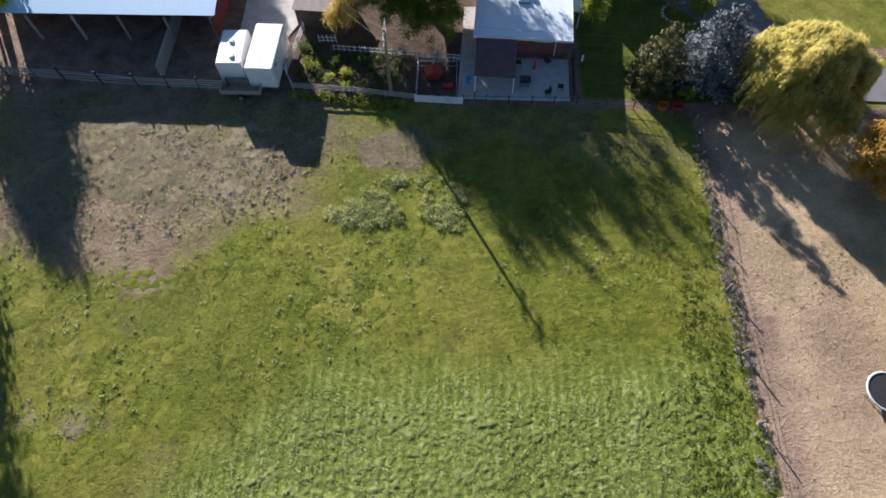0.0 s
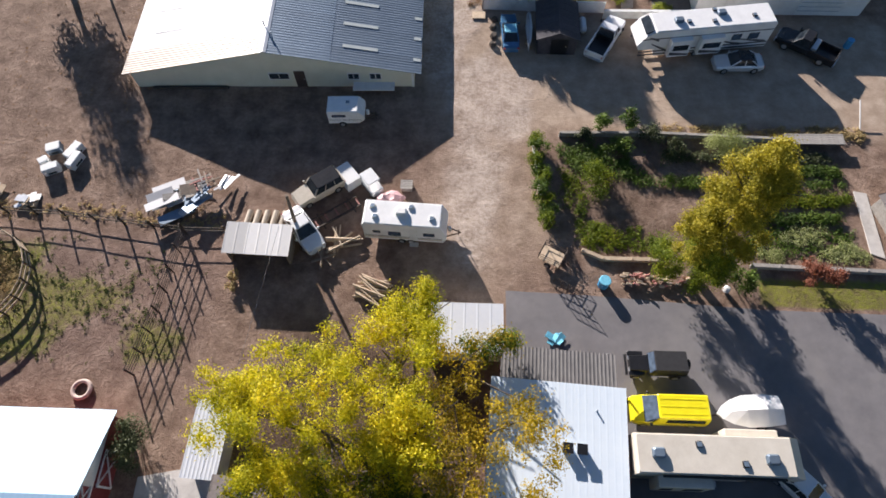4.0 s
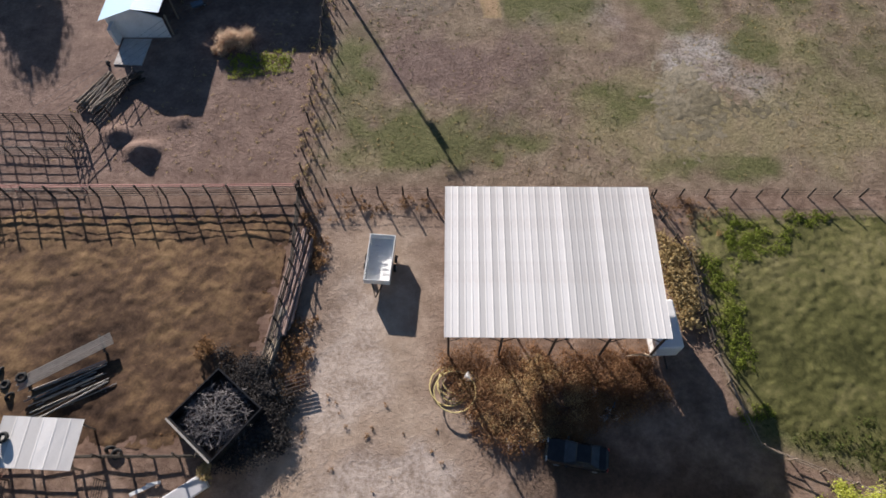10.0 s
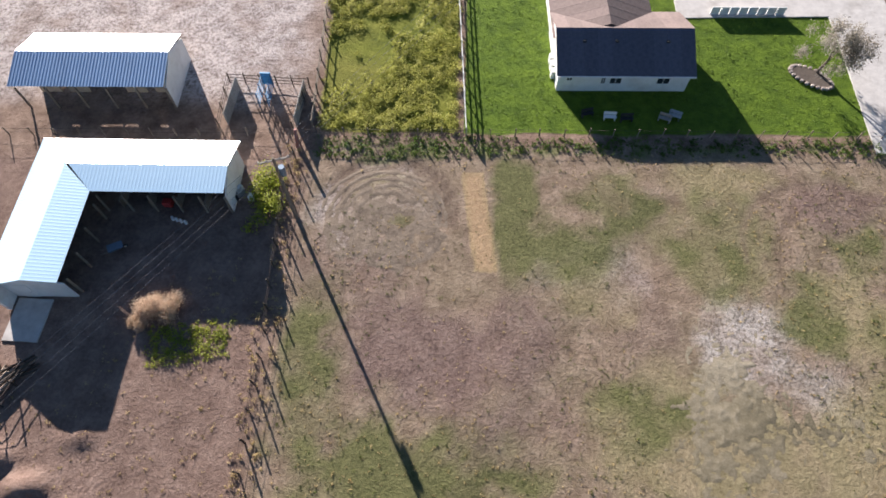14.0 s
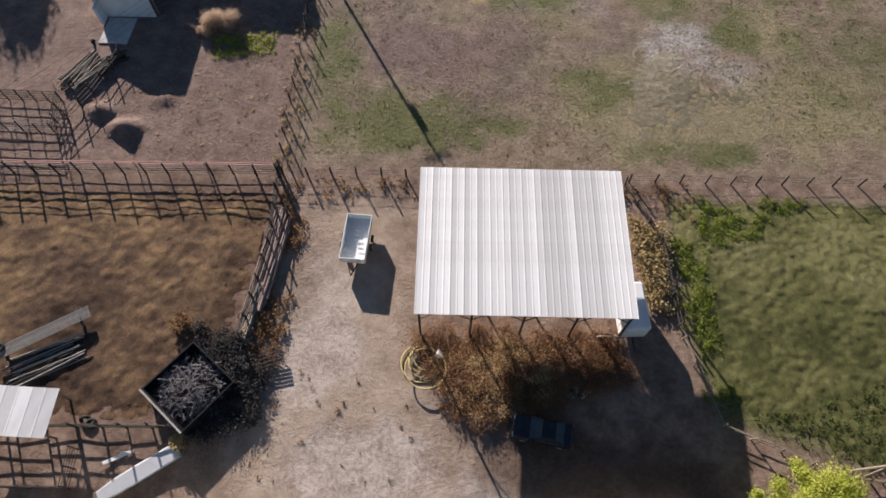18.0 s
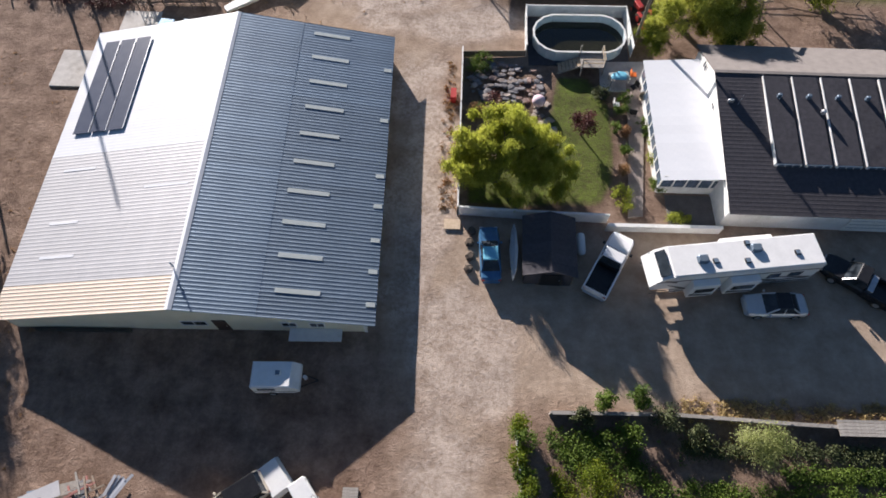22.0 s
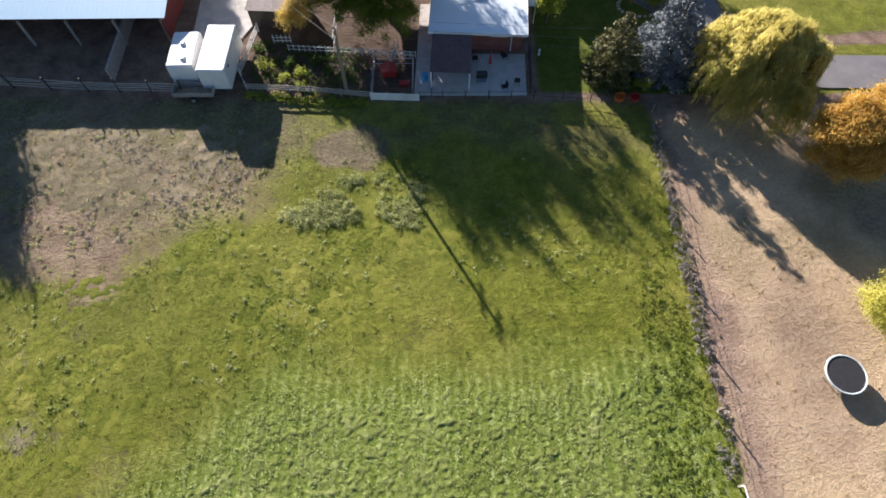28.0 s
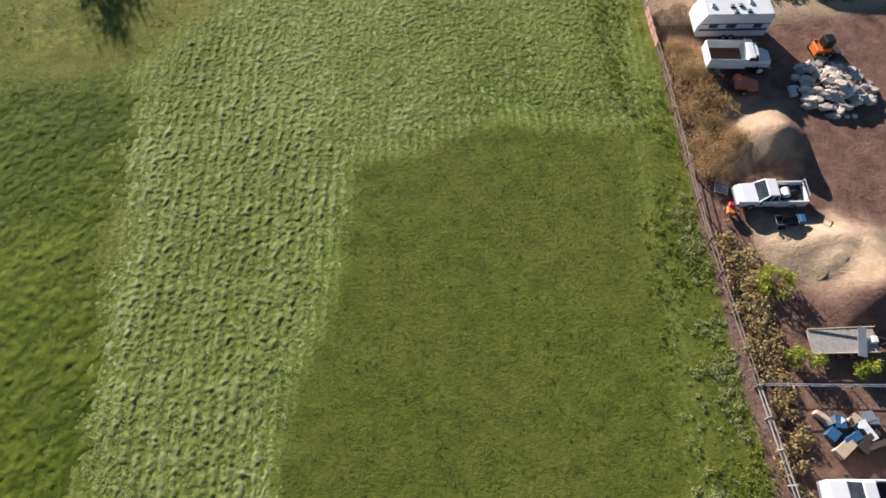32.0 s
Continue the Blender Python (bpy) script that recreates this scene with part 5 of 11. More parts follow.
        if i < 10:
            part("pane", M().box(sx0 - 0.02, sx0 + 0.02, y + 0.06, y + 1.14, 0.8, 2.0), GLASS_BLUE, b)
    window(b, x0 + 0.1, 7.9, 2.95, 0.9, 0.75, "w")
    window(b, x0 + 0.1, 3.6, 2.95, 0.7, 0.5, "w")
    part("side_wall", M().box(-7.25, -7.05, -6.2, -2.9, 0, 2.5), WHITE, b)
    return b


def canopy():
    b = thing("hay_canopy", "open steel canopy with chalky white roof sheets", "canopy", 5.2, 136.3, rz=2.0)
    x0, x1, y0, y1 = -7.7, 7.7, -6.1, 5.8
    z0, z1 = 4.7, 5.25
    roof_slope(b, CANOPY, (x0, y0, z0), (x1, y0, z0), (x0, y1, z1), 0.48, 0.48, 0.012)
    for i in range(5):
        x = x0 + 0.3 + i * (x1 - x0 - 0.6) / 4
        for y, z in ((y0 + 0.2, z0), (y1 - 0.2, z1)):
            part("post", M().rod((x, y, 0), (x, y, z - 0.05), 0.09), STEEL, b)
        part("rafter", M().beam((x, y0, z0 - 0.14), (x, y1, z1 - 0.14), 0.08, 0.2), STEEL, b)
        if i < 4:
            d = (x1 - x0 - 0.6) / 4
            part("brace", M().rod((x, y0 + 0.2, z0 - 1.4), (x + d * 0.35, y0 + 0.2, z0 - 0.2), 0.04), STEEL, b)
            part("brace", M().rod((x + d, y0 + 0.2, z0 - 1.4), (x + d * 0.65, y0 + 0.2, z0 - 0.2), 0.04), STEEL, b)
    for k in range(7):
        y = y0 + 0.3 + k * (y1 - y0 - 0.6) / 6
        z = z0 + (z1 - z0) * (y - y0) / (y1 - y0)
        part("purlin", M().beam((x0, y, z - 0.07), (x1, y, z - 0.07), 0.06, 0.08), STEEL, b)
    return b


def shed(name, label, x, y, w, d, h0, h1, wall, roof, rz=0, open_side="", rib=0.3, cat="shed"):
    """A shed with one roof slope, h0 high at its south and h1 at its north eave."""
    b = thing(name, label, cat, x, y, rz=rz)
    sides = {"s": ((-w / 2, -d / 2), (w / 2, -d / 2), h0, h0), "n": ((w / 2, d / 2), (-w / 2, d / 2), h1, h1), "e": ((w / 2, -d / 2), (w / 2, d / 2), h0, h1), "w": ((-w / 2, d / 2), (-w / 2, -d / 2), h1, h0)}
    for k, (p, q, a, c) in sides.items():
        if k not in open_side:
            clad(b, wall, p, q, a - 0.03, c - 0.03, 0.08)
    if open_side:
        for px in (-w / 2 + 0.08, w / 2 - 0.08):
            for py, hh in ((-d / 2 + 0.08, h0), (d / 2 - 0.08, h1)):
                part("post", M().box(px - 0.06, px + 0.06, py - 0.06, py + 0.06, 0, hh - 0.03), WOOD, b)
    sl = (h1 - h0) / d
    roof_slope(b, roof, (-w / 2 - 0.2, -d / 2 - 0.2, h0 - sl * 0.2), (w / 2 + 0.2, -d / 2 - 0.2, h0 - sl * 0.2), (-w / 2 - 0.2, d / 2 + 0.2, h1 + sl * 0.2), 0.9, rib, 0.01)
    return b


def gable_shed(name, label, x, y, w, d, e, p, wall, roof, rz=0, rib=0.9, cat="shed", doors=()):
    """A shed with its ridge along its own y axis."""
    b = thing(name, label, cat, x, y, rz=rz)
    gable_wall(b, wall, (-w / 2, -d / 2), (w / 2, -d / 2), e, p, 0.1)
    gable_wall(b, wall, (-w / 2, d / 2), (w / 2, d / 2), e, p, 0.1)
    for sx in (-1, 1):
        clad(b, wall, (sx * w / 2, -d / 2), (sx * w / 2, d / 2), e, t=0.1)
        o = 0.3
        roof_slope(b, roof, (sx * (w / 2 + o), -d / 2 - 0.25, e - (p - e) * o / (w / 2) + 0.03), (sx * (w / 2 + o), d / 2 + 0.25, e - (p - e) * o / (w / 2) + 0.03), (0, -d / 2 - 0.25, p + 0.03), 0.9, rib, 0.02)
    for dx, dw, dh, mat in doors:
        door(b, dx, -d / 2 - 0.055, 0.05, dw, dh, "s", mat)
    return b


metal_barn()
brick_house()
white_barn()
stable()
blue_barn()
white_house()
dark_house()
canopy()
shed("open_shed", "small open shed with pale metal roof sheets", -16.4, 67.6, 4.8, 2.2, 1.85, 2.1, WOOD, CANOPY, -2, "s", rib=0.9)
shed("loafing_shed", "cattle shade with a pale corrugated metal roof", -29.2, 122.4, 5.2, 2.9, 1.85, 2.05, STEEL, CANOPY, 0, "snew", rib=0.9)
shed("tool_shed", "narrow white tool shed beside the big tree", -17.0, 52.6, 2.0, 4.6, 2.2, 2.4, WHITE, WHITE_METAL, -3)
shed("garden_shed", "low garden shed with a faded shingle roof", -14.3, 47.6, 3.7, 5.0, 2.1, 2.3, WOOD_DARK, SHED_ROOF, -4, rib=0.9)
shed("back_shed", "white metal roofed shed under the yellow tree", -0.3, 60.7, 5.2, 3.3, 2.35, 2.5, WHITE, WHITE_METAL, 0, rib=0.9)
gable_shed("black_shed", "dark shed with shingle roof beside parked cars", 8.0, 91.6, 3.5, 4.6, 2.0, 2.7, SHINGLE, SHINGLE, -1, doors=((0.2, 1.6, 1.8, BLACK),))
gable_shed("grey_garden_shed", "small weathered garden shed with a grey rolled roof", 34.9, 71.4, 3.2, 3.8, 1.7, 2.2, WOOD_GREY, ROLLED, 12, doors=((-0.5, 0.9, 1.6, RED_BARN), (0.5, 0.9, 1.6, RED_BARN)))
shed("red_lean_to", "low lean-to with red sheets before the garden shed", 34.7, 68.0, 3.2, 1.3, 1.35, 1.6, WOOD_GREY, RED_BARN, 4, "s", rib=0.45)
slab("shed_deck", [(31.7, 68.6), (32.7, 68.2), (32.9, 74.2), (31.9, 74.4)], -0.3, 0.10, CONCRETE, "pale concrete strip beside the garden shed", "concrete pad")

# ---- trees and shrubs ----
def leaf_mesh(name, blobs, count, size, seed, mat, hang=0.0, lift=0.45, flat=1.0):
    """Small folded leaves scattered through balls (x, y, z, radius); hang draws them out downwards."""
    rs = np.random.RandomState(seed)
    b = np.array(blobs, float)
    w = b[:, 3] ** 2
    pick = rs.choice(len(b), count, p=w / w.sum())
    d = rs.normal(size=(count, 3))
    d /= np.linalg.norm(d, axis=1)[:, None]
    rad = b[pick, 3] * np.clip(0.72 + 0.36 * rs.normal(size=count), 0.0, 1.7)
    c = b[pick, :3] + d * rad[:, None] * np.array([1, 1, flat])
    nrm = d * 0.6 + rs.normal(size=(count, 3)) * 0.6 + np.array([0, 0, lift])
    nrm /= np.linalg.norm(nrm, axis=1)[:, None]
    t = rs.normal(size=(count, 3))
    if hang:
        t = t * 0.25 + np.stack([d[:, 0] * 0.4, d[:, 1] * 0.4, -np.ones(count)], -1) * hang
    t -= nrm * (t * nrm).sum(1)[:, None] * (0.3 if hang else 1.0)
    t /= np.linalg.norm(t, axis=1)[:, None]
    s = np.cross(nrm, t)
    s /= np.linalg.norm(s, axis=1)[:, None]
    k = (size * rs.uniform(0.55, 1.45, count))[:, None]
    long = k * (1.0 + 2.4 * min(hang, 1))
    wide = k * (0.55 - 0.25 * min(hang, 1))
    p = np.stack([c - t * long / 2, c + s * wide / 2 + nrm * k * 0.12, c + t * long / 2, c - s * wide / 2 + nrm * k * 0.12], 1)
    me = bpy.data.meshes.new(name)
    me.vertices.add(count * 4)
    me.vertices.foreach_set("co", p.astype(np.float32).ravel())
    me.loops.add(count * 4)
    me.loops.foreach_set("vertex_index", np.arange(count * 4, dtype=np.int32))
    me.polygons.add(count)
    me.polygons.foreach_set("loop_start", np.arange(0, count * 4, 4, dtype=np.int32))
    me.update()
    me.materials.append(mat)
    return me


def lobes(envelope, per, r0, r1, seed, low=-0.5):
    """Clump centres over the outside of a few large ellipsoids (x, y, z, rx, ry, rz)."""
    rs, out = np.random.RandomState(seed), []
    for x, y, z, rx, ry, rz in envelope:
        n = 0
        fill = per * min(1.3, max(0.12, (rx * ry + ry * rz + rx * rz) / 75.0)) if len(envelope) > 3 else per
        while n < fill:
            d = rs.normal(size=3)
            d /= np.linalg.norm(d)
            if d[2] < low:
                continue
            k = rs.rand() ** 0.4
            r = rs.uniform(r0, r1)
            out.append((x + d[0] * (rx - r * 0.6) * k, y + d[1] * (ry - r * 0.6) * k, z + d[2] * (rz - r * 0.6) * k, r))
            n += 1
    return out


def limbs(m, base, tips, r, seed):
    """A trunk that forks towards the tips."""
    rnd = random.Random(seed)
    base = Vector(base)
    mean = sum((Vector(t) for t in tips), Vector()) / len(tips)
    fork = base.lerp(mean, 0.38)
    fork.x, fork.y = base.x + (mean.x - base.x) * 0.3, base.y + (mean.y - base.y) * 0.3
    mid = base.lerp(fork, 0.5) + Vector((rnd.uniform(-0.1, 0.1), rnd.uniform(-0.1, 0.1), 0))
    m.rod(base - Vector((0, 0, 0.2)), mid, r * 1.25, r)
    m.rod(mid, fork, r, r * 0.85)
    for t in tips:
        t = Vector(t)
        a = fork.lerp(t, 0.45) + Vector((rnd.uniform(-0.4, 0.4), rnd.uniform(-0.4, 0.4), 0.5)) * min(1, r * 3)
        m.rod(fork, a, r * 0.6, r * 0.38, 6)
        m.rod(a, t, r * 0.38, r * 0.10, 5)
        for _ in range(3):
            e = a.lerp(t, rnd.uniform(0.1, 0.8))
            q = e + Vector((rnd.uniform(-1, 1), rnd.uniform(-1, 1), rnd.uniform(0, 0.8))) * (t - fork).length * 0.35
            m.rod(e, q, r * 0.2, r * 0.05, 5)
    return m


def tree(name, label, x, y, env, mat, count, size, seed, r=0.3, per=26, r0=0.7, r1=1.5, hang=0.0, bark=BARK, cat="tree", group="", low=-0.5, under=None, side=None):
    """A tree whose crown fills the envelope, given relative to its foot."""
    t = thing(name, label, cat, x, y, gz(x, y), group=group)
    part("trunk", limbs(M(), (0, 0, 0), [(e[0] * 0.9, e[1] * 0.9, e[2] + e[5] * 0.3) for e in env], r, seed), bark, t)
    clumps = lobes(env, per, r0, r1, seed, low)
    if under:  # lower, southern clumps: green leaves, darkened for the crown's own shade
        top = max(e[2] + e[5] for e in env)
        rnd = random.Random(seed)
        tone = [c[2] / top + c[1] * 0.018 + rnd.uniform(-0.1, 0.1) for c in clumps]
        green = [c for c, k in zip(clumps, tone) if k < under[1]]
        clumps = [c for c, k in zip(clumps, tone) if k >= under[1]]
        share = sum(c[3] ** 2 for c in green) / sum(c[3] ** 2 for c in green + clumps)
        part("lower_crown", leaf_mesh("lower_crown", green, int(count * share), size, seed + 3, under[0], hang), None, t, "green leaves, darkened for the crown's own shade")
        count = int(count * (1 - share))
    if side:  # the limbs on one side have turned further
        far = [c for c in clumps if c[0] > side[1]]
        clumps = [c for c in clumps if c[0] <= side[1]]
        share = sum(c[3] ** 2 for c in far) / sum(c[3] ** 2 for c in far + clumps)
        part("side_crown", leaf_mesh("side_crown", far, int(count * share * side[2]), size, seed + 5, side[0], hang), None, t, "amber leaves over the roof")
        count = int(count * (1 - share))
    part("crown", leaf_mesh("crown", clumps, count, size, seed + 1, mat, hang), None, t)
    return t


def weeping(name, label, x, y, rx, ry, h, strands, size, seed, mat):
    """A willow: limbs to a broad tiered dome and from it long hanging strands of narrow leaves, down to the ground."""
    t = thing(name, label, "tree", x, y, gz(x, y))
    rs = np.random.RandomState(seed)
    ends = [(rx * 0.6 * math.cos(a), ry * 0.6 * math.sin(a), h * 0.72) for a in np.arange(7) * 0.9] + [(0.0, 0.0, h * 0.9)]
    part("trunk", limbs(M(), (0, 0, 0), ends, 0.45, seed), BARK, t)
    blobs = []
    for i in range(46):
        a, q = 2.39996 * i, math.sqrt((i + 0.5) / 46)
        cx, cy = 0.80 * rx * q * math.cos(a) + rs.normal() * 0.3, 0.80 * ry * q * math.sin(a) + rs.normal() * 0.3
        cz = h * (0.96 - 0.36 * q * q) - 0.22 * h * (cy < -0.25 * ry) * q + rs.uniform(-0.6, 0.5)
        for _ in range(strands // 46):
            b = rs.uniform(0, 2 * math.pi)
            r0 = rs.uniform(0.1, 1.2)
            px, py, pz = cx + r0 * math.cos(b), cy + r0 * math.sin(b), cz + 0.35 - 0.35 * r0 * r0
            out = math.atan2(py, px) + rs.normal() * 0.4
            ln = pz * rs.uniform(0.35, 0.97) * (0.55 + 0.45 * q)
            n = max(3, int(ln / 0.24))
            for k in range(n):
                f = (k + 0.5) / n
                d = 0.8 * (1 - (1 - f) ** 2.4)
                blobs.append((px + d * math.cos(out), py + d * math.sin(out), max(0.25, pz - ln * f ** 1.4), 0.12 + 0.10 * (1 - f)))
            blobs.append((px, py, pz, 0.34))
    part("crown", leaf_mesh("crown", blobs, strands * 120, size, seed + 1, mat, 0.9), None, t)
    return t


def conifer(name, label, x, y, h, rad, mat, seed, count=9000, size=0.26, blunt=0.8):
    """Tiers of drooping boughs round a straight stem."""
    t = thing(name, label, "tree", x, y, gz(x, y))
    part("trunk", M().rod((0, 0, -0.2), (0, 0, h * 0.97), 0.22, 0.03), BARK, t)
    rs, blobs = np.random.RandomState(seed), []
    z = 0.5
    while z < h * 0.98:
        q = 1 - z / h
        rr = rad * q ** blunt * rs.uniform(0.85, 1.1)
        n = max(3, int(9 * q + 3))
        for i in range(n):
            a = 2 * math.pi * (i + rs.rand()) / n
            for f in (0.4, 0.7, 0.95):
                blobs.append((rr * f * math.cos(a), rr * f * math.sin(a), z - 0.12 * rr * f, 0.16 + 0.13 * rr * (0.5 + 0.5 * q)))
        z += 0.28 + 0.25 * q
    part("needles", leaf_mesh("needles", blobs, count, size, seed + 1, mat, 0.0, 0.3, 0.6), None, t)
    return t


def bush(name, label, x, y, rx, ry, h, mat, seed, count=900, size=0.16, cat="shrub", group="", hang=0.0, per=None):
    t = thing(name, label, cat, x, y, gz(x, y), group=group)
    st, rnd = M(), random.Random(seed)
    for _ in range(6):
        st.rod((rnd.uniform(-0.1, 0.1), rnd.uniform(-0.1, 0.1), -0.1), (rnd.uniform(-rx, rx) * 0.6, rnd.uniform(-ry, ry) * 0.6, h * rnd.uniform(0.5, 0.85)), 0.03, 0.01, 5)
    part("woody_base", st, BARK, t)
    r = min(rx, ry)
    part("foliage", leaf_mesh("foliage", lobes([(0, 0, h * 0.45, rx, ry, h * 0.58)], per or 14, r * 0.25, r * 0.48, seed, -0.3), count, size, seed + 1, mat, hang), None, t)
    return t


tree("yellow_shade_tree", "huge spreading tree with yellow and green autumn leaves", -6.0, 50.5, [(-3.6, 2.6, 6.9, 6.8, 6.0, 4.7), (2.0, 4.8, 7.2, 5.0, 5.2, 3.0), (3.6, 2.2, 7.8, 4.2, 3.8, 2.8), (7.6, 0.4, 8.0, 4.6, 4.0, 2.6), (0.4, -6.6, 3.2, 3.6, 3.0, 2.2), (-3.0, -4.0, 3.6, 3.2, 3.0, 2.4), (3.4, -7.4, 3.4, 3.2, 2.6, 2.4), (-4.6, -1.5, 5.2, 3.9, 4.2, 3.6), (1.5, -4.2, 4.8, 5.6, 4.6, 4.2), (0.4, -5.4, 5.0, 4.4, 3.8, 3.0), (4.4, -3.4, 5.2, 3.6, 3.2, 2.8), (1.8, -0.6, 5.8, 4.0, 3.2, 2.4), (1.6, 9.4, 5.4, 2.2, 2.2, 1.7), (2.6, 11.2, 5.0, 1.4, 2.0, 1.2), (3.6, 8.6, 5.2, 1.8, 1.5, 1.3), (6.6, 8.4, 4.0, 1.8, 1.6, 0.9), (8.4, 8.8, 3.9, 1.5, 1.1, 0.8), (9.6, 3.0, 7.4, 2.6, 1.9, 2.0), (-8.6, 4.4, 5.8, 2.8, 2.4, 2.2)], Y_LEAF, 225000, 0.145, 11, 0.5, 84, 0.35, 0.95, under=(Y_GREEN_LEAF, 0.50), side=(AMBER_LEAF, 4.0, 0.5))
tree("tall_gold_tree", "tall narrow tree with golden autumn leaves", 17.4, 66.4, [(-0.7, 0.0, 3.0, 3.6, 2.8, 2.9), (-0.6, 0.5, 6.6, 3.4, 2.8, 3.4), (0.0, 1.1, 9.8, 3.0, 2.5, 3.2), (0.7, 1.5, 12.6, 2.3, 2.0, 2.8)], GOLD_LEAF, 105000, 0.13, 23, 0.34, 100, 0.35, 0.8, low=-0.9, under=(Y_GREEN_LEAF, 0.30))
weeping("weeping_willow", "broad weeping willow turning yellow with hanging strands", 28.8, 36.0, 5.4, 5.6, 7.6, 1000, 0.13, 31, WILLOW_LEAF)
tree("orange_tree", "rounded tree with rusty orange leaves", 34.0, 28.2, [(0.0, -0.4, 3.6, 3.9, 3.5, 3.3), (0.6, 0.6, 5.6, 3.2, 3.0, 2.6), (-1.4, 0.4, 4.6, 2.6, 2.6, 2.6)], ORANGE_LEAF, 80000, 0.13, 37, 0.22, 60, 0.35, 0.8, 0.35, low=-0.9)
tree("round_lime_tree", "neat ball-shaped tree with lime yellow leaves", 34.2, 14.0, [(0, 0, 3.0, 3.9, 3.6, 2.6)], BALL_LEAF, 70000, 0.13, 41, 0.22, 110, 0.5, 0.9)
conifer("blue_spruce", "dense blue grey spruce beside the lawn", 22.1, 39.6, 8.0, 3.8, SPRUCE_LEAF, 43, 30000, 0.22, 0.55)
conifer("juniper_tree", "olive green juniper next to the spruce", 17.2, 38.6, 7.0, 2.9, OLIVE_NEEDLE, 47, 16000, 0.20, 0.65)
bush("fence_corner_shrub", "small lime yellow shrub under the spruce", 19.8, 37.0, 0.9, 0.8, 1.2, LIME_LEAF, 49, 2600, 0.12)
# added out of view to cast the long shade west of the stable
for x, y, seed in ((-58.6, 184.5, 401), (-63.5, 190.5, 405), (-60.5, 196.5, 409)):
    tree("unseen_shade_tree", "tall unseen tree added to shade the stable lot", x, y, [(0, 0, 3.6, 4.0, 3.8, 3.0), (0.4, 0, 7.0, 3.6, 3.4, 2.8)], GREEN_LEAF, 9000, 0.42, seed, 0.3, 40, 0.8, 1.4, group="windbreak trees")
tree("upright_lilac", "upright green and yellow shrub tree by the house", 11.9, 45.4, [(0, 0, 2.0, 1.5, 1.4, 2.0), (-0.1, 0.1, 3.6, 1.0, 1.0, 1.5)], LIME_LEAF, 5000, 0.18, 53, 0.12, 26, 0.35, 0.6)
tree("yellow_shrub_tree", "small straw yellow tree near the garden shed", -11.8, 44.0, [(0, 0, 2.2, 1.9, 1.8, 1.7), (0.5, 0.6, 3.2, 1.2, 1.2, 1.2)], STRAW_LEAF, 12000, 0.11, 59, 0.12, 26, 0.35, 0.65)
tree("garden_willow", "bushy willow in the walled garden", 4.0, 98.6, [(0.4, 1.2, 4.4, 3.8, 3.3, 2.5), (3.2, 0.6, 3.4, 3.3, 2.9, 2.6), (-1.9, 0.0, 3.0, 2.7, 2.7, 2.5), (1.2, 2.6, 3.0, 3.4, 2.5, 2.3), (0.8, 0.0, 1.9, 4.4, 3.5, 1.9), (3.8, -0.6, 2.0, 3.0, 2.6, 2.0)], GARDEN_WILLOW, 95000, 0.14, 61, 0.3, 60, 0.4, 0.8, 0.7, low=-0.8)
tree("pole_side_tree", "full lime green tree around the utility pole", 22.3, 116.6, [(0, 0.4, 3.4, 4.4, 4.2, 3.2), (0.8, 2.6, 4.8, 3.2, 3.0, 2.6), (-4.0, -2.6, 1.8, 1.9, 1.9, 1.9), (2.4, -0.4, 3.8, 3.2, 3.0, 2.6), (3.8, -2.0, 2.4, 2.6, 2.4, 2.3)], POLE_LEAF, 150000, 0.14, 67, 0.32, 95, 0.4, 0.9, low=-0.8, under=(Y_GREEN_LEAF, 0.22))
tree("pasture_tree", "rounded lime green tree at the pasture edge", 35.6, 121.6, [(0, 0, 2.8, 3.2, 3.6, 2.4), (1.6, 1.6, 3.4, 2.6, 2.6, 2.0)], LIME_LEAF, 24000, 0.22, 71, 0.28, 36, 0.5, 0.95)
for x, y, rx, h, mat, seed in ((14.3, 97.4, 1.0, 1.1, LIME_LEAF, 411), (14.9, 99.8, 0.7, 0.8, BROWN_WEED, 413), (15.1, 101.8, 0.7, 0.9, GREEN_LEAF, 415), (15.3, 104.0, 0.7, 0.8, RUST_WEED, 417), (15.1, 106.2, 0.9, 1.0, GREEN_LEAF, 419), (17.3, 98.6, 0.8, 1.0, GREEN_LEAF, 421), (17.5, 100.8, 0.6, 0.8, RED_LEAF, 423), (17.6, 102.9, 0.7, 1.1, LIME_LEAF, 425), (17.9, 105.2, 0.7, 1.0, DARK_LEAF, 427), (18.0, 107.2, 0.8, 1.2, GREEN_LEAF, 429), (13.6, 107.9, 1.1, 1.2, DARK_LEAF, 431), (2.6, 105.6, 1.0, 1.2, BROWN_WEED, 433), (2.4, 111.0, 1.2, 1.0, GREEN_LEAF, 435), (18.6, 95.4, 0.9, 0.8, LIME_LEAF, 437)):
    bush("border_shrub", "low mixed shrub in the garden border", x, y, rx, rx * 0.9, h, mat, seed, 1500, 0.11, group="garden border shrubs")
tree("purple_plum", "small purple leaved ornamental plum", 11.6, 103.6, [(0, 0, 1.7, 1.3, 1.3, 1.2)], PURPLE_LEAF, 2600, 0.16, 73, 0.08, 26, 0.3, 0.5)
tree("planter_tree", "pale thinning tree in a stone edged bed", 33.9, 190.9, [(0, 0, 3.2, 3.6, 3.2, 2.5), (1.8, 0.6, 3.4, 2.6, 2.4, 1.9)], PALE_TWIG, 9000, 0.16, 79, 0.16, 30, 0.5, 0.9)
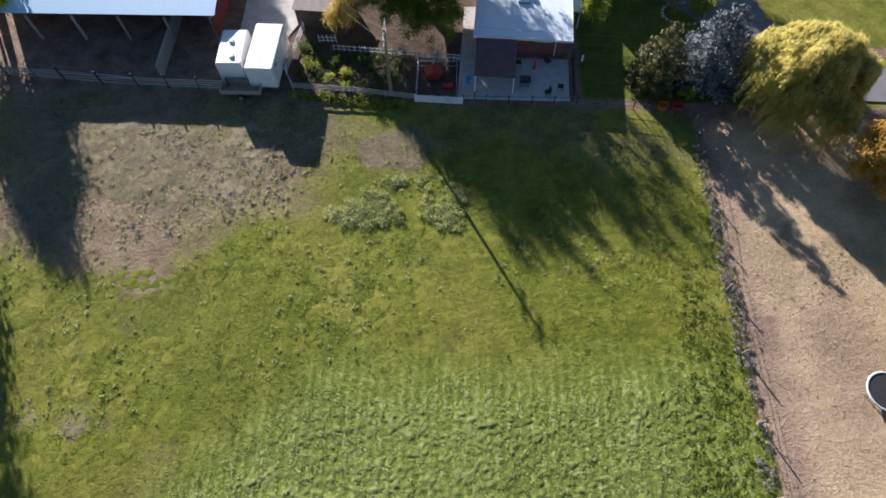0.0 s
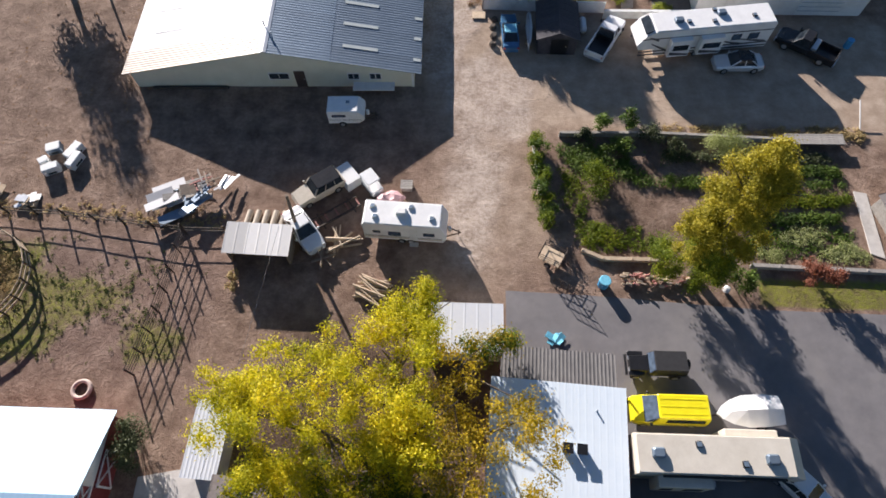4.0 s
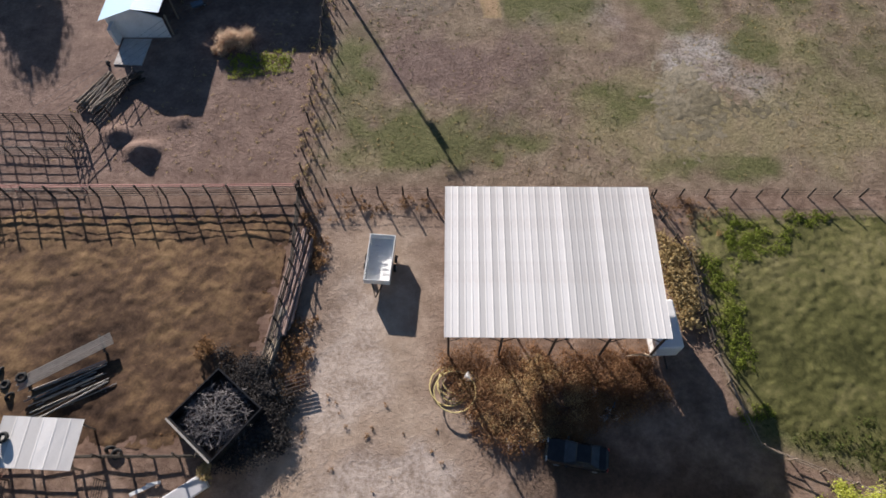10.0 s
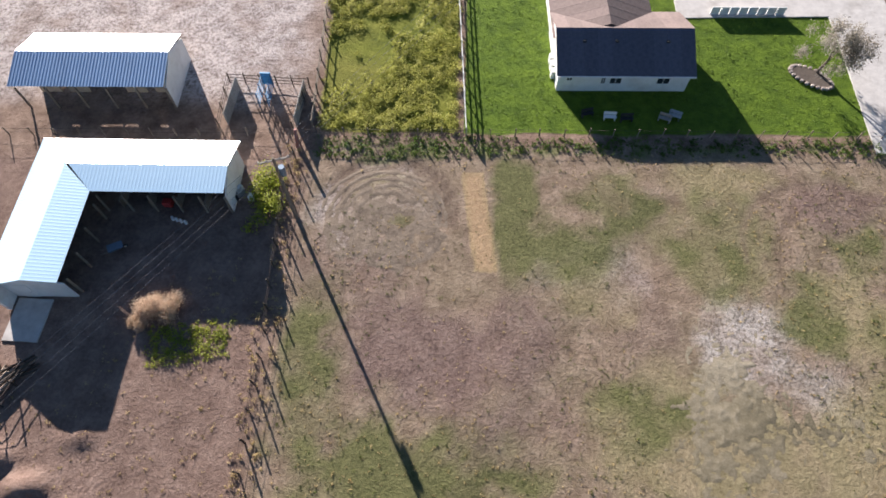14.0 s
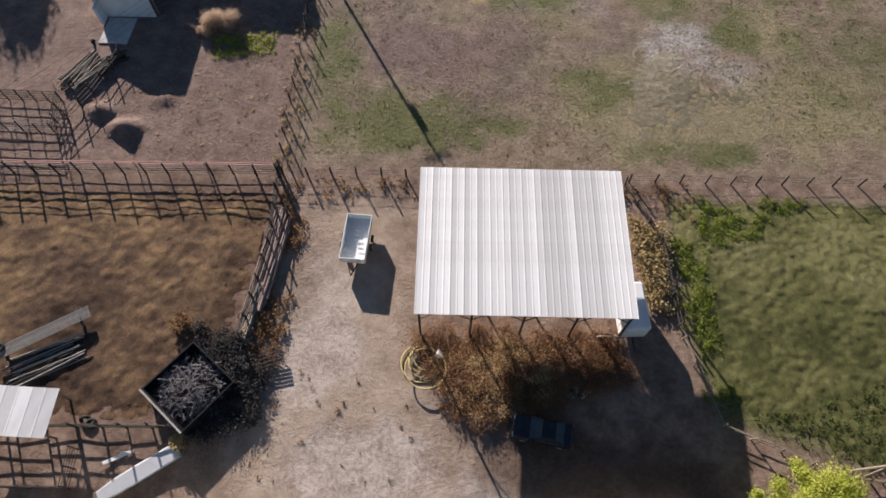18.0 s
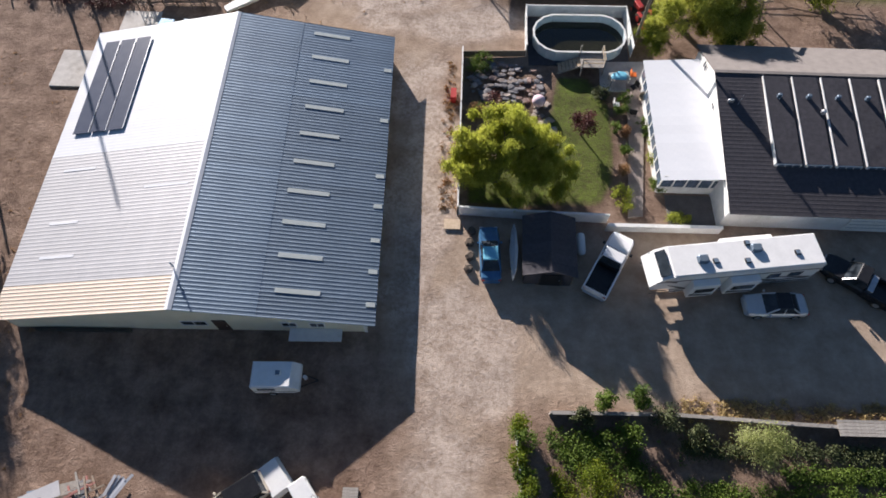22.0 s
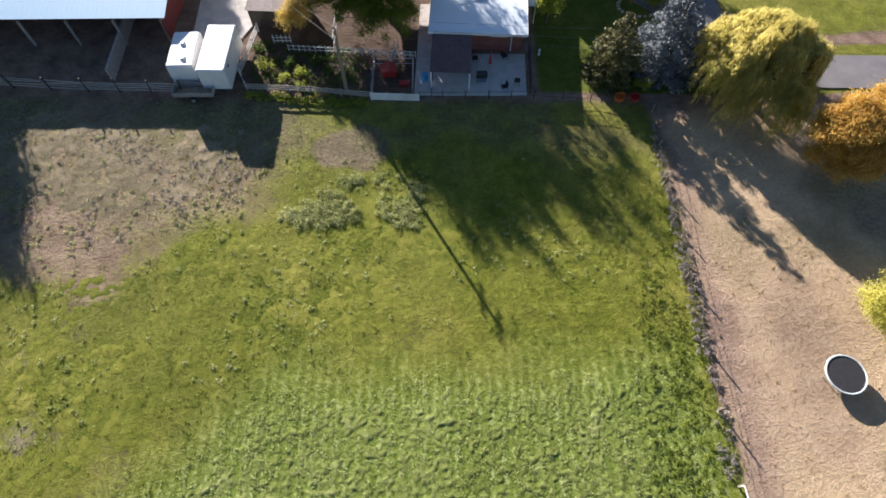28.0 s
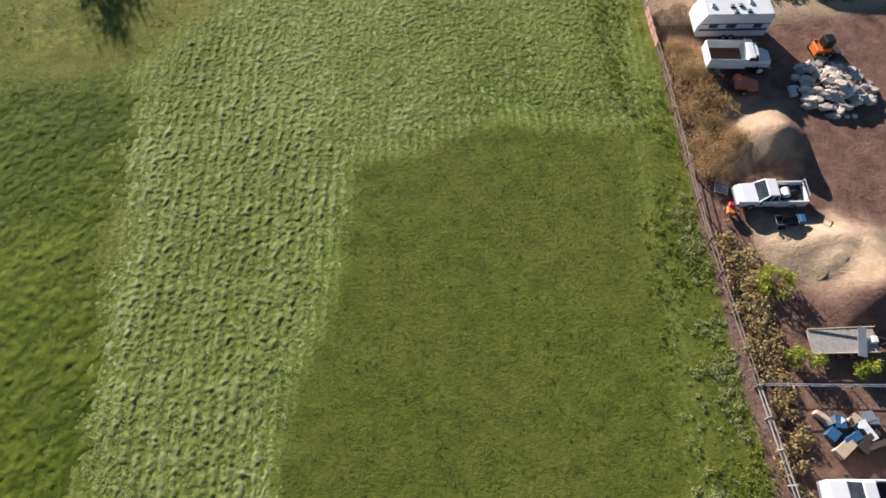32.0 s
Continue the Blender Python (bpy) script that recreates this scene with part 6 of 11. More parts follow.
tree("west_tree", "tall yellowing tree beyond the white barn", -46.5, 46.5, [(0, 0, 6.0, 4.5, 4.5, 4.2), (1.5, -1.5, 3.6, 3.6, 3.4, 3.0)], Y_LEAF, 17000, 0.3, 83, 0.4, 40, 0.7, 1.3)
tree("field_edge_tree", "tall tree at the field edge", -45.0, 26.5, [(0, 0, 6.8, 4.2, 4.2, 4.8), (0.8, -2.0, 4.2, 3.8, 3.6, 3.2)], GREEN_LEAF, 8000, 0.3, 89, 0.4, 40, 0.7, 1.3)
tree("corral_tree", "willowy tree beside the round pen", -44.6, 66.0, [(0, 0, 3.6, 3.2, 3.0, 2.6), (1.0, 1.5, 4.6, 2.6, 2.4, 2.0)], LIME_LEAF, 12000, 0.24, 97, 0.3, 36, 0.6, 1.0, 0.6)
tree("lane_tree", "tall dark tree beyond the dirt lane", -43.0, 99.5, [(0, 0, 5.6, 3.2, 3.2, 4.6), (0.5, -1.5, 3.4, 3.0, 2.8, 2.6)], GREEN_LEAF, 10000, 0.28, 101, 0.35, 34, 0.7, 1.2)

bush("vine_thicket", "tangled dark vine thicket climbing the barn corner", -22.3, 52.4, 1.5, 2.2, 3.3, DARK_LEAF, 103, 5200, 0.13, per=30)
bush("round_shrub", "rounded light green shrub in the drive bed", 23.0, 47.7, 1.5, 1.5, 1.7, LIME_LEAF, 107, 2000)
bush("dry_shrub", "sparse dry shrub in the drive bed", 20.4, 48.3, 0.9, 0.9, 1.3, STRAW, 109, 360)
bush("gold_shrub", "low golden shrub under the spruce", 19.6, 36.9, 1.0, 0.6, 0.9, LIME_LEAF, 113, 700)
bush("red_shrub", "spreading reddish shrub on the verge", 26.7, 66.2, 1.9, 1.2, 2.7, RED_LEAF, 127, 3600, 0.14)
bush("tree_base_shrub", "green shrub at the tall tree's foot", 20.6, 65.6, 1.6, 1.1, 1.9, GREEN_LEAF, 131, 1800)
for i in range(9):  # the hedge along the lane, unbroken
    bush("hedge_bush", "green and yellow bush of the garden hedge", 5.6 + 0.09 * i + 0.25 * math.sin(i * 2.1), 78.6 - i * 1.0, 0.95 + 0.2 * math.sin(i * 1.3), 0.95, 1.5 + 0.3 * math.sin(i * 1.7), (Y_GREEN_LEAF, GREEN_LEAF)[i % 2], 140 + i, 1300, 0.13, group="garden hedge", per=22)
bush("garden_bush", "large green bush in the vegetable garden", 10.6, 74.6, 1.5, 2.0, 1.6, Y_GREEN_LEAF, 151, 5000, 0.12, per=30)
bush("apple_bush", "leafy grey green fruit tree in the garden", 21.6, 77.8, 2.2, 1.6, 2.8, HAY_TUFT, 153, 6000, 0.12, per=34)
for i, (x, y, r, h, mat) in enumerate(((11.5, 80.3, 1.0, 2.0, GREEN_LEAF), (13.8, 80.6, 1.1, 2.3, GREEN_LEAF), (15.6, 79.2, 1.3, 1.8, DARK_LEAF), (13.0, 78.2, 1.2, 1.3, GREEN_LEAF), (17.6, 78.2, 1.1, 1.2, DARK_LEAF), (9.9, 79.3, 0.9, 1.2, DARK_LEAF))):
    bush("border_bush", "dark shaded bush along the garden border", x, y, r, r * 0.9, h, mat, 160 + i, 1100, group="garden border bushes")
for i, (x, y, rx, ry, h, mat) in enumerate(((14.6, 96.3, 1.0, 0.7, 0.9, LIME_LEAF), (15.6, 107.6, 0.8, 1.2, 1.0, GREEN_LEAF), (16.9, 104.5, 0.6, 1.3, 0.9, GREEN_LEAF), (17.3, 101.0, 0.6, 1.2, 0.9, LIME_LEAF), (17.6, 98.2, 0.7, 0.8, 0.8, GREEN_LEAF), (14.6, 104.2, 0.6, 0.8, 0.9, GREEN_LEAF), (18.9, 95.4, 1.1, 0.5, 0.6, LIME_LEAF), (2.8, 112.0, 1.6, 0.7, 1.1, GREEN_LEAF), (3.9, 107.2, 0.8, 0.8, 1.0, PURPLE_LEAF), (2.6, 105.6, 0.8, 0.8, 1.2, GREEN_LEAF))):
    bush("flower_bed_shrub", "small leafy shrub in the house garden", x, y, rx, ry, h, mat, 180 + i, 500, 0.14, group="house garden shrubs")
for i, (x, y, r, h) in enumerate(((-14.5, 39.6, 1.1, 0.9), (-12.2, 40.2, 0.7, 0.8), (-11.0, 39.0, 0.7, 0.8), (-9.8, 40.6, 0.6, 0.7), (-12.6, 38.4, 0.6, 0.7), (-15.2, 41.8, 0.8, 1.0), (-10.8, 37.6, 0.6, 0.6), (-8.6, 39.2, 0.5, 0.6))):
    bush("vegetable_bush", "low round green plant in the shaded garden", x, y, r, r, h, (LIME_LEAF, GREEN_LEAF)[i % 2], 200 + i, 420, 0.13, group="shaded garden plants")
bush("tumbleweed_heap", "heap of pale dry tumbleweed in the dirt lot", -24.4, 161.9, 2.0, 1.5, 1.5, PALE_TUMBLE, 215, 20000, 0.085, per=22)
bush("tumbleweed_heap", "small pale tumbleweed rolled against the heap", -26.2, 160.4, 1.0, 0.9, 0.9, PALE_TUMBLE, 216, 7000, 0.08, per=10)
bush("stable_weeds", "overgrown green weeds beside the stable", -18.4, 172.6, 2.0, 4.2, 0.9, LIME_LEAF, 217, 3200, 0.2, per=34)
for i, (x, y, rx, ry, h) in enumerate(((25.8, -30.0, 1.4, 1.9, 1.6), (26.4, -35.6, 1.6, 0.9, 1.5), (30.6, -36.4, 1.0, 0.7, 1.0))):
    bush("elm_sapling", "scrubby green elm sapling by the dirt piles", x, y, rx, ry, h, LIME_LEAF, 221 + i, 1300, 0.17, group="elm saplings")

# ---- fences ----
def fence(name, label, pts, step, post_mat, rail_mat, post_h=1.3, rails=(0.5, 0.95), pr=0.07, rail_r=0.045, wob=0.06, seed=1, style="rod", skip=0.0, cat="fence"):
    """Posts along a line and rails between them, each a part."""
    f = thing(name, label, cat, pts[0][0], pts[0][1])
    o = Vector((*pts[0], 0))
    rnd = random.Random(seed)
    posts = []
    for (x0, y0), (x1, y1) in zip(pts, pts[1:]):
        n = max(1, round(math.hypot(x1 - x0, y1 - y0) / step))
        for i in range(n):
            posts.append(Vector((x0 + (x1 - x0) * i / n, y0 + (y1 - y0) * i / n, 0)))
    posts.append(Vector((*pts[-1], 0)))
    for p in posts:
        p -= o
        lean = Vector((rnd.uniform(-wob, wob), rnd.uniform(-wob, wob), post_h * rnd.uniform(0.92, 1.1)))
        if style == "board":
            part("post", M().box(p.x - pr, p.x + pr, p.y - pr, p.y + pr, -0.2, post_h), post_mat, f)
        else:
            part("post", M().rod(p - Vector((0, 0, 0.3)), p + lean, pr * rnd.uniform(0.85, 1.2), n=7), post_mat, f)
    for a, b in zip(posts, posts[1:]):
        for h in rails:
            if rnd.random() < skip:
                continue
            u, v = (Vector((0, 0, h + rnd.uniform(-wob, wob) * 0.6)) for _ in "ab")
            if style == "board":
                part("rail", M().beam(a + u, b + v, 0.03, rail_r * 2), rail_mat, f)
            else:
                part("rail", M().rod(a + u, b + v, rail_r, n=5), rail_mat, f)
    return f


def board_fence(name, label, pts, h, mat, t=0.05, w=2.4, cap=None):
    """A closed fence of upright panels between posts."""
    f = thing(name, label, "fence", pts[0][0], pts[0][1])
    o = Vector((*pts[0], 0))
    for (x0, y0), (x1, y1) in zip(pts, pts[1:]):
        ln = math.hypot(x1 - x0, y1 - y0)
        n = max(1, round(ln / w))
        for i in range(n):
            a = Vector((x0 + (x1 - x0) * i / n, y0 + (y1 - y0) * i / n, 0)) - o
            b = Vector((x0 + (x1 - x0) * (i + 1) / n, y0 + (y1 - y0) * (i + 1) / n, 0)) - o
            part("panel", M().beam(a + Vector((0, 0, h / 2)), b + Vector((0, 0, h / 2)), t, h), mat, f)
            part("post", M().box(a.x - 0.06, a.x + 0.06, a.y - 0.06, a.y + 0.06, -0.1, h + 0.08), mat, f)
            if cap:
                part("cap_rail", M().beam(a + Vector((0, 0, h + 0.02)), b + Vector((0, 0, h + 0.02)), cap, 0.04), mat, f)
    return f


fence("field_fence", "old leaning wire and post field fence", [(20.3, 34.2), (19.9, 23.0), (20.6, 3.4)], 4.4, WOOD, STEEL, 1.15, (0.35, 0.7, 1.0), 0.06, 0.012, 0.12, 3)
fence("white_rail", "short white pipe rail in the field fence", [(20.6, 3.4), (20.9, -1.0)], 4.4, WHITE, WHITE, 1.0, (0.95,), 0.04, 0.05, 0.02, 4)
board_fence("red_mesh_fence", "sagging faded red plastic mesh in the field fence", [(20.95, -1.2), (21.02, -3.4), (21.15, -5.8)], 0.85, MESH_RED, 0.03, 1.1)
fence("lower_field_fence", "weathered plank field fence beside brush", [(20.9, -1.0), (21.2, -8), (21.4, -19), (21.7, -26.3), (22.6, -37.5)], 3.0, WOOD, WOOD, 1.1, (0.5, 0.95), 0.06, 0.04, 0.16, 5)
fence("plank_fence", "pale plank fence at the field's lower corner", [(22.6, -37.5), (23.4, -46), (24.4, -58)], 2.4, WOOD_GREY, WOOD_GREY, 1.1, (0.45, 0.95), 0.06, 0.06, 0.08, 6)
fence("equipment_yard_rail", "thin blue grey pipe rail across the equipment yard", [(22.9, -37.4), (32.5, -37.7)], 3.2, STEEL, ALU, 1.1, (0.55, 1.05), 0.04, 0.03, 0.03, 7)
fence("pole_corral_fence", "weathered pole rail fence below the barn", [(-48, 38.6), (-37, 37.8), (-30.0, 37.2), (-21.5, 36.9)], 2.9, WOOD_DARK, WOOD_GREY, 1.7, (0.35, 0.65, 0.95, 1.2), 0.08, 0.06, 0.12, 8)
fence("front_garden_fence", "pale board fence along the garden front", [(-15.8, 37.2), (-10, 36.8), (-4.5, 36.1)], 2.3, WOOD_GREY, WOOD_GREY, 0.9, (0.3, 0.55, 0.8), 0.05, 0.07, 0.04, 9, "board")
board_fence("white_panel_fence", "low white panel fence before the dog run", [(-4.5, 36.0), (-0.2, 35.8)], 0.85, WHITE, 0.05, 1.4)
fence("back_fence", "dark picket and wire fence behind the patio", [(-0.2, 35.9), (10, 35.9), (15, 35.5), (20.3, 34.3)], 2.1, WOOD_DARK, STEEL, 1.1, (0.4, 0.95), 0.05, 0.02, 0.05, 10)
fence("garden_side_fence", "leaning white board fence of the garden", [(-15.8, 37.3), (-16.6, 39.0), (-15.7, 44.6)], 1.9, WHITE, WHITE, 1.0, (0.3, 0.6, 0.9), 0.05, 0.06, 0.04, 11, "board")
fence("picket_fence", "white picket fence inside the shaded garden", [(-12.5, 42.0), (-5.0, 41.4), (-0.6, 41.0)], 0.5, WHITE, WHITE, 0.8, (0.25, 0.65), 0.03, 0.03, 0.02, 12, "board")
fence("dog_run", "grey metal dog run beside the path", [(-4.4, 36.3), (-4.4, 40.2), (-0.8, 40.2), (-0.8, 36.3)], 1.6, ALU, ALU, 1.3, (0.1, 0.7, 1.25), 0.03, 0.02, 0.0, 13)
fence("patio_fence", "dark side fence of the patio", [(9.7, 36.4), (9.9, 41.2)], 1.6, WOOD_DARK, WOOD_DARK, 1.3, (0.4, 0.8, 1.2), 0.05, 0.06, 0.02, 14)
fence("ramp_rail", "low white rail beside the parked camper", [(10.9, 49.8), (19.2, 49.6)], 2.1, WHITE, WHITE, 0.55, (0.25, 0.5), 0.04, 0.05, 0.0, 15, "board")
fence("corral_north_fence", "dark post and rail corral fence by the scrap", [(-46, 70.8), (-33.3, 70.2), (-23.2, 69.0), (-19.6, 69.0)], 2.4, WOOD_DARK, WOOD_DARK, 1.4, (0.5, 0.95), 0.08, 0.04, 0.1, 16)
fence("corral_gate", "tall dark pipe panels along the corral lane", [(-22.9, 68.8), (-23.5, 62.0), (-24.2, 57.2)], 1.7, STEEL, STEEL, 1.7, (0.3, 0.6, 0.9, 1.2, 1.5), 0.06, 0.03, 0.05, 17)
fence("north_pen_fence", "tall dark post and rail cattle pen fence", [(-46, 142.4), (-15.4, 143.9)], 1.95, WOOD_DARK, STEEL, 1.7, (0.35, 0.65, 0.95, 1.25, 1.5), 0.08, 0.035, 0.06, 18)
fence("north_pen_top_rail", "faded red top rail of the cattle pen", [(-46, 143.0), (-15.6, 144.4)], 6.0, RAIL_RED, RAIL_RED, 1.2, (1.1, 0.85), 0.05, 0.05, 0.04, 19)
fence("lane_fence", "dark rail fence along the stack yard lane", [(-15.2, 143.8), (-14.7, 137), (-15.4, 129)], 1.7, WOOD_DARK, WOOD_DARK, 1.6, (0.35, 0.7, 1.05, 1.4), 0.08, 0.045, 0.1, 20)
fence("south_pen_fence", "rough pole fence closing the cattle pen", [(-46, 121.4), (-32, 121.5), (-25.5, 121.9), (-18.5, 122.2)], 2.0, WOOD_DARK, WOOD_DARK, 1.5, (0.35, 0.7, 1.05), 0.08, 0.05, 0.1, 21)
fence("loading_chute", "dark pipe loading chute by the cattle shade", [(-31.5, 120.2), (-31.2, 117.6), (-24.6, 117.9), (-24.8, 120.4)], 1.3, STEEL, STEEL, 1.6, (0.3, 0.6, 0.9, 1.2, 1.5), 0.05, 0.03, 0.03, 22)
fence("west_pen_fence", "pipe rail fence at the pen's west side", [(-41.5, 142.5), (-39.5, 132), (-40, 121.5)], 2.0, WOOD_DARK, STEEL, 1.6, (0.35, 0.7, 1.05, 1.4), 0.07, 0.035, 0.1, 23)
fence("pasture_fence", "dark post and wire fence along the pasture", [(-15, 144.0), (15, 145.0), (48, 146.4)], 2.15, WOOD_DARK, STEEL, 1.25, (0.4, 0.7, 1.0), 0.075, 0.012, 0.1, 24)
fence("stack_yard_side_fence", "leaning rail fence beside the canopy", [(14.6, 144.6), (17.0, 139), (17.6, 132)], 2.2, WOOD_DARK, WOOD_DARK, 1.2, (0.5, 0.95), 0.07, 0.04, 0.15, 25)
fence("pasture_edge_fence", "low rough fence at the pasture's lower edge", [(17.8, 131), (19.6, 124.6), (27.5, 121.6), (40, 120.8)], 2.4, WOOD, WOOD, 0.9, (0.4, 0.7), 0.06, 0.04, 0.15, 26)
fence("lot_fence", "sagging straw choked fence along the dirt lot", [(-16.6, 179.4), (-16.6, 170), (-15.9, 160.4), (-15.7, 150), (-15.4, 144.6)], 1.9, WOOD_DARK, STEEL, 1.5, (0.4, 0.8, 1.2), 0.07, 0.015, 0.08, 27)
fence("north_boundary_fence", "low post and wire boundary fence", [(-46, 178.4), (-17, 180.0), (-1, 180.9), (38, 182.8)], 2.3, WOOD, STEEL, 1.1, (0.4, 0.9), 0.055, 0.012, 0.06, 28)
fence("white_lawn_fence", "white rail fence between tussocks and lawn", [(-1.0, 181.0), (-2.4, 199), (-3.6, 216)], 2.4, WHITE, WHITE, 1.2, (0.4, 0.8, 1.1), 0.06, 0.06, 0.02, 29, "board")
fence("mud_pen_fence", "post and rail fence beside the muddy pen", [(-15.5, 181), (-16.6, 198.6), (-18, 216)], 2.2, WOOD, WOOD, 1.3, (0.5, 1.0), 0.07, 0.05, 0.08, 30)
fence("mud_pen_chute", "small pipe holding pen with an open top", [(-17.2, 180.5), (-16.6, 186), (-24.6, 186.2), (-24.2, 180.4)], 1.7, STEEL, STEEL, 1.5, (0.4, 0.8, 1.2), 0.06, 0.035, 0.05, 31)
fence("scrap_pen_fence", "tall pipe panel pen near the dirt heaps", [(-44.6, 147.0), (-36.3, 147.2), (-36.9, 150.8), (-44.6, 150.8)], 1.4, STEEL, STEEL, 1.6, (0.3, 0.6, 0.9, 1.2, 1.5), 0.06, 0.035, 0.04, 32)
fence("scrap_pen_wing", "pipe panel wing running to the stable", [(-36.3, 147.2), (-34.4, 152.0), (-33.2, 156.8)], 1.6, STEEL, STEEL, 1.5, (0.4, 0.8, 1.2), 0.06, 0.035, 0.06, 33)
board_fence("house_garden_fence", "white board fence round the house garden", [(1.0, 95.2), (1.0, 112.4)], 1.3, WHITE, 0.05, 2.2, 0.12)
board_fence("garden_back_fence", "low white board fence behind parked cars", [(1.0, 95.2), (6.4, 95.0), (13.0, 94.9)], 1.25, WHITE, 0.06, 2.2, 0.16)
board_fence("garden_wall_low", "low white garden wall before the house", [(12.9, 94.2), (21.9, 94.3)], 0.9, WHITE, 0.16, 2.2, 0.3)
board_fence("pool_fence", "white board fence round the pool deck", [(6.9, 112.8), (7.0, 118.0), (16.6, 118.2), (16.8, 113.0)], 1.35, WHITE, 0.05, 2.0, 0.1)
board_fence("pool_side_fence", "weathered low plank fence by the pool", [(1.0, 112.4), (6.9, 112.7)], 0.7, WOOD, 0.05, 1.8, 0.1)
board_fence("garden_north_fence", "grey plank edging along the vegetable garden", [(7.8, 79.5), (16, 79.7), (24, 79.4), (32, 79.2)], 0.6, WOOD_GREY, 0.06, 2.6, 0.25)
board_fence("garden_south_edging", "pale plank edging below the vegetable garden", [(9.0, 68.2), (10.6, 67.5), (15, 67.5)], 0.35, WOOD_PALE, 0.3, 2.0)
board_fence("garden_south_fence", "weathered grey plank edging beside the verge", [(22, 67.2), (33, 66.9)], 0.45, WOOD_GREY, 0.3, 2.4)
board_fence("garden_west_post_rail", "short white post rail at the garden entrance", [(5.4, 78.4), (5.8, 73.0)], 0.7, WHITE, 0.05, 2.7)


def round_pen():
    f = thing("round_pen", "round wooden corral pen with pale rails", "corral", -38.6, 64.0)
    n, r = 20, 4.4
    pts = [Vector((r * math.cos(2 * math.pi * i / n), r * math.sin(2 * math.pi * i / n), 0)) for i in range(n)]
    for a, b in zip(pts, pts[1:] + pts[:1]):
        part("post", M().rod(a - Vector((0, 0, 0.2)), a + Vector((0, 0, 1.5)), 0.07), WOOD_DARK, f)
        for h in (0.5, 0.95, 1.4):
            part("rail", M().beam(a + Vector((0, 0, h)), b + Vector((0, 0, h)), 0.05, 0.16), WOOD_PALE, f)
    return f


round_pen()


# ---- utility poles and wires ----
def utility_pole(label, x, y, h, arm_dir=90, arms=(0.3,), transformer=False, lean=(0, 0)):
    p = thing("utility_pole", label, "utility pole", x, y)
    top = Vector((lean[0], lean[1], h))
    part("pole", M().rod((0, 0, -0.3), top, 0.17, 0.11, 10), WOOD, p)
    d = Vector((math.cos(radians(arm_dir)), math.sin(radians(arm_dir)), 0))
    for k in arms:
        c = top - Vector((0, 0, k))
        arm = part("crossarm", M().beam(c - d * 1.2, c + d * 1.2, 0.1, 0.12), WOOD_GREY, p)
        for s in (-1.1, -0.5, 0.5, 1.1):
            part("insulator", M().rod(c + d * s + Vector((0, 0, 0.06)), c + d * s + Vector((0, 0, 0.24)), 0.045, 0.03), ALU, arm)
    if transformer:
        part("transformer", M().rod((0.32, 0.1, h - 2.2), (0.32, 0.1, h - 1.2), 0.24, n=12), GALV, p, "grey drum transformer")
    return p


def wire(a, b, sag, r=0.011):
    a, b = Vector(a), Vector(b)
    pts = [a.lerp(b, t / 16) - Vector((0, 0, sag * 4 * t / 16 * (1 - t / 16))) for t in range(17)]
    ring = [(r, 0), (0, r), (-r, 0), (0, -r)]
    side = Vector((pts[-1][1] - pts[0][1], pts[0][0] - pts[-1][0], 0)).normalized()
    return solo("power_line", M().rings([[Vector(p) + side * u + Vector((0, 0, v)) for u, v in ring] for p in pts]), WIRE, "thin grey overhead power line", "power line", "power lines")


utility_pole("wooden utility pole with double crossarm by the garden", -6.7, 36.7, 7.7, 90, (0.2, 0.9))
utility_pole("wooden utility pole with crossarm beside the tree", 17.2, 114.4, 9.8, 70, (0.2,), True)
utility_pole("wooden utility pole beside the stable yard", -15.3, 171.0, 8.5, 20, (0.3,), True)
utility_pole("tall wooden utility pole beyond the barn", -44.1, 127.9, 15.1, 119, (0.3,))
utility_pole("wooden utility pole beyond the cattle shade", -40.6, 126.0, 10.3, 119, (0.3,))
utility_pole("short wooden pole beside the open shed", -13.9, 69.3, 5.0, 90, (), False, (0.2, 0.4))
utility_pole("lone wooden pole on the dirt lane", -40.6, 102.0, 4.0, 90, ())
for s in (-1.0, 0.0, 1.0):
    wire((-6.7, 36.7 + s, 7.75), (70, 33 + s * 1.2, 9.5), 1.4)
for s in (-1.0, 1.0):
    wire((-6.7, 36.7 + s * 0.6, 7.0), (-15.5, 49.0 + s * 0.3, 2.8), 0.3, 0.014)
wire((-16.8, 50.2, 2.6), (-13.7, 69.7, 4.9), 0.6, 0.012)
for s in (-1.1, -0.4, 0.4, 1.1):
    wire((-15.3 + s, 171.0 + s * 0.3, 8.45), (-58 + s, 112 - s, 10.5), 1.4)
    wire((-15.3 + s, 171.0 + s * 0.3, 8.45), (20 + s, 226 - s, 10.5), 1.4)
wire((17.2, 114.4, 9.6), (72, 122, 9.5), 1.2, 0.012)

# ---- vehicles and trailers; each faces its own +x ----
def wheel(parent, x, y, r=0.34, w=0.24, rim=RIM):
    side = 1 if y > 0 else -1
    rings = []
    for t, k in ((-w / 2, 0.86), (-w / 2 + 0.03, 1.0), (w / 2 - 0.03, 1.0), (w / 2, 0.86)):
        rings.append([(x + r * k * math.cos(2 * math.pi * i / 14), y + t, r + r * k * math.sin(2 * math.pi * i / 14)) for i in range(14)])
    wh = part("wheel", M().rings(rings), RUBBER, parent)
    part("rim", M().rod((x, y + side * (w / 2 - 0.02), r), (x, y + side * (w / 2 + 0.015), r), r * 0.58, n=12), rim, wh)
    return wh


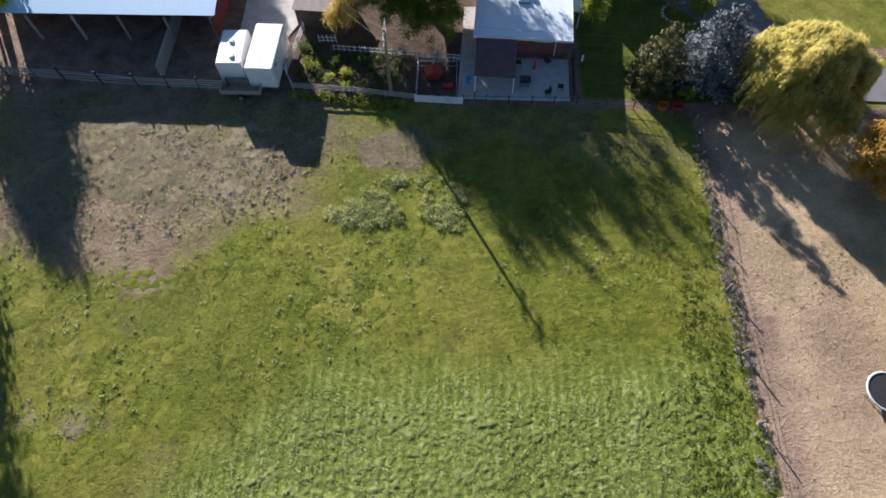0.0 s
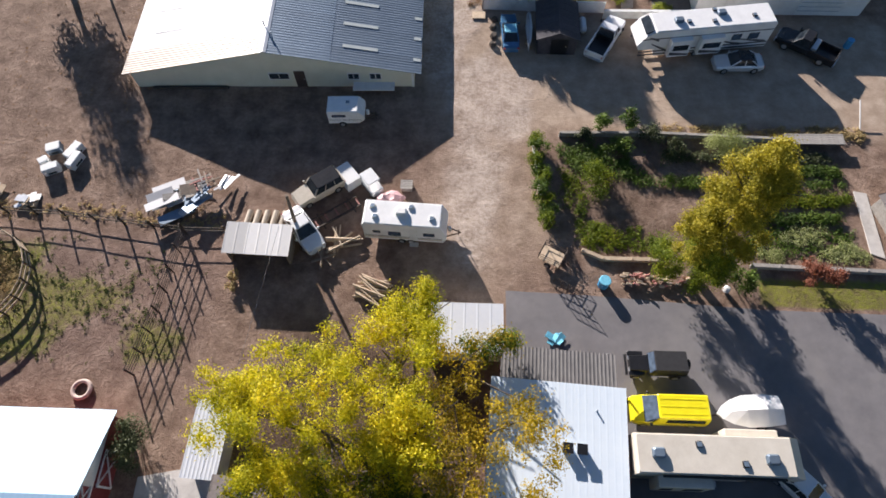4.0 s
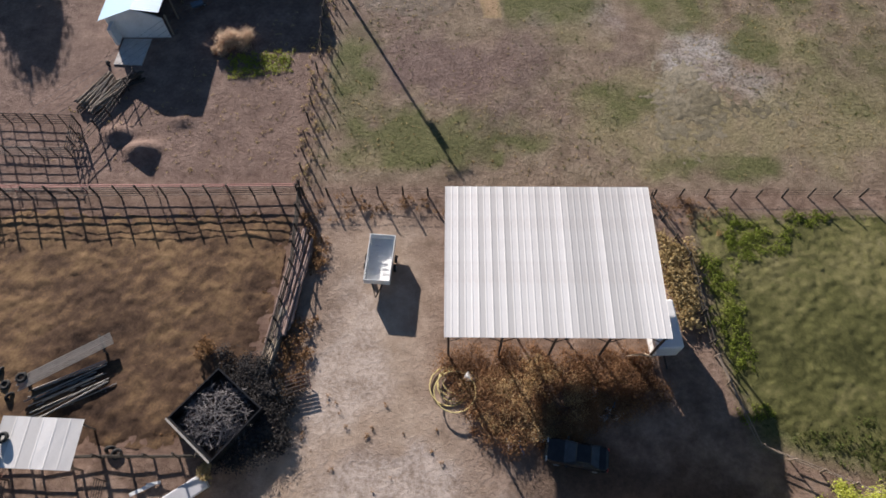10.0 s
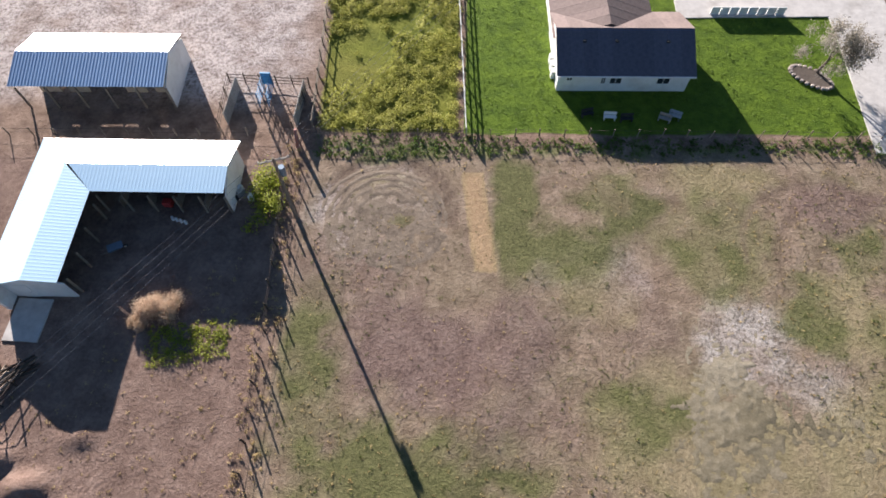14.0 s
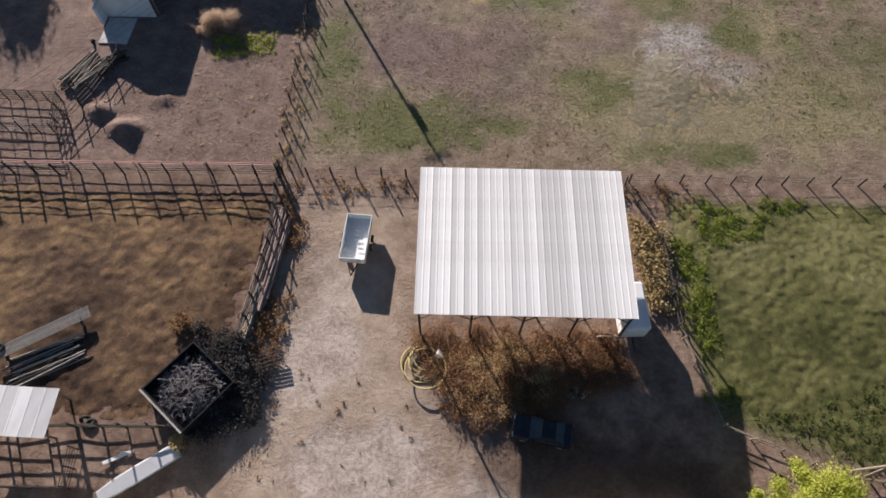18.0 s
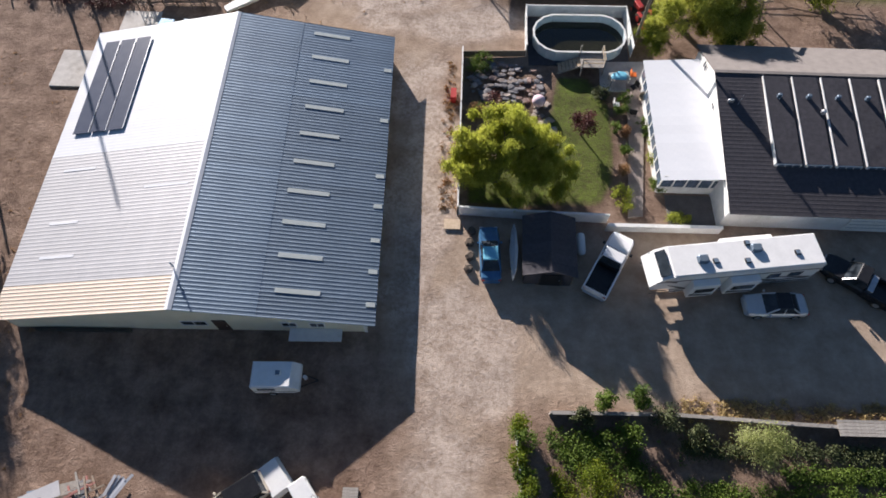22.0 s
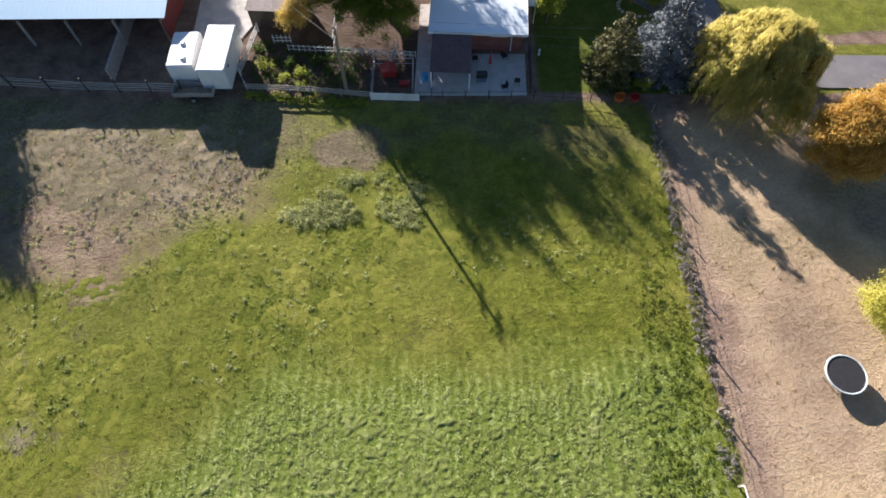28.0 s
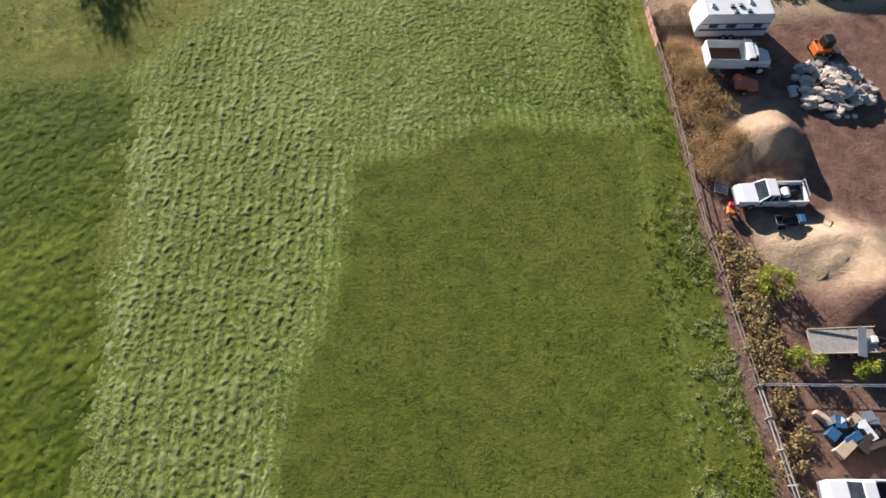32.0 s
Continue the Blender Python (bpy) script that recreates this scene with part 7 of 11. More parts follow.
def hull(stations):
    """A car's lower body lofted through stations (x, half width, z low, z high)."""
    rings = []
    for x, hw, z0, z1 in stations:
        rings.append([(x, -hw * 0.9, z0), (x, -hw, z0 + 0.18), (x, -hw, z1 - 0.16), (x, -hw * 0.88, z1), (x, hw * 0.88, z1), (x, hw, z1 - 0.16), (x, hw, z0 + 0.18), (x, hw * 0.9, z0)])
    return M().rings(rings)


def cabin(parent, paint, base, top, hw, hw2, z0, z1, mids=(), roof=None):
    """A glazed cabin: base and top are (rear x, front x)."""
    b0, b1 = base
    t0, t1 = top
    q = lambda x, y, z: (x, y, z)
    part("glazing", M().hexa([q(b0, -hw, z0), q(b1, -hw, z0), q(b1, hw, z0), q(b0, hw, z0), q(t0, -hw2, z1), q(t1, -hw2, z1), q(t1, hw2, z1), q(t0, hw2, z1)]), GLASS, parent)
    part("roof", M().cham(t0 - 0.03, t1 + 0.03, -hw2 - 0.03, hw2 + 0.03, z1 - 0.02, z1 + 0.07, 0.05), roof or paint, parent)
    for s in (-1, 1):
        for a, b in ((b0, t0), (b1, t1)):
            part("pillar", M().beam((a, s * (hw + 0.005), z0), (b, s * (hw2 + 0.005), z1), 0.09, 0.07), paint, parent)
        for f in mids:
            xb, xt = b0 + (b1 - b0) * f, t0 + (t1 - t0) * f
            part("pillar", M().beam((xb, s * (hw + 0.005), z0), (xt, s * (hw2 + 0.005), z1), 0.08, 0.05), paint, parent)


def lights(parent, xf, xr, hw, z):
    for s in (-1, 1):
        part("headlight", M().cham(xf - 0.06, xf + 0.02, s * hw * 0.72 - 0.16, s * hw * 0.72 + 0.16, z, z + 0.15, 0.02), ALU, parent, "clear headlight")
        part("tail_light", M().cham(xr - 0.02, xr + 0.05, s * hw * 0.78 - 0.12, s * hw * 0.78 + 0.12, z + 0.05, z + 0.25, 0.02), RED, parent, "red tail light")


def car(label, x, y, rz, paint, L=4.5, W=1.78, H=1.45, roof=None, suv=False, name="car"):
    c = thing(name, label, "car", x, y, 0.05, rz)
    h, hw = L / 2, W / 2
    belt = 0.92 if not suv else 1.05
    part("body", hull([(-h, hw * 0.82, 0.35, belt * 0.88), (-h + 0.2, hw * 0.96, 0.25, belt), (-h * 0.4, hw, 0.22, belt + 0.02), (h * 0.3, hw, 0.22, belt), (h * 0.72, hw * 0.98, 0.24, belt * 0.88), (h - 0.12, hw * 0.9, 0.28, belt * 0.8), (h, hw * 0.74, 0.36, belt * 0.66)]), paint, c)
    if suv:
        cabin(c, paint, (-h + 0.12, h * 0.32), (-h + 0.3, h * 0.1), hw * 0.9, hw * 0.8, belt - 0.02, H, (0.3, 0.64), roof)
    else:
        cabin(c, paint, (-h * 0.72, h * 0.42), (-h * 0.38, h * 0.08), hw * 0.9, hw * 0.7, belt - 0.03, H, (0.5,), roof)
    for wx in (-h * 0.62, h * 0.62):
        for s in (-1, 1):
            wheel(c, wx, s * (hw - 0.1))
    part("bumper", M().cham(h - 0.1, h + 0.05, -hw * 0.75, hw * 0.75, 0.32, 0.5, 0.04), paint, c)
    part("bumper", M().cham(-h - 0.05, -h + 0.1, -hw * 0.8, hw * 0.8, 0.35, 0.55, 0.04), paint, c)
    for s in (-1, 1):
        part("mirror", M().cham(h * 0.3, h * 0.3 + 0.14, s * (hw + 0.1) - 0.09, s * (hw + 0.1) + 0.09, belt, belt + 0.15, 0.03), paint, c)
    lights(c, h - 0.06, -h + 0.02, hw, 0.6)
    return c


def pickup(label, x, y, rz, paint, L=5.6, W=1.95, bed=BLACK, load=""):
    c = thing("pickup_truck", label, "pickup", x, y, 0.05, rz)
    h, hw = L / 2, W / 2
    part("body", hull([(-0.25, hw, 0.35, 1.12), (h * 0.25, hw, 0.33, 1.12), (h * 0.42, hw, 0.33, 1.1), (h * 0.85, hw * 0.97, 0.35, 1.02), (h, hw * 0.85, 0.4, 0.9)]), paint, c)
    cabin(c, paint, (-0.3, h * 0.46), (-0.1, h * 0.25), hw * 0.9, hw * 0.78, 1.08, 1.78, (0.48,))
    part("bed_floor", M().box(-h, -0.27, -hw + 0.1, hw - 0.1, 0.6, 0.68), bed, c)
    for s in (-1, 1):
        part("bed_side", M().cham(-h, -0.27, s * (hw - 0.06) - 0.07, s * (hw - 0.06) + 0.07, 0.4, 1.14, 0.03), paint, c)
    part("tailgate", M().cham(-h - 0.02, -h + 0.08, -hw + 0.13, hw - 0.13, 0.5, 1.12, 0.02), paint, c)
    part("bulkhead", M().box(-0.36, -0.28, -hw + 0.13, hw - 0.13, 0.6, 1.1), bed, c)
    for wx in (-h * 0.6, h * 0.62):
        for s in (-1, 1):
            wheel(c, wx, s * (hw - 0.12), 0.39, 0.27)
    part("bumper", M().cham(h - 0.06, h + 0.08, -hw * 0.85, hw * 0.85, 0.4, 0.6, 0.03), ALU, c)
    part("bumper", M().cham(-h - 0.14, -h - 0.02, -hw * 0.85, hw * 0.85, 0.4, 0.58, 0.03), ALU, c)
    for s in (-1, 1):
        part("mirror", M().cham(h * 0.42, h * 0.42 + 0.16, s * (hw + 0.14) - 0.1, s * (hw + 0.14) + 0.1, 1.1, 1.34, 0.03), BLACK, c)
    lights(c, h - 0.04, -h, hw, 0.72)
    if load == "tool":
        part("toolbox", M().cham(-0.85, -0.4, -hw + 0.2, hw - 0.2, 1.0, 1.3, 0.03), ALU, c)
    if load == "tank":
        part("spray_tank", M().rod((-1.1, -0.35, 1.0), (-1.1, 0.35, 1.0), 0.3, n=12), GELCOAT, c)
        part("hose_reel", M().torus((-1.8, 0, 0.95), 0.25, 0.08, axis="y"), BLACK, c)
        part("rack", M().tube([(-2.5, -0.8, 1.1), (-2.5, -0.8, 1.7), (-2.5, 0.8, 1.7), (-2.5, 0.8, 1.1)], 0.04), ALU, c)
    return c


def side_strips(b, x0, x1, hw, rows):
    for s in (-1, 1):
        for z0, z1, mat in rows:
            part("stripe", M().box(x0, x1, *sorted((s * (hw + 0.004), s * (hw + 0.012))), z0, z1), mat, b)


def roof_unit(b, x, y, z, kind="vent"):
    if kind == "ac":
        part("air_conditioner", M().cham(x - 0.42, x + 0.42, y - 0.33, y + 0.33, z, z + 0.32, 0.09), WHITE, b)
    elif kind == "dark":
        part("air_conditioner", M().cham(x - 0.4, x + 0.4, y - 0.32, y + 0.32, z, z + 0.3, 0.09), GALV_DARK, b)
    else:
        v = part("roof_vent", M().cham(x - 0.2, x + 0.2, y - 0.2, y + 0.2, z, z + 0.13, 0.04), WHITE if kind == "vent" else BLACK, b)
        part("lid", M().box(x - 0.15, x + 0.15, y - 0.15, y + 0.15, z + 0.132, z + 0.15), GALV, v)


def camper(name, label, x, y, rz, L, W, H, paint, outline=None, units=(), windows=(), rows=(), door_x=None, tongue=True, axles=(0.0,), roofmat=None):
    """A travel trailer drawn out from its side outline."""
    b = thing(name, label, "camper trailer", x, y, 0.05, rz)
    hw, h = W / 2, L / 2
    outline = outline or [(-h, 0.5), (h - 0.25, 0.5), (h, 1.0), (h, 1.7), (h - 0.45, H), (-h + 0.12, H), (-h, H - 0.12)]
    part("body", M().along(outline, -hw, hw), paint, b)
    top = [p for p in outline if p[1] > H - 0.2]
    rx0, rx1 = min(p[0] for p in top), max(p[0] for p in top)
    part("roof_skin", M().cham(rx0 + 0.1, rx1 - 0.02, -hw + 0.05, hw - 0.05, H + 0.004, H + 0.04, 0.04), roofmat or GELCOAT, b)
    side_strips(b, -h + 0.05, h - 0.3, hw, rows)
    for s in (-1, 1):
        for wx, z, ww, wh in windows:
            w = part("window", M().cham(wx - ww / 2, wx + ww / 2, *sorted((s * (hw + 0.006), s * (hw + 0.035))), z, z + wh, 0.01), BLACK, b)
            part("pane", M().box(wx - ww / 2 + 0.05, wx + ww / 2 - 0.05, *sorted((s * (hw + 0.036), s * (hw + 0.042))), z + 0.05, z + wh - 0.05), GLASS_BLUE, w)
    if door_x is not None:
        d = part("door", M().box(door_x - 0.33, door_x + 0.33, -hw - 0.03, -hw - 0.004, 0.6, 2.4), WHITE, b)
        part("handle", M().box(door_x + 0.22, door_x + 0.3, -hw - 0.06, -hw - 0.03, 1.4, 1.5), ALU, d)
        part("step", M().box(door_x - 0.35, door_x + 0.35, -hw - 0.4, -hw - 0.02, 0.22, 0.3), ALU, b)
    for ux, uy, kind in units:
        roof_unit(b, ux, uy, H + 0.04, kind)
    for ax in axles:
        for s in (-1, 1):
            wheel(b, ax, s * (hw - 0.06), 0.33, 0.22)
    if tongue:
        t = part("tongue", M().beam((h - 0.2, -0.5, 0.45), (h + 1.1, 0, 0.45), 0.08).beam((h - 0.2, 0.5, 0.45), (h + 1.1, 0, 0.45), 0.08), STEEL, b)
        part("gas_bottle", M().rod((h + 0.2, 0.13, 0.5), (h + 0.2, 0.13, 0.95), 0.14, n=10), WHITE, t)
        part("jack", M().rod((h + 0.9, 0, 0), (h + 0.9, 0, 0.9), 0.04), STEEL, t)
    return b


def flat_trailer(name, label, x, y, rz, L, W, side_h, mat, floor, deck=0.55, cat="trailer", axles=(0.0,), tongue=1.1):
    b = thing(name, label, cat, x, y, 0.05, rz)
    h, hw = L / 2, W / 2
    part("floor", M().box(-h, h, -hw, hw, deck, deck + 0.08), floor, b)
    if side_h:
        for s in (-1, 1):
            part("side", M().box(-h, h, *sorted((s * hw, s * (hw - 0.06))), deck + 0.082, deck + side_h), mat, b)
        for e in (-1, 1):
            part("end_board", M().box(*sorted((e * h, e * (h - 0.06))), -hw + 0.062, hw - 0.062, deck + 0.082, deck + side_h), mat, b)
    for ax in axles:
        for s in (-1, 1):
            wheel(b, ax, s * (hw + 0.16), 0.32, 0.2)
    if tongue:
        part("tongue", M().beam((h, -0.4, deck - 0.05), (h + tongue, 0, deck - 0.1), 0.08).beam((h, 0.4, deck - 0.05), (h + tongue, 0, deck - 0.1), 0.08), STEEL, b)
    return b


# by the garden fence
camper("truck_camper", "small white camper body parked by the fence", -21.1, 39.8, 91, 4.2, 2.3, 2.45, GELCOAT, [(-2.1, 0.5), (2.1, 0.5), (2.1, 2.3), (1.95, 2.45), (-1.95, 2.45), (-2.1, 2.3)], ((0.6, 0.1, "vent"), (-1.2, -0.2, "vent")), ((-1.2, 1.4, 0.7, 0.5),), ((0.9, 0.98, STRIPE),), 1.2, False)
b = thing("cargo_trailer", "white enclosed cargo trailer parked by the fence", "trailer", -18.1, 39.7, 0.05, 88)
part("body", M().cham(-2.8, 2.8, -1.28, 1.28, 0.5, 2.75, 0.1), GELCOAT, b)
part("rear_door", M().box(-2.84, -2.802, -1.15, 1.15, 0.6, 2.6), WHITE, b)
part("roof_seam", M().box(-2.7, 2.7, -0.02, 0.02, 2.754, 2.775), ALU, b)
for s in (-1, 1):
    part("vent", M().box(-1.9, -1.6, *sorted((s * 1.285, s * 1.31)), 2.2, 2.4), BLACK, b)
    for ax in (-0.4, 0.4):
        wheel(b, ax, s * 1.1)
part("tongue", M().beam((2.8, -0.5, 0.45), (3.9, 0, 0.45), 0.08).beam((2.8, 0.5, 0.45), (3.9, 0, 0.45), 0.08), STEEL, b)
flat_trailer("utility_trailer", "rusty flatbed trailer with rail sides by the fence", -20.2, 36.6, 0, 3.6, 1.3, 0.5, WOOD_GREY, WOOD, 0.5)

# in the asphalt drive
fw = camper("fifth_wheel_camper", "long beige fifth wheel camper with dark roof vents", 15.4, 52.5, 0, 9.6, 2.45, 3.3, IVORY,
            [(-4.8, 0.55), (2.6, 0.55), (2.7, 1.5), (5.6, 1.5), (5.9, 2.0), (5.75, 2.7), (5.0, 3.25), (-4.7, 3.3), (-4.8, 3.2)], ((-3.4, 0.0, "dark"), (-0.8, 0.6, "black"), (1.9, -0.5, "black"), (3.6, -0.2, "dark")), ((2.2, 1.7, 0.9, 0.6),), ((1.0, 1.12, STRIPE), (1.5, 1.9, STRIPE)), None, False, (-0.4, 0.5), IVORY)
part("slide_out", M().cham(-3.4, 0.0, -1.95, -1.23, 0.7, 2.7, 0.05), IVORY, fw, "slide-out room with dark windows")
for wx, ww in ((-2.7, 0.7), (-1.0, 1.1)):
    part("window", M().box(wx - ww / 2, wx + ww / 2, -1.985, -1.952, 1.3, 2.1), GLASS, fw)
part("steps", M().box(0.35, 1.0, -1.75, -1.25, 0.25, 0.32).box(0.35, 1.0, -1.6, -1.25, 0.5, 0.57), ALU, fw)
part("slide_out", M().cham(1.2, 4.6, 1.23, 1.75, 0.8, 2.7, 0.05), IVORY, fw)
part("awning_tube", M().rod((-3.2, -1.32, 3.1), (4.4, -1.32, 3.05), 0.08), BLACK, fw)
for jx in (4.6,):
    part("landing_leg", M().rod((jx, -0.8, 0), (jx, -0.8, 1.6), 0.06).rod((jx, 0.8, 0), (jx, 0.8, 1.6), 0.06), STEEL, fw)

v = thing("van", "bright yellow passenger van with a black side band", "van", 13.8, 55.7, 0.1, 180)
part("body", hull([(-2.55, 0.88, 0.35, 1.15), (-2.45, 0.97, 0.28, 1.2), (1.3, 0.98, 0.26, 1.2), (1.7, 0.97, 0.26, 1.16), (2.35, 0.92, 0.3, 0.98), (2.55, 0.8, 0.38, 0.86)]), YELLOW, v)
part("upper_body", M().hexa([(-2.5, -0.95, 1.15), (1.2, -0.95, 1.15), (1.2, 0.95, 1.15), (-2.5, 0.95, 1.15), (-2.4, -0.8, 1.95), (0.95, -0.8, 1.95), (0.95, 0.8, 1.95), (-2.4, 0.8, 1.95)]), YELLOW, v)
part("roof", M().cham(-2.42, 0.98, -0.82, 0.82, 1.945, 2.03, 0.06), YELLOW, v)
for k in range(3):
    part("roof_rib", M().box(-2.2, 0.8, -0.5 + k * 0.5 - 0.03, -0.5 + k * 0.5 + 0.03, 2.034, 2.05), YELLOW, v)
part("windscreen", M().hexa([(1.22, -0.88, 1.17), (1.75, -0.88, 1.14), (1.75, 0.88, 1.14), (1.22, 0.88, 1.17), (0.94, -0.76, 1.9), (1.0, -0.76, 1.93), (1.0, 0.76, 1.93), (0.94, 0.76, 1.9)]), GLASS_BLUE, v)
for s in (-1, 1):
    part("side_window", M().hexa([(-2.2, s * 0.945, 1.28), (0.4, s * 0.945, 1.28), (0.4, s * 0.96, 1.28), (-2.2, s * 0.96, 1.28), (-2.15, s * 0.845, 1.75), (0.35, s * 0.845, 1.75), (0.35, s * 0.86, 1.75), (-2.15, s * 0.86, 1.75)]), GLASS, v)
    part("mirror", M().cham(1.3, 1.45, s * 1.08 - 0.1, s * 1.08 + 0.1, 1.15, 1.4, 0.03), BLACK, v)
    for wx in (-1.6, 1.65):
        wheel(v, wx, s * 0.86)
lights(v, 2.5, -2.53, 0.95, 0.65)
part("bumper", M().cham(2.45, 2.65, -0.85, 0.85, 0.38, 0.55, 0.04), BLACK, v)

b = thing("covered_boat", "boat under a white cover on its trailer", "boat", 19.2, 55.7, 0.05, 184)
rings = []
for xx, hw, z0, z1, pk in ((-2.15, 0.95, 0.6, 1.35, 1.6), (-1.0, 1.08, 0.55, 1.45, 1.85), (0.4, 1.08, 0.55, 1.45, 1.9), (1.3, 0.8, 0.6, 1.35, 1.6), (1.9, 0.42, 0.75, 1.25, 1.3), (2.15, 0.1, 0.95, 1.2, 1.2)):
    rings.append([(xx, -hw * 0.5, z0), (xx, -hw, z1), (xx, 0, pk), (xx, hw, z1), (xx, hw * 0.5, z0)])
part("cover", M().rings(rings), GELCOAT, b, "taut white boat cover")
part("trailer_frame", M().beam((-2.0, 0, 0.45), (2.9, 0, 0.4), 0.1).beam((-1.2, -0.9, 0.45), (-1.2, 0.9, 0.45), 0.08), STEEL, b)
for s in (-1, 1):
    wheel(b, -1.0, s * 0.95, 0.3)

j = thing("jeep", "old black soft-top jeep in the drive", "jeep", 13.4, 58.9, 0.1, 180)
part("body", hull([(-2.0, 0.8, 0.5, 1.1), (0.5, 0.82, 0.48, 1.1), (0.7, 0.62, 0.5, 1.12), (1.9, 0.56, 0.55, 1.05)]), BLACK, j)
part("soft_top", M().hexa([(-1.98, -0.8, 1.1), (0.5, -0.8, 1.1), (0.5, 0.8, 1.1), (-1.98, 0.8, 1.1), (-1.9, -0.7, 1.78), (0.3, -0.7, 1.78), (0.3, 0.7, 1.78), (-1.9, 0.7, 1.78)]), NET, j)
part("windscreen", M().hexa([(0.52, -0.72, 1.1), (0.58, -0.72, 1.1), (0.58, 0.72, 1.1), (0.52, 0.72, 1.1), (0.32, -0.66, 1.7), (0.38, -0.66, 1.7), (0.38, 0.66, 1.7), (0.32, 0.66, 1.7)]), GLASS_BLUE, j)
for s in (-1, 1):
    part("fender", M().cham(0.9, 2.0, s * 0.72 - 0.18, s * 0.72 + 0.18, 0.85, 0.95, 0.03), BLACK, j)
    for wx in (-1.35, 1.4):
        wheel(j, wx, s * 0.75, 0.4, 0.28)
part("bumper", M().cham(2.0, 2.15, -0.75, 0.75, 0.5, 0.66, 0.02), BLACK, j)
part("spare_wheel", M().rod((-2.05, 0, 1.0), (-2.25, 0, 1.0), 0.38, n=12), RUBBER, j)
lights(j, 1.95, -2.0, 0.6, 0.75)
car("silver white sedan with a dark sunroof parked on the drive", 22.0, 51.0, -46, WHITE_CAR, 4.3)

# around the travel trailer
camper("travel_trailer", "white travel trailer with rooftop unit and tan band", -5.0, 69.6, -3, 6.5, 2.15, 2.8, GELCOAT, None, ((-0.3, 0.1, "ac"), (-2.6, 0.5, "vent"), (2.1, -0.3, "vent"), (0.4, 0.6, "vent"), (-2.3, -0.4, "vent")), ((-2.2, 1.5, 0.6, 0.35), (-0.8, 1.2, 1.0, 0.6), (1.9, 1.4, 0.9, 0.5)), ((0.75, 0.95, TAN_CAR), (1.02, 1.08, STRIPE)), 0.7, True, (-0.3, 0.45))
car("beige old utility wagon with open sides among the scrap", -12.6, 73.1, 216, TAN_CAR, 4.4, 1.75, 1.65, DARK_CAR, True)
car("white sedan parked against the open shed", -13.3, 69.2, -52, WHITE_CAR, 4.4)
b = solo("truck_canopy", M().hexa([(-1.15, -0.8, 0.02), (1.15, -0.8, 0.02), (1.15, 0.8, 0.02), (-1.15, 0.8, 0.02), (-1.05, -0.66, 0.8), (1.0, -0.66, 0.8), (1.0, 0.66, 0.8), (-1.05, 0.66, 0.8)]), GELCOAT, "white fibreglass truck canopy lying on the dirt", "truck canopy", at=pose(-10.3, 74.6, 0.02, 0, 0, -50))
u = thing("golf_cart", "small white golf cart beside the scrap", "cart", -8.2, 73.7, 0.03, -52)
part("body", M().cham(-1.0, 1.0, -0.55, 0.55, 0.25, 0.75, 0.1), GELCOAT, u)
part("roof", M().cham(-0.85, 0.55, -0.58, 0.58, 1.5, 1.58, 0.04), GELCOAT, u)
for px in (-0.75, 0.5):
    for s in (-1, 1):
        part("post", M().rod((px, s * 0.5, 0.7), (px, s * 0.5, 1.5), 0.025), ALU, u)
for px in (-0.65, 0.65):
    for s in (-1, 1):
        wheel(u, px, s * 0.5, 0.2, 0.16)
h = camper("stock_trailer", "small white stock trailer with a pointed nose", -11.0, 81.0, 2, 3.2, 1.8, 1.95, WHITE, [(-1.6, 0.45), (1.1, 0.45), (1.6, 0.9), (1.6, 1.4), (1.1, 1.95), (-1.6, 1.95)], ((0.2, 0.1, "vent"),), ((-0.6, 1.3, 1.2, 0.3),), ((0.9, 0.95, STRIPE),), None, True, (-0.4,))

# by the dark roofed house
pickup("white pickup with a black empty bed", 12.7, 90.8, 61, WHITE_CAR, 5.6, 1.95, BLACK)
pickup("black pickup in the shade of the garage", 31.5, 90.1, 145, DARK_CAR, 5.6, 1.95, BLACK, "tool")
car("silver sedan with a black roof beside the motorhome", 24.7, 88.0, 182, SILVER_CAR, 4.5, 1.8, 1.42, DARK_CAR)
car("old blue pickup-like car under a tarp", 3.6, 91.4, 93, BLUE_CAR, 4.7, 1.6, 1.4, TEAL)
rv = camper("motorhome", "long white motorhome trailer with dark swooping graphics", 21.2, 90.6, 188, 12.6, 2.5, 3.35, GELCOAT,
            [(-6.3, 0.5), (4.4, 0.5), (4.5, 1.3), (6.1, 1.35), (6.35, 1.9), (5.7, 2.9), (4.9, 3.3), (-6.2, 3.35), (-6.3, 3.2)], ((2.6, 0.1, "dark"), (1.7, 0.3, "black"), (-0.6, 0.5, "black"), (-1.5, -0.4, "dark"), (-1.0, -0.9, "black"), (-4.4, 0.2, "black")),
            ((-4.6, 1.6, 1.0, 0.7), (-3.0, 1.6, 0.9, 0.7)), ((0.62, 0.8, STRIPE), (1.0, 1.15, STRIPE), (2.5, 2.62, STRIPE)), None, False, (-1.6, -0.6, 0.4))
part("windscreen", M().hexa([(5.05, -1.0, 3.28), (5.6, -1.0, 2.95), (5.6, 1.0, 2.95), (5.05, 1.0, 3.28), (5.1, -1.0, 3.4), (5.75, -1.0, 3.0), (5.75, 1.0, 3.0), (5.1, 1.0, 3.4)]), GLASS, rv, "dark sloping front window")
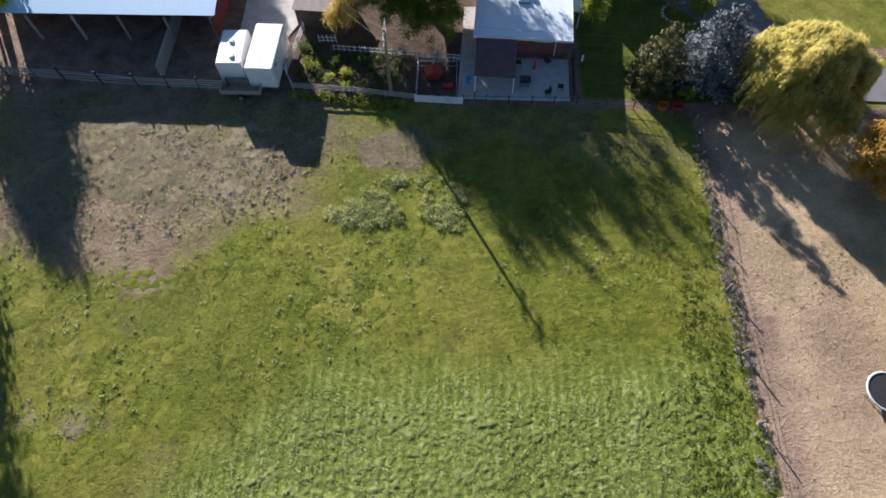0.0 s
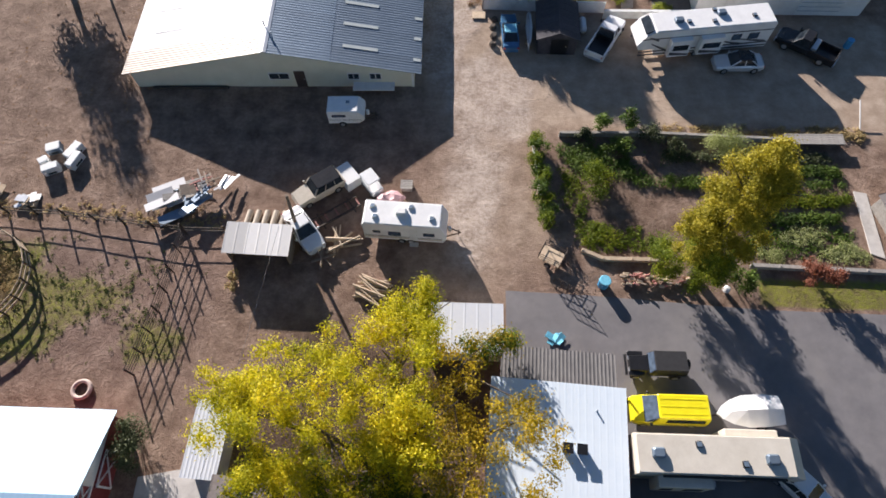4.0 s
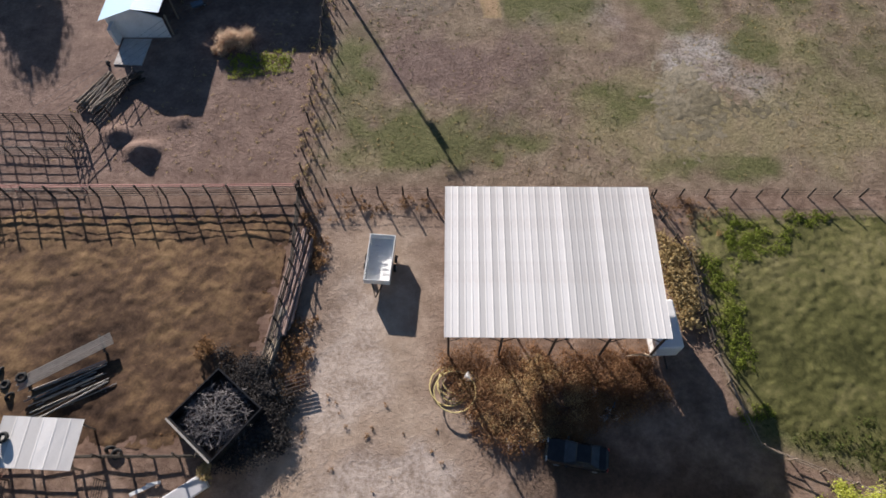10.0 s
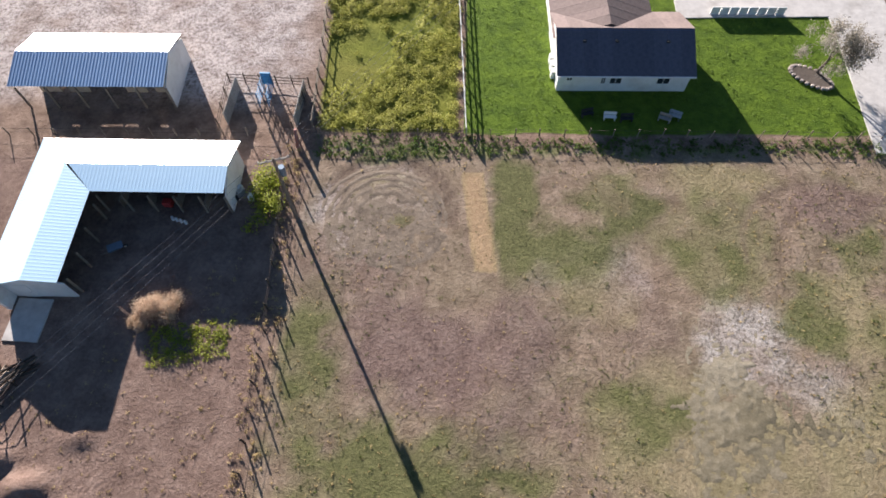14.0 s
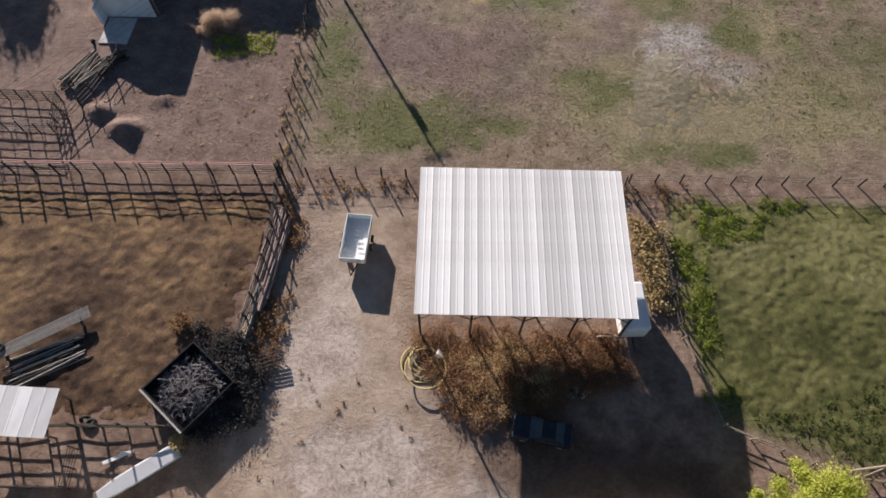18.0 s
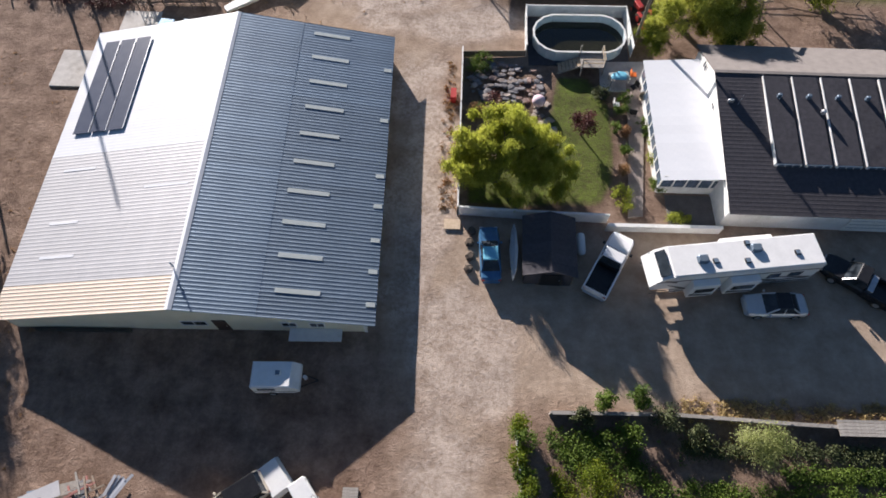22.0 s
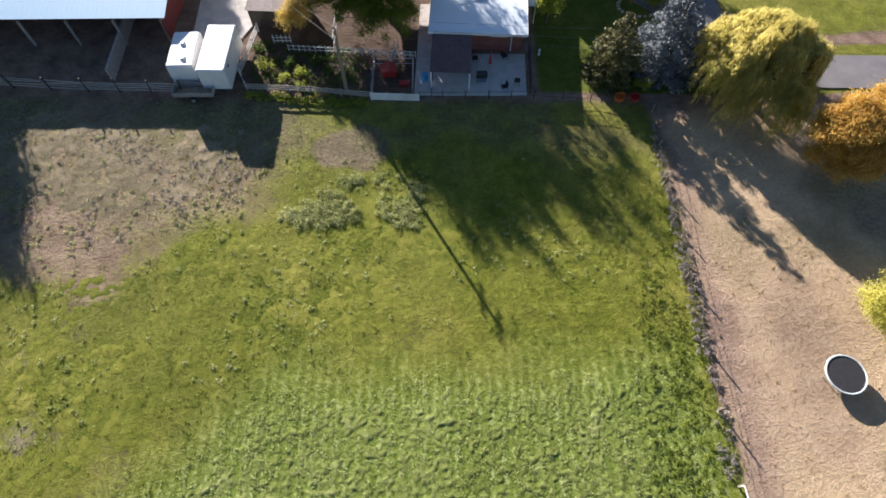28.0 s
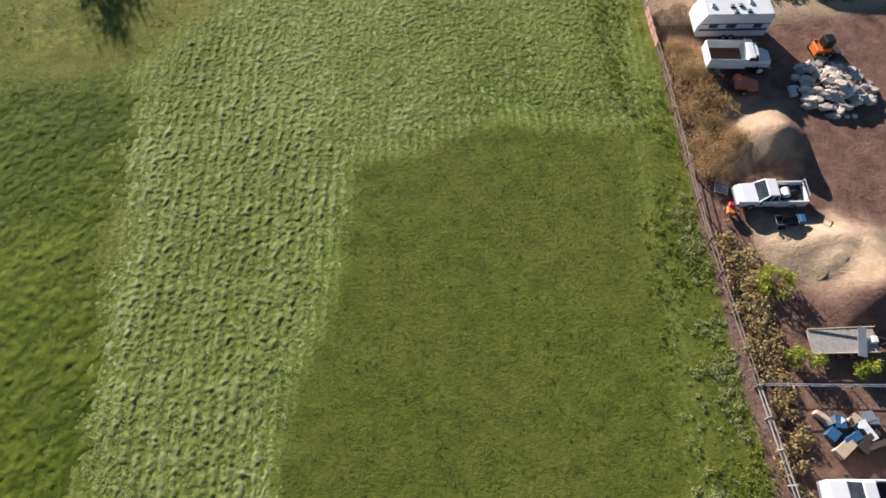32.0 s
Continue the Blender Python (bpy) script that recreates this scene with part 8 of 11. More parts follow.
for x0, x1, s in ((1.4, 3.4, 1), (-1.6, 0.6, 1), (-3.6, 0.4, -1)):
    so = part("slide_out", M().cham(x0, x1, *sorted((s * 1.24, s * 1.85)), 0.75, 2.6, 0.05), GELCOAT, rv)
    part("window", M().box(x0 + 0.3, x1 - 0.3, *sorted((s * 1.855, s * 1.89)), 1.5, 2.1), GLASS, so)
    part("graphic", M().hexa([(x0 + 0.1, s * 1.858, 0.85), (x1 - 0.1, s * 1.858, 1.0), (x1 - 0.1, s * 1.87, 1.0), (x0 + 0.1, s * 1.87, 0.85), (x0 + 0.1, s * 1.858, 1.05), (x1 - 0.1, s * 1.858, 1.35), (x1 - 0.1, s * 1.87, 1.35), (x0 + 0.1, s * 1.87, 1.05)]), STRIPE, so)
for s in (-1, 1):
    for x0, z0, x1, z1 in ((-6.0, 1.0, -3.4, 1.6), (-3.6, 0.9, -1.8, 1.5), (3.4, 0.9, 5.0, 1.9), (4.4, 2.2, 5.4, 2.7)):
        part("graphic", M().hexa([(x0, s * 1.255, z0), (x1, s * 1.255, z1), (x1, s * 1.262, z1), (x0, s * 1.262, z0), (x0, s * 1.255, z0 + 0.3), (x1, s * 1.255, z1 + 0.12), (x1, s * 1.262, z1 + 0.12), (x0, s * 1.262, z0 + 0.3)]), STRIPE, rv)

# stack yard
d = flat_trailer("dump_trailer", "white dump trailer with an empty steel box", -7.7, 137.6, 268, 4.1, 2.05, 0.7, WHITE, WHITE, 0.6, axles=(-0.4, 0.4))
for k in range(5):
    part("ladder_rung", M().beam((-1.2 + k * 0.45, -0.5 + 0.12 * k, 0.9), (-1.2 + k * 0.45, 0.0 + 0.12 * k, 0.9), 0.04), ALU, d)
b = thing("enclosed_trailer", "small white enclosed trailer beside the canopy", "trailer", 13.7, 132.6, 0.05, 275)
part("body", M().cham(-1.9, 1.9, -1.0, 1.0, 0.45, 2.1, 0.12), GELCOAT, b)
part("front_seam", M().box(1.1, 1.15, -1.01, 1.01, 0.5, 2.0), ALU, b)
part("tongue", M().beam((1.9, 0, 0.45), (2.9, 0, 0.45), 0.1), STEEL, b)
for s in (-1, 1):
    wheel(b, -0.3, s * 0.95, 0.3)
car("dark scrapped car in the canopy's shadow", 7.0, 123.4, 172, DARK_CAR, 4.2, 1.7, 1.3)

# east yard by the lower field
camper("yard_camper", "white travel trailer with a dark band beside brush", 27.8, -3.9, 180, 6.6, 2.45, 2.95, GELCOAT, None, ((2.1, 0.1, "vent"), (0.4, 0.2, "black"), (-0.4, 0.1, "black"), (-1.4, -0.3, "vent"), (-1.0, 0.8, "black"), (0.2, 0.9, "black")), ((1.8, 1.5, 0.8, 0.5), (0.2, 1.5, 0.9, 0.5), (-2.2, 1.5, 0.8, 0.5)), ((1.15, 1.4, STRIPE), (1.9, 2.0, STRIPE)), None, False, (-0.3, 0.4))
t = thing("dump_truck", "old white dump truck with an open rusty box", "dump truck", 27.6, -8.2, 0.05, -2)
part("frame", M().box(-2.6, 2.7, -0.45, 0.45, 0.55, 0.75), STEEL, t)
part("box_floor", M().box(-2.7, 0.5, -1.1, 1.1, 0.95, 1.03), surf("rusty steel", (0.06, 0.03, 0.02), (0.14, 0.07, 0.045), 3, 0.9), t)
for q in ((-2.7, 0.5, -1.2, -1.1, 0.85, 1.95), (-2.7, 0.5, 1.1, 1.2, 0.85, 1.95), (-2.8, -2.7, -1.2, 1.2, 0.85, 1.9), (0.5, 0.62, -1.2, 1.2, 0.85, 2.15)):
    part("box_side", M().cham(*q, 0.03), WHITE, t)
part("cab_guard", M().cham(0.62, 1.15, -1.1, 1.1, 2.05, 2.15, 0.03), WHITE, t)
part("cab", hull([(0.75, 0.95, 0.7, 1.45), (1.7, 0.95, 0.7, 1.45), (1.8, 0.85, 0.7, 1.4), (2.85, 0.75, 0.7, 1.25), (3.0, 0.65, 0.75, 1.1)]), WHITE, t)
cabin(t, WHITE, (0.8, 1.75), (0.85, 1.5), 0.86, 0.76, 1.42, 2.0)
for wx, s in ((-1.6, -1), (-1.6, 1), (2.2, -1), (2.2, 1)):
    wheel(t, wx, s * 0.92, 0.46, 0.3, WHITE)
lights(t, 2.97, -2.78, 0.75, 0.85)
for s in (-1, 1):
    part("fender", M().cham(1.75, 2.7, s * 0.9 - 0.2, s * 0.9 + 0.2, 0.98, 1.1, 0.05), WHITE, t)
part("bumper", M().cham(3.0, 3.12, -0.9, 0.9, 0.5, 0.7, 0.02), ALU, t)
pickup("white pickup with a tank and rack in its bed", 27.2, -22.3, 180, WHITE_CAR, 5.4, 1.95, BLACK, "tank")
pickup("white pickup parked below the yard rail", 27.6, -44.6, 178, WHITE_CAR, 5.4, 1.95, BLACK)
a = thing("quad_bike", "black quad bike with racks beside the pickup", "quad bike", 28.3, -24.7, 0.03, 0)
part("body", M().cham(-0.5, 0.6, -0.3, 0.3, 0.45, 0.85, 0.1), BLACK, a)
part("seat", M().cham(-0.6, 0.1, -0.18, 0.18, 0.86, 1.0, 0.05), NET, a)
part("rack", M().tube([(-0.6, -0.4, 0.9), (-1.3, -0.4, 0.9), (-1.3, 0.4, 0.9), (-0.6, 0.4, 0.9)], 0.025), ALU, a)
part("handlebar", M().tube([(0.3, -0.4, 1.1), (0.35, 0, 1.05), (0.3, 0.4, 1.1)], 0.025), ALU, a)
part("windscreen", M().cham(0.45, 0.9, -0.35, 0.35, 0.86, 1.15, 0.05), BLUE_CAR, a)
for wx in (-0.7, 0.7):
    for s in (-1, 1):
        wheel(a, wx, s * 0.45, 0.28, 0.24, BLACK)

# ---- yards: clutter, stores and play things ----
def tyre(x, y, z=0.0, rz=0.0, tilt=0.0, group="loose tyres"):
    return solo("tyre", M().torus((0, 0, 0.13), 0.27, 0.13, 16, 8), RUBBER, "worn black tyre lying in the corral", "tyre", group, at=pose(x, y, z, tilt, 0, rz))


def heap(name, label, cat, x, y, pieces, rz=0.0, z=0.0):
    """A pile of separate pieces: (part name, material, centre, size, turn, tilt)."""
    h = thing(name, label, cat, x, y, z, rz)
    for nm, mat, c, s, turn, tilt in pieces:
        part(nm, M().box(-s[0] / 2, s[0] / 2, -s[1] / 2, s[1] / 2, -s[2] / 2, s[2] / 2), mat, h, at=Matrix.Translation(c) @ pose(0, 0, 0, tilt[0], tilt[1], turn))
    return h


def logs(name, label, x, y, rz, n, ln, r, mat, spread, seed, tangle=6.0, cat="log pile", part_name="log"):
    t = thing(name, label, cat, x, y, gz(x, y), rz)
    rnd = random.Random(seed)
    for i in range(n):
        k = rnd.uniform(0.7, 1.25)
        row = i // max(1, n // 3)
        yy = ((i % max(1, n // 3)) / max(1, n // 3) - 0.5) * spread + rnd.uniform(-0.1, 0.1)
        a = radians(rnd.uniform(-tangle, tangle))
        l2 = ln * rnd.uniform(0.7, 1.05) / 2
        d = Vector((math.cos(a), math.sin(a), 0)) * l2
        c = Vector((rnd.uniform(-0.3, 0.3), yy, r * (1 + 1.7 * row)))
        part(part_name, M().rod(c - d, c + d, r * k, r * k * 0.85, 8), mat, t)
    return t


# scrap metal heap north of the corral
rs = random.Random(5)
pieces = []
for i in range(16):
    pieces.append(("sheet", (DULL_METAL, WOOD_GREY, DULL_METAL, GALV)[i % 4], (rs.uniform(-2.2, 2.4), rs.uniform(-1.1, 1.1), 0.2 + 0.07 * i * 0.6), (rs.uniform(1.2, 2.8), rs.uniform(0.6, 1.0), 0.04), 35 + rs.uniform(-25, 25), (rs.uniform(-9, 9), rs.uniform(-9, 9))))
pieces.append(("sheet", GALV, (-0.2, -1.9, 0.35), (2.9, 0.9, 0.05), 34, (0, 6)))
pieces.append(("board", WOOD, (0.6, 0.2, 0.95), (1.4, 1.0, 0.06), 20, (6, 12)))
for i in range(12):
    pieces.append(("board", (WOOD, RAIL_RED, WOOD_GREY)[i % 3], (1.6 + rs.uniform(-0.7, 0.7), 0.9 + rs.uniform(-0.6, 0.6), 0.75 + 0.04 * i), (1.5, 0.12, 0.06), (30, 118)[i % 2] + rs.uniform(-6, 6), (rs.uniform(-6, 6), 4)))
for i in range(8):
    pieces.append(("strip", ALU, (3.2 + rs.uniform(-0.4, 0.7), 0.9 + rs.uniform(-0.7, 0.8), 0.2 + 0.05 * i), (1.3, 0.2, 0.03), 55 + rs.uniform(-25, 25), (rs.uniform(-8, 8), 8)))
heap("scrap_heap", "heap of bent white metal sheets and boards", "scrap heap", -23.8, 72.3, pieces, 0, 0.15)

for x, y, w, d, h, rz, tip in ((-34.6, 76.6, 0.8, 1.7, 0.65, 65, 0), (-34.2, 75.6, 0.7, 1.6, 0.7, 72, 0), (-36.5, 76.9, 0.9, 1.2, 0.6, 20, 0), (-36.8, 75.4, 0.7, 0.8, 0.7, 40, 0), (-36.0, 74.7, 0.75, 1.4, 0.7, 25, 0)):
    f = thing("discarded_freezer", "discarded white chest freezer dumped on the dirt", "freezer", x, y, gz(x, y), rz, "dumped appliances")
    part("cabinet", M().cham(-d / 2, d / 2, -w / 2, w / 2, 0.0, h, 0.05), WHITE if w != 0.9 else GALV, f)
    part("lid", M().cham(-d / 2 + 0.02, d / 2 - 0.02, -w / 2 + 0.02, w / 2 - 0.02, h + 0.004, h + 0.07, 0.03), WHITE, f)
    part("grille", M().box(-d / 4, d / 4, -w / 2 - 0.02, -w / 2 - 0.003, 0.1, 0.3), BLACK, f)
pieces = [("sheet", (WHITE, WOOD_PALE, ALU)[i % 3], (rs.uniform(-0.7, 0.7), rs.uniform(-0.6, 0.6), 0.12 + 0.06 * i), (rs.uniform(0.7, 1.5), rs.uniform(0.4, 0.8), 0.05), rs.uniform(0, 180), (rs.uniform(-8, 8), rs.uniform(-8, 8))) for i in range(7)]
heap("small_scrap_heap", "small heap of white and tan scrap sheets", "scrap heap", -36.9, 71.6, pieces)
heap("small_scrap_heap", "small heap of white and tan scrap sheets", "scrap heap", -40.2, 72.4, pieces, 70)

# pipe sections behind the open shed
t = thing("pipe_row", "row of pale concrete pipe sections on the dirt", "pipes", -16.7, 70.2)
for i in range(5):
    x = -1.5 + i * 0.72
    part("pipe", M().rod((x, -0.7, 0.27), (x + 0.18, 0.85, 0.27), 0.25, 0.25, 12), surf("pale pipe", (0.42, 0.36, 0.28), (0.56, 0.49, 0.40), 3, 0.8), t)
logs("firewood_logs", "stack of pale cut poles in the yard", -7.4, 64.4, -20, 21, 2.6, 0.09, WOOD_PALE, 1.9, 3, 22)
logs("crossed_logs", "crossed peeled logs beside the trailer", -10.4, 68.6, 62, 9, 2.8, 0.11, WOOD_PALE, 1.2, 9, 70)
logs("scattered_logs", "few dark logs on the yard dirt", -11.8, 67.4, 20, 4, 2.2, 0.10, WOOD, 1.0, 11, 80)
t = thing("truck_chassis", "bare rusty ladder truck chassis", "chassis", -10.9, 71.0, 0, 35)
for s in (-0.45, 0.45):
    part("rail", M().box(-2.1, 2.1, s - 0.06, s + 0.06, 0.35, 0.5), STEEL, t)
for k in range(5):
    part("crossmember", M().box(-1.9 + k * 0.95, -1.8 + k * 0.95, -0.39, 0.39, 0.36, 0.46), RAIL_RED, t)
for xx in (-1.4, 1.4):
    part("axle", M().rod((xx, -0.8, 0.3), (xx, 0.8, 0.3), 0.07), STEEL, t)
b = thing("tarp_heap", "faded pink tarpaulin over a pile of goods", "tarpaulin", -6.6, 72.4, 0, 10)
part("tarp", M().lump((0, 0, 0.35), (1.2, 0.75, 0.5), random.Random(4), 14, 8, 0.16), PINK, b)
heap("wooden_chest", "grey wooden crate beside the pink tarp", "crate", -5.3, 73.8, [("slat", WOOD_GREY, (0, -0.36 + 0.18 * i, 0.55), (1.0, 0.15, 0.04), 0, (0, 0)) for i in range(5)] + [("side", WOOD_GREY, (0, 0, 0.26), (0.9, 0.8, 0.5), 0, (0, 0))])
bush("straw_heap", "small heap of straw beside the corral lane", -18.3, 64.7, 0.5, 1.0, 0.8, STRAW, 301, 700, 0.18)
t = thing("tractor_tyre_ring", "pale tractor tyre ring used as a planter", "planter", -27.6, 56.0)
part("ring", M().torus((0, 0, 0.16), 0.62, 0.16, 22, 8), surf("pale rubber", (0.45, 0.35, 0.30), (0.60, 0.48, 0.42), 3, 0.8), t)

# cage cart, gate, bin and firewood at the garden's south side
t = thing("cage_cart", "small wire caged cart by the garden", "cart", 6.5, 67.4, 0, -28)
part("bed", M().box(-0.9, 0.9, -0.65, 0.65, 0.55, 0.62), WOOD_PALE, t)
for a, b in (((-0.9, -0.65), (0.9, -0.65)), ((0.9, -0.65), (0.9, 0.65)), ((0.9, 0.65), (-0.9, 0.65)), ((-0.9, 0.65), (-0.9, -0.65))):
    for z in (0.8, 1.1, 1.4):
        part("rail", M().rod((*a, z), (*b, z), 0.025, n=5), STEEL, t)
    part("post", M().rod((*a, 0.5), (*a, 1.4), 0.03, n=5), STEEL, t)
for s in (-1, 1):
    wheel(t, 0, s * 0.75, 0.28, 0.18)
t = thing("wire_gate", "dark wire mesh gate leaning by the drive", "gate", 7.6, 64.8, 0.1, -30)
for z in (0.1, 0.4, 0.7, 1.0):
    part("bar", M().rod((-1.2, 0, z), (1.2, 0, z), 0.025, n=5), STEEL, t)
for xx in (-1.2, -0.6, 0, 0.6, 1.2):
    part("bar", M().rod((xx, 0, 0.0), (xx, 0, 1.05), 0.025, n=5), STEEL, t)
t = thing("blue_bin", "light blue plastic barrel by the drive", "barrel", 10.4, 65.3, 0.08)
part("drum", M().rod((0, 0, 0), (0, 0, 0.85), 0.42, 0.45, 14), BLUE, t)
part("lid", M().rod((0, 0, 0.852), (0, 0, 0.92), 0.46, 0.42, 14), TEAL, t)
t = thing("firewood_row", "row of split firewood below the garden", "firewood", 14.4, 65.8, 0.05)
for i in range(70):
    xx, yy = rs.uniform(-2.6, 2.6), rs.uniform(-0.5, 0.6)
    part("billet", M().rod((xx - 0.2, yy, 0.1 + 0.12 * (i % 4)), (xx + 0.2, yy + rs.uniform(-0.2, 0.2), 0.1 + 0.12 * (i % 4) + rs.uniform(-0.05, 0.1)), rs.uniform(0.07, 0.13), n=6), (WOOD_PALE, WOOD, RAIL_RED)[i % 3], t)
t = thing("feed_sack", "white feed sack at the tree's foot", "sack", 19.7, 65.1, 0.05, 20)
part("sack", M().lump((0, 0, 0.3), (0.25, 0.3, 0.4), random.Random(8), 9, 6, 0.12), WHITE, t)
heap("tarp_bundle", "crumpled pale blue tarp on the asphalt", "tarp", 6.6, 60.9, [("fold", TEAL, (rs.uniform(-0.4, 0.4), rs.uniform(-0.2, 0.2), 0.14 + 0.05 * i), (0.9, 0.5, 0.06), rs.uniform(0, 180), (rs.uniform(-15, 15), rs.uniform(-15, 15))) for i in range(5)])
heap("plank_stack", "stack of grey planks at the garden edge", "plank stack", 29.6, 79.3, [("plank", WOOD_GREY, (0, -0.45 + 0.22 * i, 0.66), (5.0, 0.2, 0.05), 1, (0, 0)) for i in range(5)])
t = thing("drive_bed", "round stone edged flower bed beside the drive", "flower bed", 21.3, 47.5)
for i in range(22):
    a = 2 * math.pi * i / 22
    part("stone", M().lump((2.1 * math.cos(a), 1.5 * math.sin(a), 0.1), (0.2, 0.16, 0.14), rs, 6, 4), STONE, t)
solo("garden_statue", M().rod((0, 0, 0), (0, 0, 0.5), 0.12, 0.08, 8).lump((0, 0, 0.6), (0.12, 0.12, 0.14), rs, 8, 6, 0.0), WHITE, "small white garden ornament on the lawn", "ornament", at=pose(10.9, 41.2, 0))
for x, y, mat, lab in ((17.6, 35.7, ORANGE, "orange plastic tub against the back fence"), (18.9, 35.6, RED, "dark red plastic tub against the back fence")):
    solo("plastic_tub", M().rings([[(r * math.cos(a * math.pi / 6), r * 0.8 * math.sin(a * math.pi / 6), z) for a in range(12)] for r, z in ((0.4, 0), (0.5, 0.55), (0.44, 0.55), (0.38, 0.1))]), mat, lab, "tub", at=pose(x, y, 0))
# dog run and patio furniture
t = thing("dog_house", "small red dog house in the run", "dog house", -3.0, 39.0, 0, 10)
part("box", M().box(-0.6, 0.6, -0.45, 0.45, 0.0, 0.7), RED, t)
part("roof", M().along([(-0.75, 0.68), (0, 1.05), (0.75, 0.68), (0, 0.98)], -0.55, 0.55), RED, t)
heap("wading_tub", "red plastic wading tub in the dog run", "tub", -1.6, 37.7, [("rim", RED, (0, 0, 0.15), (0.9, 0.5, 0.28), 0, (0, 0))])
t = thing("aluminium_ladder", "aluminium step ladder by the dog run", "ladder", -2.6, 40.8, 0, 70)
for s in (-0.2, 0.2):
    part("stile", M().beam((-0.9, s, 0.05), (0.9, s, 1.5), 0.05), ALU, t)
for k in range(6):
    part("rung", M().beam((-0.7 + k * 0.28, -0.2, 0.2 + k * 0.225), (-0.7 + k * 0.28, 0.2, 0.2 + k * 0.225), 0.04), ALU, t)
t = thing("parasol", "closed red patio parasol", "parasol", 6.2, 39.2, 0.12)
part("pole", M().rod((0, 0, 0), (0, 0, 2.3), 0.03), ALU, t)
part("canopy", M().rod((0, 0, 0.9), (0, 0, 2.2), 0.16, 0.04, 10), RED, t)
for x, y, rz in ((4.9, 40.4, 0), (7.6, 40.6, 30), (8.6, 37.6, 80), (7.4, 36.9, 200)):
    c = thing("patio_chair", "dark metal patio chair in the shade", "chair", x, y, 0.12, rz, "patio chairs")
    part("seat", M().cham(-0.25, 0.25, -0.25, 0.25, 0.4, 0.46, 0.02), NET, c)
    part("backrest", M().cham(-0.27, -0.21, -0.25, 0.25, 0.465, 0.95, 0.02), NET, c)
    for px in (-0.22, 0.22):
        for py in (-0.22, 0.22):
            part("leg", M().rod((px, py, 0), (px, py, 0.4), 0.02, n=5), BLACK, c)
t = thing("barbecue_grill", "dark barbecue grill on the patio", "grill", 5.4, 38.0, 0.12, 0)
part("box", M().cham(-0.5, 0.5, -0.3, 0.3, 0.6, 1.0, 0.06), BLACK, t)
part("stand", M().box(-0.4, 0.4, -0.22, 0.22, 0, 0.6), GALV_DARK, t)
solo("water_butt", M().rod((0, 0, 0), (0, 0, 0.7), 0.28, 0.28, 12), BLUE, "small blue drum on the side path", "drum", at=pose(0.3, 38.2, 0.1))
heap("garden_trellis", "white trellis frame in the shaded garden", "trellis", -13.2, 43.0, [("slat", WHITE, (-0.8 + 0.4 * i, 0, 0.5), (0.06, 0.05, 1.0), 0, (0, 0)) for i in range(5)] + [("slat", WHITE, (0, 0, 0.3 + 0.4 * i), (1.8, 0.04, 0.06), 0, (0, 0)) for i in range(2)])

# parked things behind the house fence
t = thing("canoe", "white canoe standing on edge beside the shed", "canoe", 5.4, 91.6, 0.05, 89)
part("hull", M().rings([[(x, -w * 0.4, 0.5), (x, -w, 1.0), (x, 0, 0.2), (x, w, 1.0), (x, w * 0.4, 0.5)] for x, w in ((-2.3, 0.03), (-1.6, 0.22), (0, 0.34), (1.6, 0.22), (2.3, 0.03))]), WHITE, t)
for px in (-1.2, 1.2):
    part("stand", M().box(px - 0.05, px + 0.05, -0.3, 0.3, 0, 0.4), WOOD, t)
t = thing("propane_tank", "small white propane tank on feet", "tank", 10.7, 92.6, 0.05, 90)
part("tank", M().rings([[(x, r * math.cos(a * math.pi / 6), 0.5 + r * math.sin(a * math.pi / 6)) for a in range(12)] for x, r in ((-0.95, 0.08), (-0.85, 0.28), (-0.6, 0.36), (0.6, 0.36), (0.85, 0.28), (0.95, 0.08))]), GELCOAT, t, smooth=True)
for px in (-0.5, 0.5):
    part("foot", M().box(px - 0.06, px + 0.06, -0.28, 0.28, 0, 0.2), STEEL, t)
solo("blue_drum", M().rod((0, 0, 0), (0, 0, 0.9), 0.32, 0.32, 14), BLUE, "blue plastic drum by the garage", "drum", at=pose(35.7, 90.8, 0.02))
heap("white_offcut", "pale wooden panel at the fence corner", "panel", 0.6, 94.2, [("panel", WOOD_PALE, (0, 0, 0.12), (1.3, 0.9, 0.08), 0, (0, 0))])
heap("red_box", "red metal box beside the garden fence", "box", 0.3, 107.3, [("box", RED, (0, 0, 0.4), (0.5, 1.1, 0.8), 0, (0, 0))])
for i, (x, y) in enumerate(((2.2, 93.6), (2.0, 92.6), (2.1, 91.4), (2.0, 90.3))):
    solo("dark_clod", M().lump((0, 0, 0.15), (0.35, 0.4, 0.25), random.Random(i), 8, 5), BARK, "dark weedy clod beside the blue car", "clod", "clods by the car", at=pose(x, y, 0))
t = thing("boundary_stake", "white pipe stake beside the lane", "stake", 34.2, 82.4)
part("stake", M().rod((0, -1.6, 0.1), (0.2, 1.0, 1.0), 0.05), WHITE, t)

